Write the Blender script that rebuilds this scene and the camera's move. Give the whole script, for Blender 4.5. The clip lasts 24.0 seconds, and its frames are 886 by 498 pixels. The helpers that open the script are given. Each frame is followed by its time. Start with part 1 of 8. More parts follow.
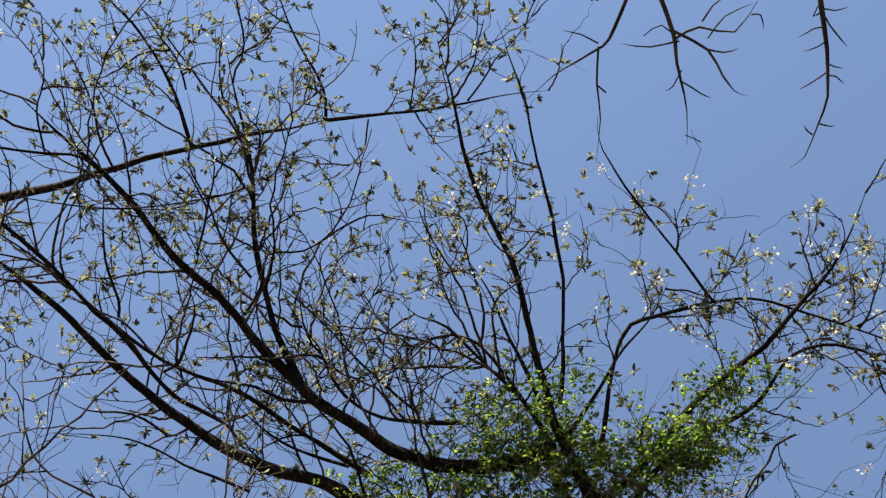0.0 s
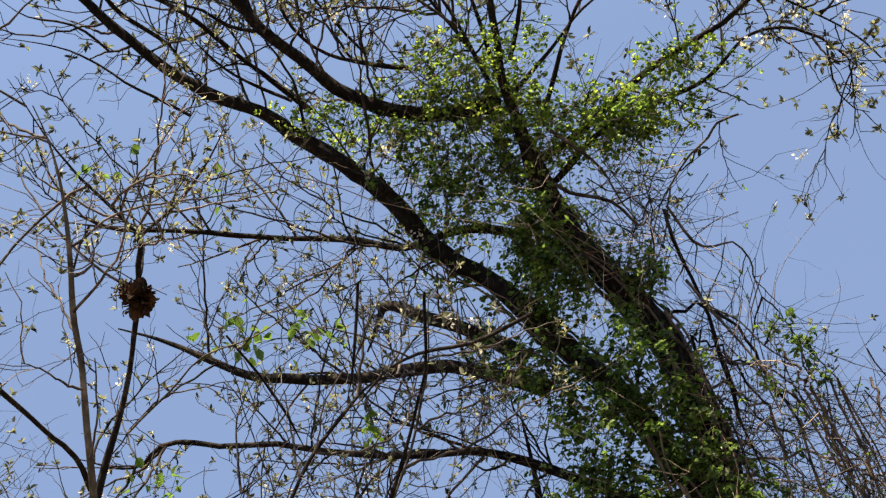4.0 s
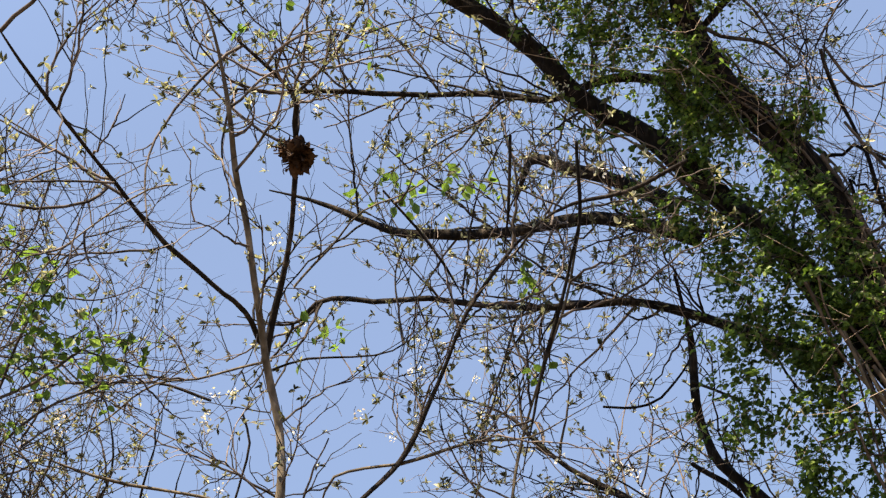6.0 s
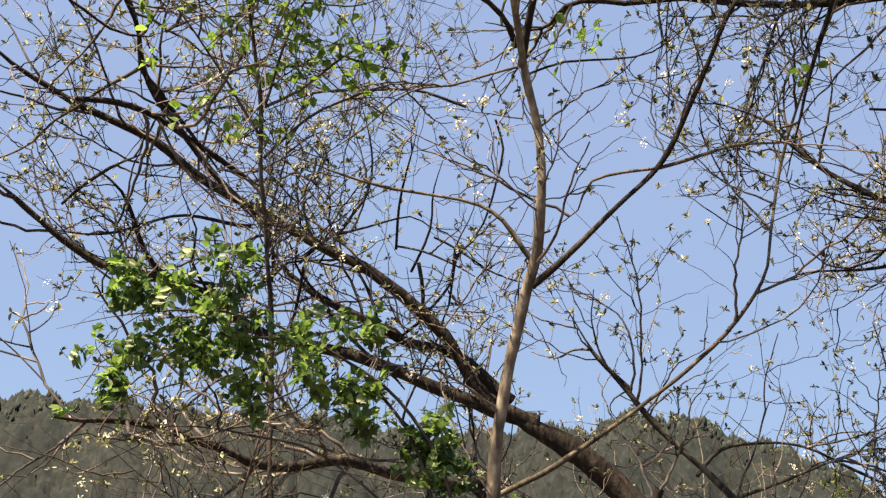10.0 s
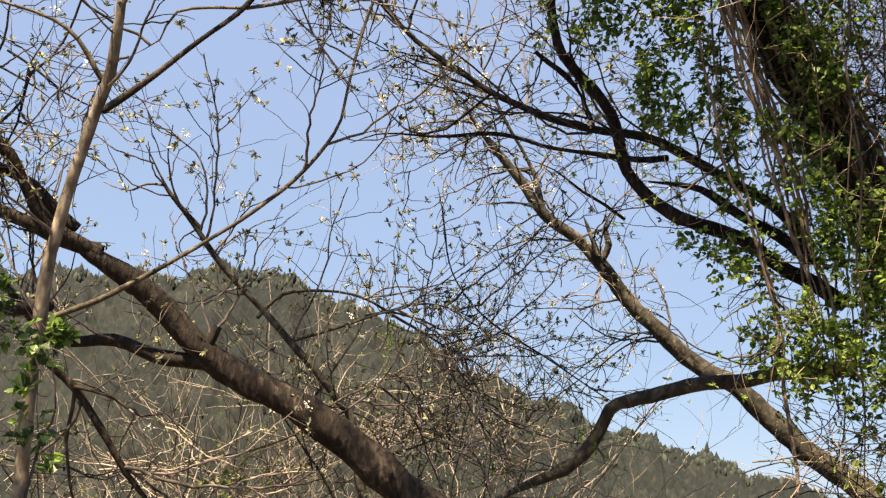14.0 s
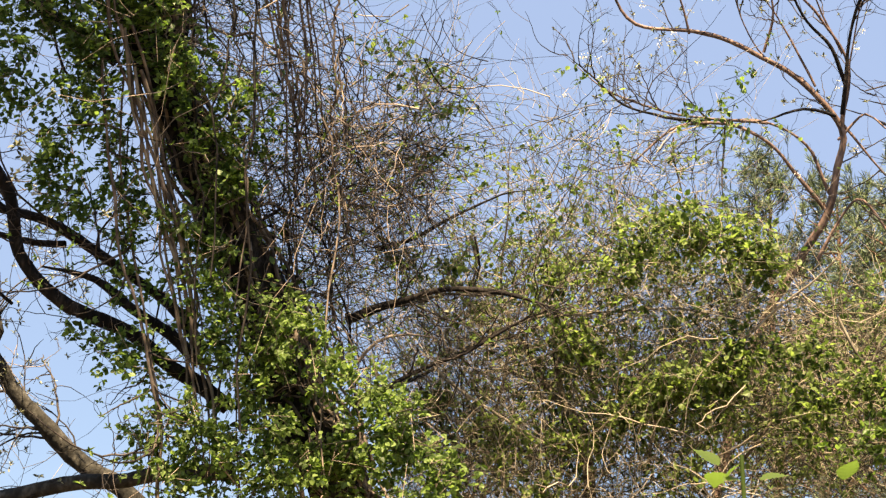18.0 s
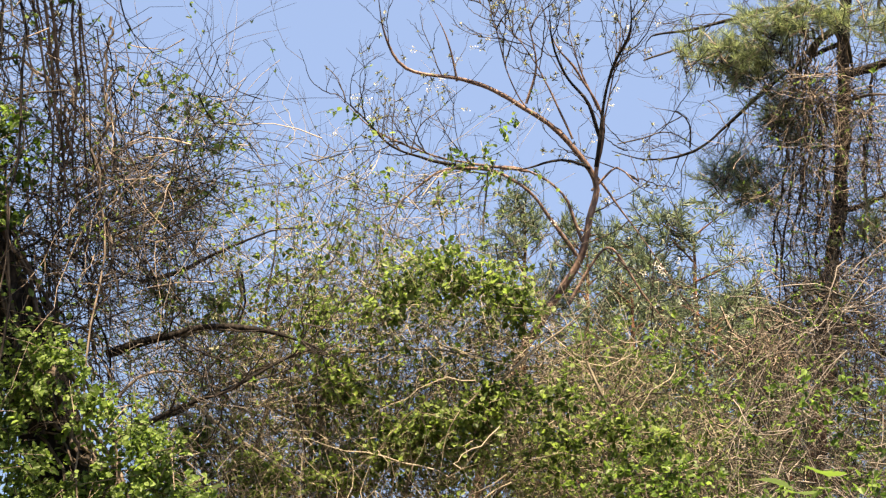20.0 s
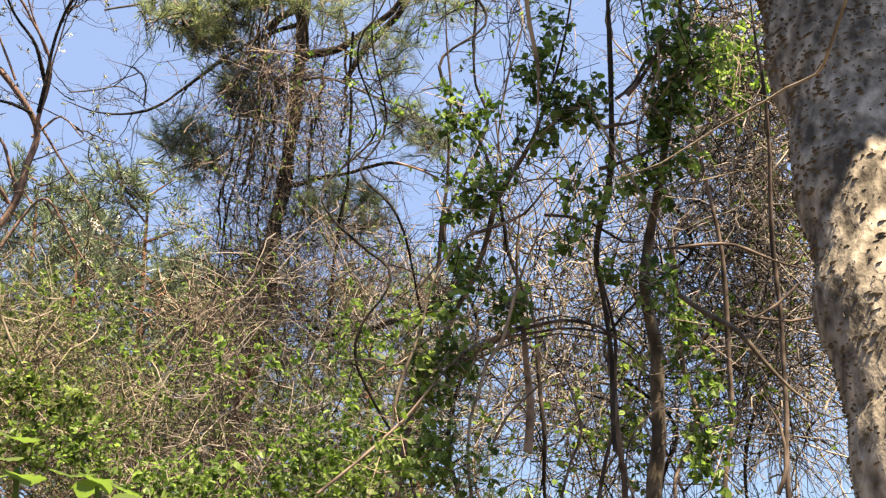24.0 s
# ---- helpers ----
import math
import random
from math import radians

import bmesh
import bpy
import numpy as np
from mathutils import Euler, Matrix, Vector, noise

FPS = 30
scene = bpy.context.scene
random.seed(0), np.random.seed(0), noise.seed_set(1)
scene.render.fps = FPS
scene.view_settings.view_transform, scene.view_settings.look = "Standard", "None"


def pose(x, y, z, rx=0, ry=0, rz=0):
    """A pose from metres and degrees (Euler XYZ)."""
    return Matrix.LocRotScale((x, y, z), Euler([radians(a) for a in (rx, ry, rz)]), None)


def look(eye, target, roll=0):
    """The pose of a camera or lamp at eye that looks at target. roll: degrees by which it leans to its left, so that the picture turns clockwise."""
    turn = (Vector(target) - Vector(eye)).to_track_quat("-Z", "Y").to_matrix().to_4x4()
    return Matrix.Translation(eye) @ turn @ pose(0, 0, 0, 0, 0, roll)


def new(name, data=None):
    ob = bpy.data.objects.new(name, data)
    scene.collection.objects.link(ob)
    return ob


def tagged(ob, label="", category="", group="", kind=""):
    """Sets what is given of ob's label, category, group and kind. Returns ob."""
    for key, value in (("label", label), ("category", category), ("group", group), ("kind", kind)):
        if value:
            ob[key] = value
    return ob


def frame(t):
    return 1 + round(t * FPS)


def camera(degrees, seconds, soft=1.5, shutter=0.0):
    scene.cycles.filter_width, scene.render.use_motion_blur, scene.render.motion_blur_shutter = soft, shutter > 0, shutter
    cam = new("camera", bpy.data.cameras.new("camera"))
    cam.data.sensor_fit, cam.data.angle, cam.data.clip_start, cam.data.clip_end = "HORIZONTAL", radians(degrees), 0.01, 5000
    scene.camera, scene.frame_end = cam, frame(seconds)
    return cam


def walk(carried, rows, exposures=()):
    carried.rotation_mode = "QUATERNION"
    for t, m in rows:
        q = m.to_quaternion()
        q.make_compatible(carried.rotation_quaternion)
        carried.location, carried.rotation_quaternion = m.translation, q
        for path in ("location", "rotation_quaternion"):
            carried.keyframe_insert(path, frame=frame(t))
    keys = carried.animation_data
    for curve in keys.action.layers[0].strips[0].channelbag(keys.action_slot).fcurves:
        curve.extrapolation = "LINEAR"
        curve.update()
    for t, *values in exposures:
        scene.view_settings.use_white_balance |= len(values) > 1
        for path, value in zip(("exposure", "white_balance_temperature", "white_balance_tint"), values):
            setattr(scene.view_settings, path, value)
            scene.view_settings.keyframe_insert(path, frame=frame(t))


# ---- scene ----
cam = camera(39.18, 24.0, 1.3)
ROWS = [
    (0, 0.000, -0.000, 1.600, 143.30, 6.31, 0.18),
    (0.5, 0.013, 0.049, 1.597, 141.76, 6.07, -2.24),
    (1, 0.031, 0.082, 1.586, 140.27, 5.72, -3.67),
    (1.5, 0.052, 0.096, 1.586, 138.58, 5.45, -4.29),
    (3.5, 0.092, 0.042, 1.667, 129.17, 4.24, -5.76),
    (4, 0.063, 0.043, 1.660, 126.56, 3.62, -5.34),
    (4.5, 0.025, 0.051, 1.647, 123.63, 3.17, -5.15),
    (5, 0.001, 0.068, 1.641, 122.01, 2.91, -3.85),
    (5.5, -0.018, 0.080, 1.636, 121.16, 2.64, -2.08),
    (6, -0.062, 0.081, 1.634, 120.44, 1.81, 0.47),
    (6.5, -0.088, 0.083, 1.630, 119.19, 0.82, 3.33),
    (7, -0.121, 0.105, 1.629, 117.50, 0.21, 5.52),
    (7.5, -0.153, 0.138, 1.645, 116.13, -0.47, 6.71),
    (8, -0.146, 0.147, 1.647, 114.47, -1.04, 7.53),
    (8.5, -0.160, 0.163, 1.641, 112.53, -1.08, 9.24),
    (9, -0.181, 0.161, 1.649, 110.64, -1.43, 10.40),
    (9.5, -0.190, 0.167, 1.650, 108.76, -1.85, 10.73),
    (11.5, -0.150, 0.108, 1.582, 102.84, -2.12, 8.08),
    (12, -0.118, 0.096, 1.574, 101.34, -2.75, 6.76),
    (12.5, -0.114, 0.124, 1.540, 101.09, -2.72, 3.47),
    (13, -0.107, 0.154, 1.561, 100.93, -3.00, -0.73),
    (13.5, -0.067, 0.143, 1.578, 101.31, -3.04, -5.06),
    (14, -0.040, 0.125, 1.571, 101.27, -3.12, -8.63),
    (14.5, -0.029, 0.098, 1.555, 101.34, -3.43, -11.36),
    (15, -0.013, 0.101, 1.568, 102.00, -3.94, -15.37),
    (15.5, 0.026, 0.106, 1.582, 102.83, -3.68, -18.95),
    (16, 0.079, 0.092, 1.587, 103.66, -3.25, -21.82),
    (16.5, 0.109, 0.093, 1.593, 104.86, -3.05, -25.60),
    (17, 0.133, 0.111, 1.598, 105.82, -2.57, -29.01),
    (17.5, 0.187, 0.125, 1.589, 106.73, -2.38, -31.81),
    (18, 0.220, 0.168, 1.560, 107.30, -2.18, -34.75),
    (18.5, 0.226, 0.195, 1.537, 107.95, -1.69, -37.71),
    (20.5, 0.048, 0.055, 1.627, 108.65, -0.09, -48.73),
    (21, 0.036, 0.028, 1.616, 108.57, 0.87, -51.65),
    (21.5, 0.034, 0.007, 1.586, 108.74, 0.98, -54.76),
    (22, 0.010, -0.025, 1.581, 108.30, 0.36, -58.59),
    (22.5, 0.018, -0.071, 1.600, 107.43, 0.84, -61.58),
    (23, 0.079, -0.088, 1.586, 107.45, 1.46, -64.58),
    (23.5, 0.183, -0.106, 1.612, 107.15, 1.79, -67.28),
    (24, 0.247, -0.072, 1.622, 106.82, 1.64, -70.53),
]
walk(cam, [(t, pose(*p)) for t, *p in ROWS], [(0, 1.05, 7300, 10), (1.5, 1.08, 7400, 10), (3.5, 1.32, 8000, 11), (5, 1.70, 8650, 13), (7, 1.72, 8700, 13), (9.5, 1.76, 9050, 14), (12, 1.79, 9350, 14), (14, 1.91, 9800, 14), (16, 1.98, 10500, 14), (18, 2.01, 9850, 13), (21, 1.93, 8700, 13), (24, 2.01, 8600, 14)])

# ---- light ----
SUN = Vector((-0.302, -0.360, 0.883)).normalized()
world = bpy.data.worlds.new("sky")
world.use_nodes = True
scene.world = world
wn = world.node_tree
sky = wn.nodes.new("ShaderNodeTexSky")
sky.sky_type = "NISHITA"
sky.sun_disc = False
sky.sun_elevation = math.asin(SUN.z)
sky.sun_rotation = math.atan2(SUN.x, SUN.y)
sky.air_density, sky.dust_density, sky.ozone_density = 0.6, 0.3, 2.0
haze = wn.nodes.new("ShaderNodeMix")  # thin even haze over the blue
haze.data_type = "RGBA"
haze.inputs[0].default_value = 0.87
wn.links.new(sky.outputs[0], haze.inputs[6])
way = wn.nodes.new("ShaderNodeTexCoord")
height = wn.nodes.new("ShaderNodeSeparateXYZ")
wn.links.new(way.outputs["Generated"], height.inputs[0])
rise = wn.nodes.new("ShaderNodeMapRange")
rise.interpolation_type = "SMOOTHSTEP"
rise.inputs["From Min"].default_value, rise.inputs["From Max"].default_value = -0.05, 0.42
wn.links.new(height.outputs["Z"], rise.inputs["Value"])
pale = wn.nodes.new("ShaderNodeMix")  # paler near the horizon
pale.data_type = "RGBA"
pale.inputs[6].default_value, pale.inputs[7].default_value = (0.70, 1.385, 2.72, 1), (0.83, 1.41, 2.84, 1)
wn.links.new(rise.outputs["Result"], pale.inputs[0])
wn.links.new(pale.outputs[2], haze.inputs[7])
near_sun = wn.nodes.new("ShaderNodeVectorMath")  # the sky brightens softly towards the sun
near_sun.operation = "DOT_PRODUCT"
near_sun.inputs[1].default_value = SUN
wn.links.new(way.outputs["Generated"], near_sun.inputs[0])
soft = wn.nodes.new("ShaderNodeMapRange")
soft.interpolation_type = "SMOOTHSTEP"
soft.inputs["From Min"].default_value, soft.inputs["From Max"].default_value = 0.2, 0.9
soft.inputs["To Min"].default_value, soft.inputs["To Max"].default_value = 0.105, 0.15
wn.links.new(near_sun.outputs["Value"], soft.inputs["Value"])
wn.links.new(haze.outputs[2], wn.nodes["Background"].inputs[0])
wn.links.new(soft.outputs["Result"], wn.nodes["Background"].inputs[1])
sun_data = bpy.data.lights.new("sun", "SUN")
sun_data.energy, sun_data.angle, sun_data.color = 5.0, radians(0.55), (1.0, 0.93, 0.815)
sun = new("sun", sun_data)
sun.matrix_world = look(SUN * 60, (0, 0, 0))

# ---- materials ----


def material(name, low, high, rough=0.85, scale=20.0, stretch=1.0, bump=0.4, detail=None, island=0.0, glow_through=0.0, span=(0.3, 0.7)):
    """A surface between two colours: a coarse and a fine noise, relief, and a change of tone from piece to piece."""
    m = bpy.data.materials.new(name)
    m.use_nodes = True
    t = m.node_tree
    b = t.nodes["Principled BSDF"]
    b.inputs["Roughness"].default_value = rough
    b.inputs["Specular IOR Level"].default_value = 0.2 if rough > 0.65 else 0.4
    co = t.nodes.new("ShaderNodeTexCoord")
    mp = t.nodes.new("ShaderNodeMapping")
    mp.inputs["Scale"].default_value = (1, 1, stretch)
    t.links.new(co.outputs["Object"], mp.inputs["Vector"])
    fine = t.nodes.new("ShaderNodeTexNoise")
    fine.inputs["Scale"].default_value, fine.inputs["Detail"].default_value = scale, 6
    coarse = t.nodes.new("ShaderNodeTexNoise")
    coarse.inputs["Scale"].default_value = scale * 0.12
    for n in (fine, coarse):
        t.links.new(mp.outputs[0], n.inputs["Vector"])
    mix = t.nodes.new("ShaderNodeMath")
    mix.operation = "MULTIPLY_ADD"
    t.links.new(fine.outputs[0], mix.inputs[0])
    mix.inputs[1].default_value = 0.6
    half = t.nodes.new("ShaderNodeMath")
    half.operation = "MULTIPLY"
    t.links.new(coarse.outputs[0], half.inputs[0])
    half.inputs[1].default_value = 0.4
    t.links.new(half.outputs[0], mix.inputs[2])
    value = mix.outputs[0]
    if island:
        geo = t.nodes.new("ShaderNodeNewGeometry")
        add = t.nodes.new("ShaderNodeMath")
        add.operation = "MULTIPLY_ADD"
        t.links.new(geo.outputs["Random Per Island"], add.inputs[0])
        add.inputs[1].default_value = island
        sub = t.nodes.new("ShaderNodeMath")
        sub.operation = "SUBTRACT"
        t.links.new(value, sub.inputs[0])
        sub.inputs[1].default_value = island / 2
        t.links.new(sub.outputs[0], add.inputs[2])
        value = add.outputs[0]
    ramp = t.nodes.new("ShaderNodeValToRGB")
    ramp.color_ramp.elements[0].position, ramp.color_ramp.elements[1].position = span
    ramp.color_ramp.elements[0].color, ramp.color_ramp.elements[1].color = (*low, 1), (*high, 1)
    if detail:
        e = ramp.color_ramp.elements.new(span[0] * 0.45 + span[1] * 0.55)
        e.color = (*detail, 1)
    t.links.new(value, ramp.inputs[0])
    t.links.new(ramp.outputs[0], b.inputs["Base Color"])
    if bump:
        bp = t.nodes.new("ShaderNodeBump")
        bp.inputs["Strength"].default_value, bp.inputs["Distance"].default_value = bump, 0.02
        t.links.new(fine.outputs[0], bp.inputs["Height"])
        t.links.new(bp.outputs[0], b.inputs["Normal"])
    if glow_through:
        tr = t.nodes.new("ShaderNodeBsdfTranslucent")
        through_leaf = t.nodes.new("ShaderNodeVectorMath")  # light comes through thin leaves brighter than it comes back
        through_leaf.operation = "MULTIPLY"
        through_leaf.inputs[1].default_value = (1.2, 1.3, 0.9)
        t.links.new(ramp.outputs[0], through_leaf.inputs[0])
        t.links.new(through_leaf.outputs[0], tr.inputs["Color"])
        ms = t.nodes.new("ShaderNodeMixShader")
        ms.inputs[0].default_value = glow_through
        t.links.new(b.outputs[0], ms.inputs[1])
        t.links.new(tr.outputs[0], ms.inputs[2])
        t.links.new(ms.outputs[0], t.nodes["Material Output"].inputs["Surface"])
    return m


BARK = material("dark cracked bark", (0.005, 0.004, 0.0036), (0.066, 0.052, 0.042), 0.9, 34, 0.35, 1.0, (0.0145, 0.0115, 0.0095), span=(0.36, 0.68))
BARK_GREY = material("grey lichened bark", (0.014, 0.0135, 0.0115), (0.125, 0.116, 0.098), 0.9, 26, 0.6, 0.9, (0.043, 0.040, 0.033), span=(0.36, 0.68))
BARK_PALE = material("smooth olive brown bark", (0.026, 0.021, 0.016), (0.17, 0.143, 0.105), 0.75, 22, 0.5, 0.6, (0.075, 0.062, 0.046), span=(0.36, 0.64))
BARK_TAN = material("smooth pale tan bark", (0.045, 0.037, 0.029), (0.33, 0.28, 0.22), 0.75, 22, 0.5, 0.6, (0.145, 0.122, 0.094), span=(0.36, 0.64))
BARK_BROWN = material("dark reddish brown bark", (0.009, 0.0072, 0.0062), (0.098, 0.076, 0.064), 0.85, 34, 0.35, 1.0, (0.022, 0.0172, 0.0145), span=(0.36, 0.68))
BARK_BRONZE = material("reddish bark", (0.055, 0.036, 0.029), (0.38, 0.255, 0.20), 0.7, 30, 0.5, 0.4, (0.17, 0.112, 0.09))
BARK_PINE = material("scaly orange pine bark", (0.06, 0.03, 0.02), (0.40, 0.21, 0.13), 0.9, 24, 0.5, 0.9, (0.14, 0.07, 0.045))
TWIG = material("grey brown twigs", (0.008, 0.0065, 0.006), (0.11, 0.088, 0.076), 0.8, 12, 1, 0, (0.03, 0.024, 0.021), 0.6)
TWIG_GREY = material("grey lilac twigs", (0.012, 0.010, 0.0095), (0.21, 0.177, 0.164), 0.8, 12, 1, 0, (0.048, 0.0405, 0.0375), 0.8)
TWIG_PALE = material("dry straw brown twigs", (0.03, 0.024, 0.016), (0.35, 0.295, 0.22), 0.85, 10, 1, 0, (0.115, 0.096, 0.071), 0.9)
VINE_DARK = material("dark brown vines", (0.010, 0.008, 0.007), (0.19, 0.148, 0.12), 0.85, 12, 1, 0, (0.04, 0.031, 0.026), 0.9)
VINE = material("tan hanging vines", (0.014, 0.011, 0.009), (0.32, 0.25, 0.195), 0.8, 12, 1, 0, (0.075, 0.058, 0.046), 0.9)
BRUSH = material("tan brown brushwood", (0.018, 0.015, 0.0125), (0.29, 0.25, 0.215), 0.85, 12, 1, 0, (0.077, 0.066, 0.056), 0.9)
LEAF = material("fresh green leaves", (0.045, 0.085, 0.016), (0.225, 0.335, 0.09), 0.45, 6, 1, 0, (0.10, 0.178, 0.04), 0.8, 0.58)
LEAF_YOUNG = material("young yellow green leaves", (0.05, 0.09, 0.018), (0.235, 0.335, 0.10), 0.5, 6, 1, 0, (0.118, 0.182, 0.045), 0.8, 0.6)
LEAF_OLIVE = material("small olive green leaves", (0.045, 0.08, 0.018), (0.235, 0.315, 0.10), 0.5, 6, 1, 0, (0.11, 0.155, 0.043), 0.8, 0.6)
BUD = material("opening olive buds", (0.04, 0.042, 0.024), (0.42, 0.42, 0.30), 0.6, 9, 1, 0, (0.14, 0.142, 0.085), 0.8, 0.3)
ROSE_LEAF = material("mid green rose leaves", (0.028, 0.058, 0.02), (0.18, 0.275, 0.085), 0.42, 6, 1, 0, (0.072, 0.132, 0.04), 0.8, 0.5)
PETAL = material("white blossom", (0.62, 0.56, 0.52), (0.86, 0.84, 0.80), 0.6, 9, 1, 0, None, 0.3, 0.3)
NEEDLE = material("olive green pine needles", (0.06, 0.085, 0.05), (0.36, 0.41, 0.25), 0.45, 5, 1, 0, (0.145, 0.18, 0.105), 0.8, 0.55)
NEEDLE_FAR = material("dark blue green pine needles", (0.03, 0.045, 0.028), (0.22, 0.27, 0.17), 0.5, 5, 1, 0, (0.09, 0.115, 0.07), 0.8, 0.4)
# LEAF_YOUNG in brighter colours: the crown's glow against the light is put in
LEAF_CROWN = material("yellow green leaves in a lit-through tone", (0.07, 0.11, 0.022), (0.36, 0.45, 0.11), 0.5, 6, 1, 0, (0.19, 0.265, 0.055), 0.8, 0.7)
DRY = material("dead brown leaves", (0.02, 0.012, 0.008), (0.12, 0.07, 0.045), 0.9, 20, 1, 0.3, None, 0.4)
SOIL = material("leaf litter soil", (0.035, 0.026, 0.018), (0.20, 0.15, 0.095), 0.95, 14, 1, 1.0, (0.085, 0.064, 0.042), span=(0.34, 0.66))
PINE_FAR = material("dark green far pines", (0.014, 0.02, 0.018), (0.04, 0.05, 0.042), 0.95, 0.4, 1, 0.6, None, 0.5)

# ---- mesh tools ----
rng = np.random.default_rng(7)


def mesh_of(name, verts, quads, mat, smooth=True):
    me = bpy.data.meshes.new(name)
    verts, quads = np.asarray(verts, np.float32), np.asarray(quads, np.int32)
    me.vertices.add(len(verts))
    me.vertices.foreach_set("co", verts.ravel())
    me.loops.add(quads.size)
    me.loops.foreach_set("vertex_index", quads.ravel())
    me.polygons.add(len(quads))
    me.polygons.foreach_set("loop_start", np.arange(0, quads.size, 4, dtype=np.int32))
    me.polygons.foreach_set("use_smooth", np.full(len(quads), smooth))
    me.update(calc_edges=True)
    me.validate()
    me.materials.append(mat)
    return me


def part(name, verts, quads, mat, parent, label="", kind="", smooth=True):
    base = np.array(parent.matrix_world.translation if parent.parent is None else parent.parent.location)
    if parent.parent is None:
        base = np.array(parent.location)
    ob = new(name, mesh_of(name, np.asarray(verts) - base, quads, mat, smooth))
    ob.parent = parent
    return tagged(ob, label, kind=kind)


def thing(name, at, label, category, group="", kind=""):
    ob = new(name)
    ob.empty_display_size = 0.2
    ob.location = at
    return tagged(ob, label, category, group, kind)


def unit(a):
    return a / (np.linalg.norm(a, axis=-1, keepdims=True) + 1e-9)


def tubes(P, R, sides, rough=0.0, cap=False):
    """Round stems along K lines of n points each."""
    K, n, _ = P.shape
    T = unit(np.gradient(P, axis=1))
    mean = unit(T.mean(1))
    ref = np.where(np.abs(mean[:, 2:3]) < 0.8, np.array([[0, 0, 1.0]]), np.array([[1.0, 0, 0]]))[:, None, :]
    A = unit(np.cross(T, np.broadcast_to(ref, T.shape)))
    B = np.cross(T, A)
    ang = np.arange(sides) * 2 * np.pi / sides
    rr = R[:, :, None]
    if rough:
        rr = rr * (1 + rough * rng.normal(size=(K, n, sides)))
    V = P[:, :, None, :] + rr[..., None] * (np.cos(ang)[None, None, :, None] * A[:, :, None, :] + np.sin(ang)[None, None, :, None] * B[:, :, None, :])
    k, i, s = np.meshgrid(np.arange(K), np.arange(n - 1), np.arange(sides), indexing="ij")
    a = (k * n + i) * sides
    s2 = (s + 1) % sides
    Q = np.stack([a + s, a + s2, a + sides + s2, a + sides + s], -1).reshape(-1, 4)
    return V.reshape(-1, 3), Q


def spline(rows, step=0.07, wobble=0.15, kinks=0.0):
    """A smooth limb through a few places: points and radii at even steps, slightly crooked."""
    rows = np.array(rows, float)
    p = np.vstack([2 * rows[0] - rows[1], rows, 2 * rows[-1] - rows[-2]])
    out = []
    for i in range(1, len(p) - 2):
        m = max(2, int(np.linalg.norm(p[i + 1, :3] - p[i, :3]) / step))
        u = np.linspace(0, 1, m, endpoint=False)[:, None]
        a, b, c, d = p[i - 1], p[i], p[i + 1], p[i + 2]
        out.append(0.5 * (2 * b + (c - a) * u + (2 * a - 5 * b + 4 * c - d) * u ** 2 + (3 * b - 3 * c + d - a) * u ** 3))
    out.append(rows[-1:])
    q = np.vstack(out)
    q[:, 3] = np.maximum(q[:, 3], 0.0015)
    jit = rng.normal(size=(len(q), 3))
    for _ in range(3):
        jit[1:-1] = (jit[:-2] + 2 * jit[1:-1] + jit[2:]) / 4
    q[:, :3] += jit * (0.006 + wobble * q[:, 3:4])
    if kinks:
        k = rng.normal(size=(len(q) // 5 + 3, 3)) * kinks
        x = np.arange(len(q)) / 5
        env = np.minimum(1, np.minimum(np.arange(len(q)), 40) / 6)[:, None]
        q[:, :3] += env * np.stack([np.interp(x, np.arange(len(k)), k[:, c]) for c in range(3)], 1)
    q[:, 3] *= 1 + (0.04 if q[:, 3].max() > 0.03 else 0.12) * np.sin(np.cumsum(rng.uniform(0.2, 0.9, len(q))))
    return q


def limb(parent, name, rows, mat, label=""):
    q = spline(rows, kinks={"trunk": 0.0, "limb": 0.012}.get(name, 0.015))
    end = min(8, len(q) // 2)
    q[-end:, 3] *= np.linspace(1, 0.3, end)
    big = q[:, 3].max()
    sides = 14 if big > 0.09 else 9 if big > 0.025 else 6
    V, Q = tubes(q[None, :, :3], q[None, :, 3], sides, 0.07 if big > 0.09 else 0.05 if big > 0.02 else 0.03)
    part(name, V, Q, mat, parent, label)
    return q


def stray(count, amount):
    return unit(rng.normal(size=(count, 3))) * amount * rng.random((count, 1))


def grow(P, d, L, wander, lift, curl=0.1, zig=0.16):
    """Carries stems on from their first points: each keeps a bend of its own, strays, and turns a little at every node."""
    count, n = P.shape[:2]
    bend = stray(count, curl)
    turn = unit(np.cross(d, rng.normal(size=(count, 3)))) * zig * rng.uniform(0.3, 1.2, (count, 1))
    for i in range(1, n):
        d = unit(d + wander * rng.normal(size=(count, 3)) + bend + np.array([0, 0, lift]))
        P[:, i] = P[:, i - 1] + unit(d + turn * (1 if i % 2 else -1)) * L
    return P


def shoots(lines, count, length, n, wander, lift, spread=1.0, tip=0.15, curl=0.1):
    """count new stems that leave the given lines (arrays of points) sideways. lift: how far they bend up (or, below 0, hang)."""
    segs = [(a, np.linalg.norm(np.diff(a[:, :3], axis=0), axis=1).sum()) for a in lines]
    w = np.array([s[1] for s in segs])
    which = rng.choice(len(lines), count, p=w / w.sum())
    base, tang = np.empty((count, 3)), np.empty((count, 3))
    for j, k in enumerate(which):
        a = segs[k][0]
        x = rng.uniform(tip, 1) * (len(a) - 1.001)
        i = int(x)
        base[j] = a[i, :3] + (x - i) * (a[i + 1, :3] - a[i, :3])
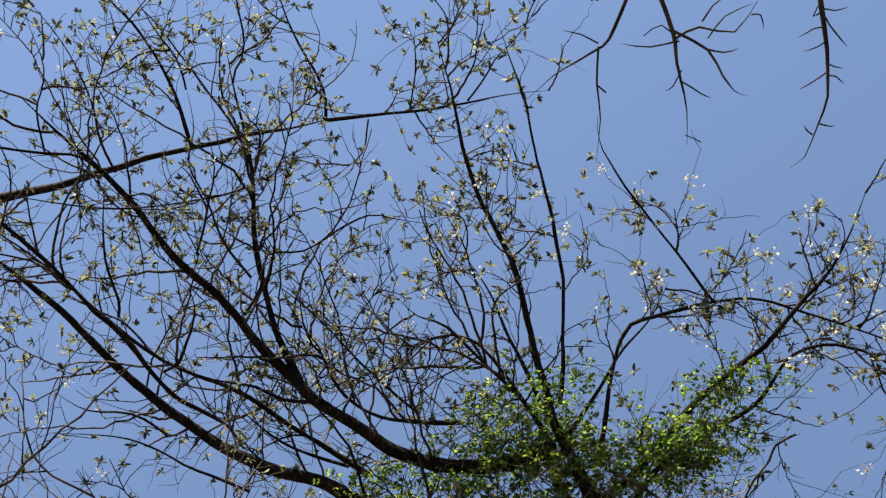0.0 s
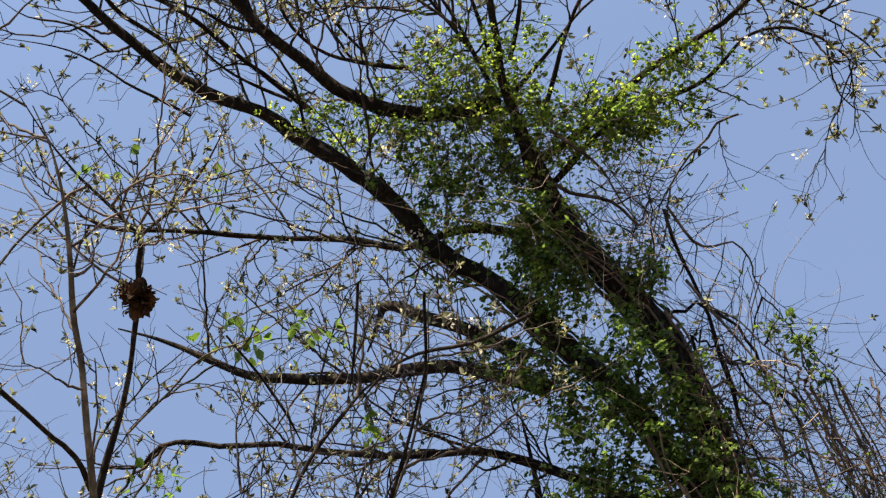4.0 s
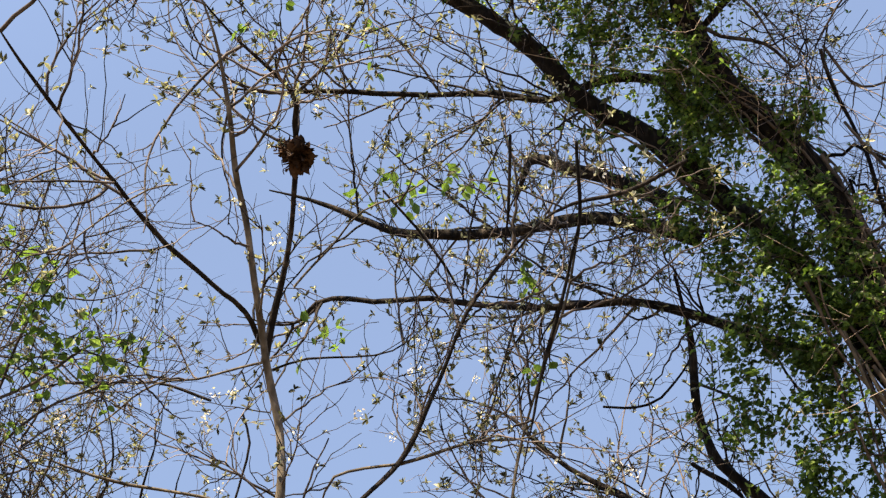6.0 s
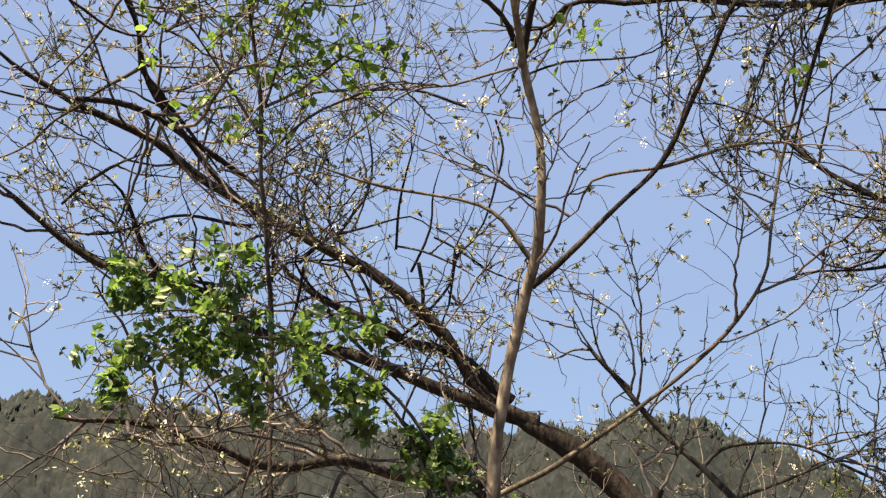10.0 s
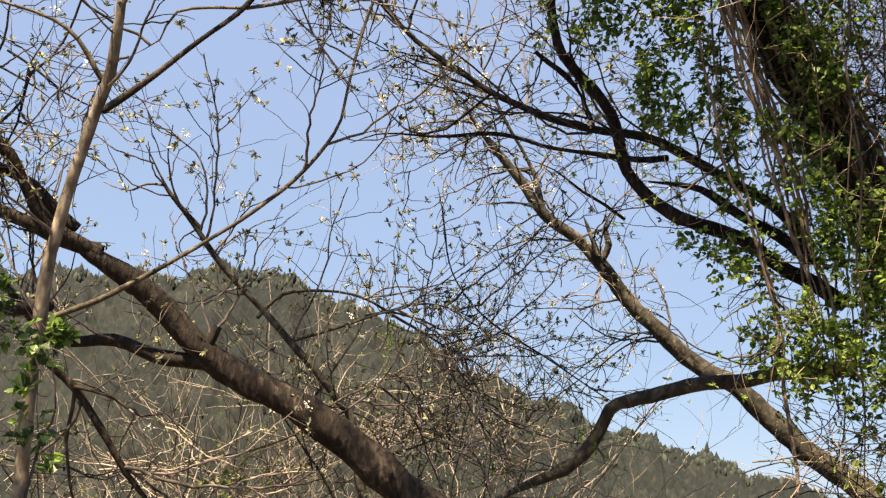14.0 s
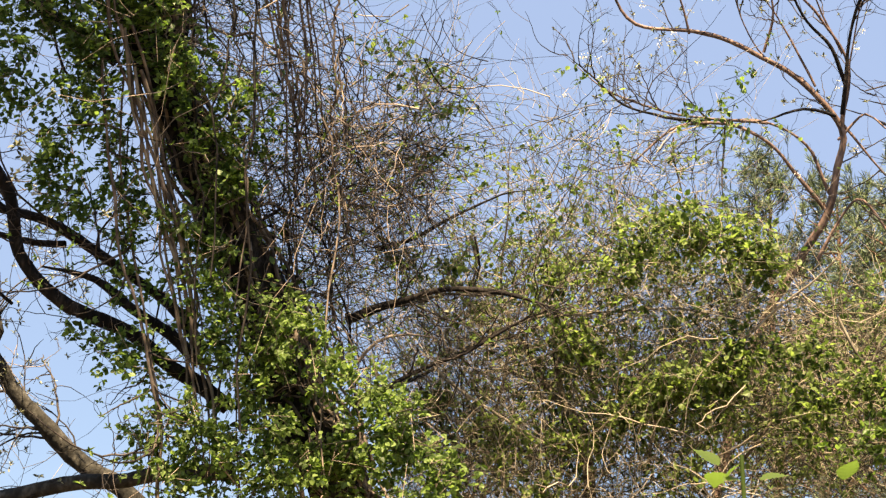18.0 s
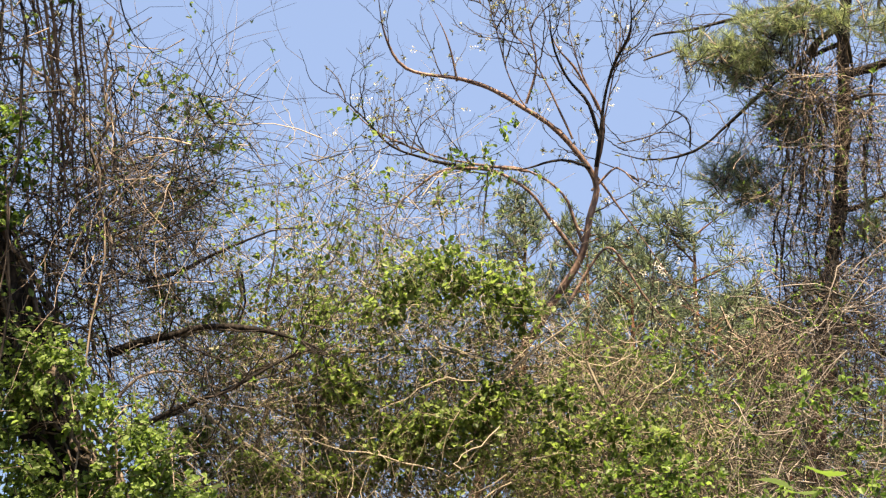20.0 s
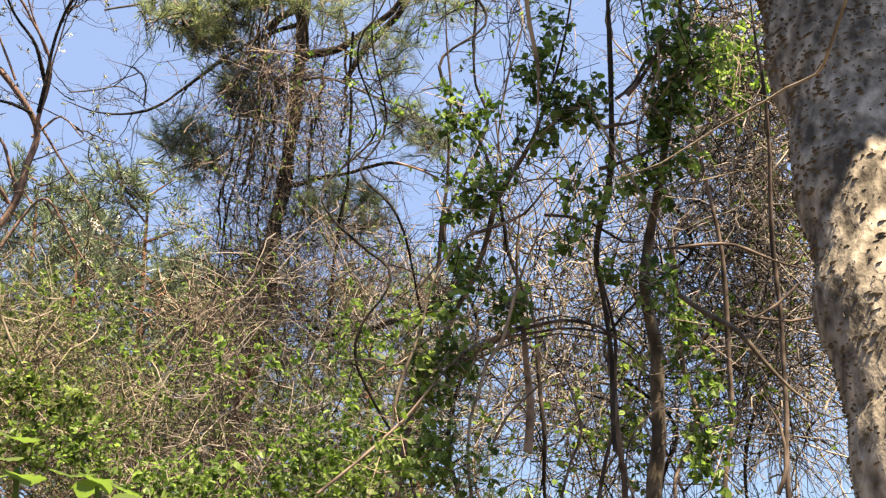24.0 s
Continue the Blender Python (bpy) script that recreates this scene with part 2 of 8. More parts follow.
        tang[j] = a[i + 1, :3] - a[i, :3]
    tang = unit(tang)
    side = rng.normal(size=(count, 3))
    side = unit(side - (side * tang).sum(1, keepdims=True) * tang)
    d = unit(tang * rng.uniform(0.3, 1.0, (count, 1)) + side * spread)
    P = np.empty((count, n, 3))
    P[:, 0] = base
    return grow(P, d, rng.uniform(*length, (count, 1)) / (n - 1), wander, lift, curl)


def taper(P, r0, r1):
    K, n, _ = P.shape
    t = np.linspace(0, 1, n)[None, :]
    return (r0 + (r1 - r0) * t) * rng.uniform(0.7, 1.3, (K, 1))


def leaf_mesh(at, aim, size, width=0.5, fold=0.25, sway=0.6, facing=(-0.2, -0.3, 1.0)):
    """A folded pointed leaf at each place, that points along aim."""
    K = len(at)
    aim = unit(aim)
    side = unit(np.cross(aim, rng.normal(size=(K, 3)) * sway + np.array(facing)))
    up = np.cross(side, aim)
    s = size[:, None] if np.ndim(size) else np.full((K, 1), size)
    f = fold * s * rng.uniform(0.2, 1.4, (K, 1))
    w = width * s * 0.5
    droop = -0.15 * s * rng.uniform(-0.5, 1.5, (K, 1))
    v = [at, at + 0.35 * s * aim + w * side + f * 0.5 * up, at + 0.72 * s * aim + 0.75 * w * side + f * 0.4 * up,
         at + s * aim + droop * up, at + 0.72 * s * aim - 0.75 * w * side + f * 0.4 * up, at + 0.35 * s * aim - w * side + f * 0.5 * up]
    V = np.stack(v, 1).reshape(-1, 3)
    o = np.arange(K)[:, None] * 6
    Q = np.concatenate([o + np.array([[0, 1, 2, 3]]), o + np.array([[0, 3, 4, 5]])])
    return V, Q


def needle_mesh(at, aim, size, width):
    """A thin flat blade at each place, turned anyhow about its length."""
    K = len(at)
    aim = unit(aim)
    side = unit(np.cross(aim, rng.normal(size=(K, 3)))) * (width * size * 0.5)[:, None]
    along = aim * size[:, None]
    V = np.stack([at, at + along * 0.5 + side, at + along, at + along * 0.5 - side], 1).reshape(-1, 3)
    return V, np.arange(K * 4).reshape(-1, 4)


def compound(at, aim, size, pairs=2, facing=(-0.2, -0.3, 1.0)):
    """A feathered leaf at each place: leaflets in pairs along a midrib and one at its end."""
    aim = unit(aim)
    s = size[:, None]
    side = unit(np.cross(aim, rng.normal(size=aim.shape) * 0.5 + np.array(facing)))
    out = [leaf_mesh(at + aim * s * 0.55, aim, size * 0.5, 0.72, facing=facing)]
    for k in range(pairs):
        u = 0.15 + 0.5 * k / max(pairs - 1, 1)
        for sign in (-1, 1):
            out.append(leaf_mesh(at + aim * s * u, aim * 0.5 + side * sign + rng.normal(size=aim.shape) * 0.15, size * rng.uniform(0.36, 0.5, len(size)), 0.72, facing=facing))
    return join(*out)


def join(*meshes):
    V, Q, n = [], [], 0
    for v, q in meshes:
        V.append(v)
        Q.append(q + n)
        n += len(v)
    return np.concatenate(V), np.concatenate(Q)


def tufts(P, per, size, width, lo=0.2, spread=1.0):
    """Leaves on stems P: per leaves for each stem, from lo of its length to its tip."""
    K, n, _ = P.shape
    k = np.repeat(np.arange(K), per)
    x = rng.uniform(lo, 1, len(k)) * (n - 1.001)
    i = x.astype(int)
    a, b = P[k, i], P[k, i + 1]
    at = a + (x - i)[:, None] * (b - a)
    return leaf_mesh(at, unit(b - a) * 0.6 + spread * rng.normal(size=(len(k), 3)) * 0.7, rng.uniform(0.6, 1.25, len(k)) * size, width)


def rosettes(P, frac, per, size, width=0.4):
    """Opening buds: a few small leaves that leave one spot, at the tips and nodes of stems."""
    K, n, _ = P.shape
    pick = np.nonzero(rng.random((K, n)) < frac)
    at = np.repeat(P[pick], per, axis=0)
    return leaf_mesh(at, rng.normal(size=(len(at), 3)) + np.array([0, 0, 0.4]), rng.uniform(0.6, 1.3, len(at)) * size, width)


def blossoms(P, count, size):
    K, n, _ = P.shape
    k, i = rng.integers(0, K, count), rng.integers(n // 2, n, count)
    at = np.repeat(P[k, i] + rng.normal(size=(count, 3)) * 0.01, 12, axis=0)
    at = at + rng.normal(size=at.shape) * size * 0.4
    return leaf_mesh(at, rng.normal(size=at.shape), np.full(len(at), size * 0.42), 0.8, 0.2, 3.0)


def cloud_stems(centre, rx, rz, count, length, n, wander, lift, curl=0.16):
    """Thin stems that start anywhere in a rounded, ragged mass and arch about in it."""
    c = unit(rng.normal(size=(count, 3))) * rng.random((count, 1)) ** 0.45 * np.array([rx, rx * 0.8, rz])
    P = np.empty((count, n, 3))
    d = unit(rng.normal(size=(count, 3)) * np.array([1, 1, 0.8]) + np.array([0, 0, lift]))
    L = rng.uniform(*length, (count, 1)) / (n - 1)
    P[:, 0] = np.array(centre) + c - d * L * (n - 1) * 0.4
    return grow(P, d, L, wander, lift * 0.3, curl, 0.12)


class Foliage:
    """Gathers the clumps of leaves, needles and loose stems of one plant, and makes a part of each kind."""

    def __init__(self, leaf_size=0.048, leaf=LEAF, stem=VINE, per=16, stem_r=0.0028, lengths=(0.5, 1.5), hang=0.0, wander=0.2, green=0.1, single=0, feather=0, needle=(0.06, 0.10), blade=0.024, pines=NEEDLE, fall=-0.15, many=60, thicken=1.25, sprig=(0.15, 0.45)):
        self.leaf_size, self.leaf, self.stem, self.per, self.stem_r, self.lengths, self.hang = leaf_size, leaf, stem, per, stem_r, lengths, hang
        self.wander, self.green, self.single, self.apart = wander, green, single, []
        self.leaves, self.stems, self.needles = [], [], []
        self.blade, self.pines, self.feather, self.needle, self.fall, self.many, self.thicken, self.sprig = blade, pines, feather, needle, fall, many, thicken, sprig

    def clump(self, centre, rx, rz, count):
        P = cloud_stems(centre, rx, rz, count, self.sprig, 5, 0.35, self.fall)
        self.stems.append(tubes(P, taper(P, 0.002, 0.001), 3))
        if len(self.apart) < self.single:
            n = min(count * self.per, self.single - len(self.apart))
            k = rng.integers(0, count, n)
            i = rng.integers(1, 5, n)
            self.apart += list(zip(P[k, i], unit(P[k, i] - P[k, i - 1]) * 0.6 + 0.7 * rng.normal(size=(n, 3))))
            if n < count * self.per:
                self.leaves.append(self.spray(P, max(self.per - n // count, 1)))
        else:
            self.leaves.append(self.spray(P, self.per))

    def spray(self, P, per):
        if not self.feather:
            return tufts(P, per, self.leaf_size, 0.7)
        k, i = rng.integers(0, len(P), len(P) * per), rng.integers(1, P.shape[1], len(P) * per)
        aim = unit(P[k, i] - P[k, i - 1]) * 0.5 + 0.7 * rng.normal(size=(len(k), 3))
        return compound(P[k, i], aim, self.leaf_size * rng.uniform(0.6, 1.3, len(k)), self.feather)

    def trail(self, rows, count, stray=0.58):
        """Bunches of leaves that follow a climbing stem, its width given at each place."""
        rows = np.array(rows, float)
        if len(rows) == 1:
            rows = np.vstack([rows, rows + [0.01, 0, 0.01, 0]])
        bunches = max(3, int(count / 4.5))
        x = rng.uniform(0, len(rows) - 1.001, bunches)
        i = x.astype(int)
        mid = rows[i] + (x - i)[:, None] * (rows[i + 1] - rows[i])
        mid = mid[:, :3] + rng.normal(size=(bunches, 3)) * mid[:, 3:4] * stray
        at = np.repeat(mid, 5, axis=0) + rng.normal(size=(bunches * 5, 3)) * self.leaf_size * 0.45
        aim = np.repeat(rng.normal(size=(bunches, 3)), 5, axis=0) * 0.5 + rng.normal(size=at.shape) * 0.7 + [-0.15, -0.25, self.fall]
        size = self.leaf_size * rng.uniform(0.6, 1.3, len(at))
        self.leaves.append(compound(at, aim, size, self.feather, (-0.5, -0.5, 0.7)) if self.feather else leaf_mesh(at, aim, size, 0.75, facing=(-0.6, -0.45, 0.65)))
        P = np.stack([mid, mid + rng.normal(size=mid.shape) * 0.06, mid + rng.normal(size=mid.shape) * 0.10], 1)
        self.stems.append(tubes(P, np.full(P.shape[:2], 0.0018), 3))

    def tangle(self, centre, rx, rz, count):
        count = int(count * self.thicken)
        P = cloud_stems(centre, rx, rz, count, self.lengths, 10, self.wander, self.hang, 0.3)
        self.stems.append(tubes(P, taper(P, self.stem_r * 1.15, self.stem_r * 0.3), 3))
        p2 = shoots(list(P), int(count * 2.2), (0.12, 0.5), 5, 0.2, 0.03, 0.8, curl=0.2)
        self.stems.append(tubes(p2, taper(p2, self.stem_r * 0.6, self.stem_r * 0.2), 3))
        self.leaves.append(rosettes(p2, self.green, 3, self.leaf_size * 0.7))

    def canes(self, foot, reach, tall, count):
        """Thin upright canes from the ground that arch over at the top, with twigs and a few buds."""
        P = np.empty((count, 14, 3))
        P[:, 0] = np.array(foot) + rng.normal(size=(count, 3)) * [reach * 0.6, reach * 0.5, 0]
        d = unit(rng.normal(size=(count, 3)) * [0.5, 0.5, 0] + [0, 0, 1.0])
        L = tall * rng.uniform(0.55, 1.25, (count, 1)) / 13
        P = grow(P, d, L, 0.09, -0.02, 0.13, 0.12)
        self.stems.append(tubes(P, taper(P, self.stem_r * 1.3, self.stem_r * 0.35), 4))
        p2 = shoots(list(P), count * 6, (0.2, 0.8), 8, 0.13, 0.06, 0.7, 0.3, 0.14)
        p3 = shoots(list(p2), count * 13, (0.08, 0.35), 4, 0.2, 0.05, 0.8)
        self.stems.append(tubes(p2, taper(p2, self.stem_r * 0.55, self.stem_r * 0.25), 3))
        self.stems.append(tubes(p3, taper(p3, self.stem_r * 0.35, self.stem_r * 0.18), 3))
        self.leaves.append(rosettes(p3[:, 2:], self.green, 4, self.leaf_size * 0.7))

    def tuft(self, centre, rx, rz, count):
        P = cloud_stems(centre, rx, rz, count, (0.25, 0.5), 5, 0.25, 0.15)
        self.stems.append(tubes(P, taper(P, 0.006, 0.003), 4))
        k = np.repeat(np.arange(count), self.many)
        x = rng.uniform(0.35, 1, len(k)) * 3.999
        i = x.astype(int)
        a, b = P[k, i], P[k, i + 1]
        aim = unit(b - a) * 0.8 + rng.normal(size=a.shape) * 0.5 + np.array([0, 0, 0.2])
        self.needles.append(needle_mesh(a + (x - i)[:, None] * (b - a), aim, rng.uniform(*self.needle, len(k)), self.blade))

    def finish(self, parent):
        kinds = []
        for k in range(6 if self.apart else 0):
            v, q = (compound(np.zeros((1, 3)), np.array([[0, 1.0, 0]]), np.array([1.0]), self.feather) if self.feather
                    else leaf_mesh(np.zeros((1, 3)), np.array([[0, 1.0, 0]]), np.array([1.0]), 0.75, 0.25, 0.0))
            kinds.append(mesh_of("leaf", v, q, self.leaf))
        for at, aim in self.apart:
            ob = new("leaf", kinds[rng.integers(0, 6)])
            y = Vector(aim).normalized()
            x = y.cross(Vector((-0.2, -0.3, 1.0)) + 0.5 * Vector(rng.normal(size=3))).normalized()
            m = Matrix((x, y, x.cross(y))).transposed().to_4x4()
            ob.parent = parent
            ob.matrix_local = Matrix.Translation(Vector(at) - parent.location) @ m @ Matrix.Scale(self.leaf_size * rng.uniform(0.7, 1.3), 4)
        if self.stems:
            part("brushwood", *join(*self.stems), self.stem, parent, "thin tangled vine stems", "stuff")
        if self.leaves:
            part("foliage", *join(*self.leaves), self.leaf, parent, "small fresh green leaves", "stuff", False)
        if self.needles:
            part("needle_foliage", *join(*self.needles), self.pines, parent, "tufts of green pine needles", "stuff", False)


def twiggery(parent, lines, per_metre, length=(0.4, 1.2), lift=0.03, thick=0.0055, forks=7, buds=0.2, bud_size=0.022, flowers=0, flower_size=0.035, mat=TWIG, bud_mat=BUD, tip=0.15):
    """Branchlets, twigs and buds on the limbs of a tree."""
    total = sum(np.linalg.norm(np.diff(a[:, :3], axis=0), axis=1).sum() for a in lines)
    count = max(3, int(total * per_metre))
    p1 = shoots(lines, count, length, 14, 0.12, lift, 0.85, tip, 0.12)
    p2 = shoots(list(p1), int(count * forks * 1.25), (0.12, 0.6), 8, 0.15, lift, 0.8, curl=0.16)
    p3 = shoots(list(p2), int(count * forks * 2.2), (0.025, 0.18), 4, 0.25, lift + 0.1, 0.9)
    r1 = taper(p1, thick * 0.95, thick * 0.36)
    own = min(len(p1), 110)
    for k in range(own):
        part("branchlet", *tubes(p1[k:k + 1], r1[k:k + 1], 5, 0.05), mat, parent)
    rest = [tubes(p1[own:], r1[own:], 5)] if len(p1) > own else []
    part("twig_growth", *join(*rest, tubes(p2, taper(p2, thick * 0.5, thick * 0.22), 3), tubes(p3, taper(p3, thick * 0.30, thick * 0.17), 3)),
         mat, parent, "fine bare twigs", "stuff")
    if buds:
        part("bud_growth", *join(rosettes(p2, buds * 0.25, 5, bud_size), rosettes(p3[:, 3:], buds * 3.0, 7, bud_size, 0.42)), bud_mat, parent, "small opening buds", "stuff", False)
    if flowers:
        part("blossom", *blossoms(p2, flowers, flower_size), PETAL, parent, "white spring blossoms", "stuff", False)
    return p1, p2, p3


def climb(parent, line, count, mat, radius=0.006, reach=(0.0, 1.0)):
    """Vine stems that wind up a trunk, each a part of its own. Returns their lines."""
    out = []
    n = len(line)
    for _ in range(count):
        a, b = sorted(rng.uniform(reach[0], reach[1], 2))
        i = np.arange(int(a * (n - 1)), max(int(b * (n - 1)), int(a * (n - 1)) + 6))
        i = i[i < n]
        if len(i) < 6:
            continue
        T = unit(np.gradient(line[:, :3], axis=0))[i]
        A = unit(np.cross(T, [0.3, 1, 0.1]))
        B = np.cross(T, A)
        turn = rng.uniform(0, 6.3) + np.cumsum(rng.normal(size=len(i)) * 0.16)
        away = line[i, 3] * rng.uniform(1.02, 1.2) + 0.01 + 0.03 * np.abs(np.cumsum(rng.normal(size=len(i)) * 0.3)) * 0.3
        P = line[i, :3] + away[:, None] * (np.cos(turn)[:, None] * A + np.sin(turn)[:, None] * B)
        r = np.full(len(i), radius * rng.uniform(0.6, 1.6))
        part("vine_stem", *tubes(P[None], r[None], 5, 0.05), mat, parent, "woody climbing vine stem")
        out.append(P)
    return out


def hanging_stem(parent, top, low, radius, mat):
    """A climber's bare stem that hangs from one place to another, wavy."""
    n = 40
    u = np.linspace(0, 1, n)[:, None]
    P = np.array(top) * (1 - u) + np.array(low) * u
    way = np.cumsum(rng.normal(size=(n, 3)) * 0.015, axis=0)
    P = P + way - way[-1] * u
    part("vine_stem", *tubes(P[None], np.full((1, n), radius), 6, 0.06), mat, parent, "woody climbing vine stem")


def draped(parent, start, out, drop, radius, mat):
    """One vine that leaves a limb, arches out and hangs down, a part of its own."""
    n = 26
    u = np.linspace(0, 1, n)
    P = np.array(start)[None] + np.array(out)[None] * (1 - (1 - u[:, None]) ** 2) + np.array([0, 0, 1.0])[None] * (0.35 * np.sin(u * 2.2) - drop * u ** 2.2)[:, None]
    P = P + np.cumsum(rng.normal(size=(n, 3)) * 0.028, axis=0)
    P[:, 2] = np.maximum(P[:, 2], 0.02)
    part("vine_stem", *tubes(P[None], np.linspace(radius, radius * 0.5, n)[None], 5, 0.06), mat, parent, "bare hanging vine")
    return P


# ---- ground and hills ----


def ground_height(x, y):
    """Level where the camera stands, then falling away to a valley."""
    r = np.hypot(x, y)
    return -26 * np.clip((r - 14) / 150, 0, 1) ** 1.3 + 0.12 * np.sin(x * 0.9) * np.cos(y * 0.7) * np.clip(r / 4, 0, 1)


def sheet(name, radii, angles, height, mat, label, category):
    a, r = np.meshgrid(angles, radii)
    x, y = r * np.sin(a), r * np.cos(a)
    V = np.stack([x, y, height(a, r)], -1).reshape(-1, 3)
    n = len(angles)
    i, j = np.meshgrid(np.arange(len(radii) - 1), np.arange(n - 1), indexing="ij")
    o = i * n + j
    Q = np.stack([o, o + n, o + n + 1, o + 1], -1).reshape(-1, 4)
    ob = new(name, mesh_of(name, V, Q, mat))
    return tagged(ob, label, category, kind="structure")


sheet("ground", np.r_[0.02, np.geomspace(0.5, 4500, 70)], np.linspace(-math.pi, math.pi, 121),
      lambda a, r: ground_height(r * np.sin(a), r * np.cos(a)), SOIL, "brown leaf litter ground falling to a valley", "ground")

RIDGE_YAW = [-180, -120, -75, -50, -35, -28, -25, -22, -18, -11, -6, -4, -1.8, 1.2, 6, 9.4, 16.2, 23, 31, 45, 90, 180]
RIDGE_UP = [2, 3, 5, 7, 9.1, 9.7, 9.8, 9.3, 9.8, 8.9, 9.3, 9.5, 10.1, 9.7, 8.0, 6.1, 3.9, 2.0, 0.4, -1, -1, 2]


def hill_height(a, r):
    """A wooded ridge 420 m away: it climbs from the valley to a skyline that differs from side to side."""
    yaw = np.degrees(a)
    top = 420 * np.tan(np.radians(np.interp(yaw, RIDGE_YAW, RIDGE_UP) + 0.18 * np.sin(yaw * 1.9) + 0.1 * np.sin(yaw * 5.3 + 1))) - 4
    s = np.clip((r - 170) / 250, 0, 1)
    s = s * s * (3 - 2 * s)
    back = np.clip((r - 420) / 300, 0, 1)
    folds = 1.2 * np.sin(a * 190 + r * 0.31) * np.sin(r * 0.23 + a * 140) + 5 * np.sin(a * 23 + r * 0.012) * s * (1 - s) * 4
    return -27.5 + (top + 27.5) * s - back * 50 + folds


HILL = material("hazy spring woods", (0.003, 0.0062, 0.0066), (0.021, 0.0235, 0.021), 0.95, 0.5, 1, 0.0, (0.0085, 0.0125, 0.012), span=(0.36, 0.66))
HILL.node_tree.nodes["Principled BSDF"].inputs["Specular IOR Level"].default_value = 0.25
rough_top = np.random.default_rng(3)
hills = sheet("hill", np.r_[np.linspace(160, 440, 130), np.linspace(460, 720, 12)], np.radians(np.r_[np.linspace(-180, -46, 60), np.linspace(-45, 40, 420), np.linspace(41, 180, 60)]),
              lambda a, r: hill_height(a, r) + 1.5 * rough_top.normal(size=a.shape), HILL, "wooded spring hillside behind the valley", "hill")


def crowns(name, count, size, mat, label, pick):
    """Far tree crowns on the hillside, as small ragged lumps."""
    bm = bmesh.new()
    bmesh.ops.create_icosphere(bm, subdivisions=1, radius=1)
    v0 = np.array([v.co for v in bm.verts])
    f0 = np.array([[v.index for v in f.verts] for f in bm.faces])
    bm.free()
    a = np.radians(rng.uniform(-38, 34, count))
    r = 370 + 62 * rng.random(count)
    keep = pick(a, r)
    a, r = a[keep], r[keep]
    K = len(a)
    s = rng.uniform(*size, K)
    z = hill_height(a, r)
    lump = v0[None] * (1 + 0.3 * rng.normal(size=(K, len(v0), 1)))
    V = lump * s[:, None, None] * np.array([0.8, 0.8, 1.9]) + np.stack([r * np.sin(a), r * np.cos(a), z + s * 0.7], -1)[:, None, :]
    F = (np.arange(K)[:, None, None] * len(v0) + f0[None]).reshape(-1, 3)
    me = bpy.data.meshes.new(name)
    me.from_pydata(V.reshape(-1, 3).tolist(), [], F.tolist())
    me.polygons.foreach_set("use_smooth", np.full(len(F), True))
    me.materials.append(mat)
    return tagged(new(name, me), label, "woods", kind="stuff")


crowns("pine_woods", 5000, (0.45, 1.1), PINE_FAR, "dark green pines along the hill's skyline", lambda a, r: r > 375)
# ---- trees ----

# the old leaning tree, wrapped in climbers
lines, extra = [], []
ivy_tree = thing("ivy_clad_tree", (4.20, 5.59, 0.0), "old leaning dark-barked tree wrapped in leafy climbers", "tree")
lines.append(limb(ivy_tree, "trunk", [(4.20, 5.59, 0.23, 0.238), (3.96, 5.98, 1.60, 0.214), (3.83, 6.11, 1.94, 0.196), (3.61, 6.24, 2.50, 0.179), (3.28, 6.35, 3.13, 0.164), (2.99, 6.40, 3.67, 0.149), (2.72, 6.40, 4.14, 0.134), (2.47, 6.38, 4.54, 0.120), (2.37, 6.21, 5.02, 0.106), (2.15, 6.04, 5.54, 0.092), (1.78, 5.92, 5.98, 0.079), (1.49, 5.73, 6.44, 0.065), (1.29, 5.42, 6.90, 0.052)], BARK))
lines.append(limb(ivy_tree, "branch", [(1.32, 5.51, 6.79, 0.031), (1.26, 5.39, 6.89, 0.027), (1.18, 5.15, 7.20, 0.023), (1.16, 4.98, 7.42, 0.020), (1.05, 4.66, 7.77, 0.018), (0.93, 4.43, 8.01, 0.015), (0.85, 4.19, 8.24, 0.012), (0.80, 3.97, 8.44, 0.010), (0.72, 3.65, 8.68, 0.007)], BARK))
lines.append(limb(ivy_tree, "limb", [(2.48, 6.29, 4.28, 0.0869), (2.19, 6.28, 4.84, 0.0783), (1.83, 6.25, 5.35, 0.0714), (1.32, 6.18, 5.87, 0.0654), (0.91, 6.16, 6.20, 0.0602), (0.36, 5.97, 6.71, 0.0542), (-0.02, 5.92, 6.94, 0.0490), (-0.15, 5.88, 7.04, 0.0430), (-0.67, 5.80, 7.27, 0.0378), (-1.06, 5.65, 7.52, 0.0318), (-1.48, 5.39, 7.82, 0.0267), (-1.89, 5.08, 8.13, 0.0206), (-2.36, 4.73, 8.38, 0.0155)], BARK))
lines.append(limb(ivy_tree, "limb", [(1.29, 5.56, 6.91, 0.0538), (0.80, 5.70, 6.91, 0.0470), (0.36, 5.67, 7.05, 0.0428), (0.09, 5.58, 7.21, 0.0386), (-0.25, 5.40, 7.42, 0.0353), (-0.48, 5.22, 7.62, 0.0311), (-0.71, 5.00, 7.83, 0.0277), (-0.98, 4.79, 8.00, 0.0244), (-1.23, 4.49, 8.22, 0.0210), (-1.41, 4.30, 8.35, 0.0176), (-1.62, 4.11, 8.47, 0.0143), (-1.86, 3.87, 8.58, 0.0109)], BARK))
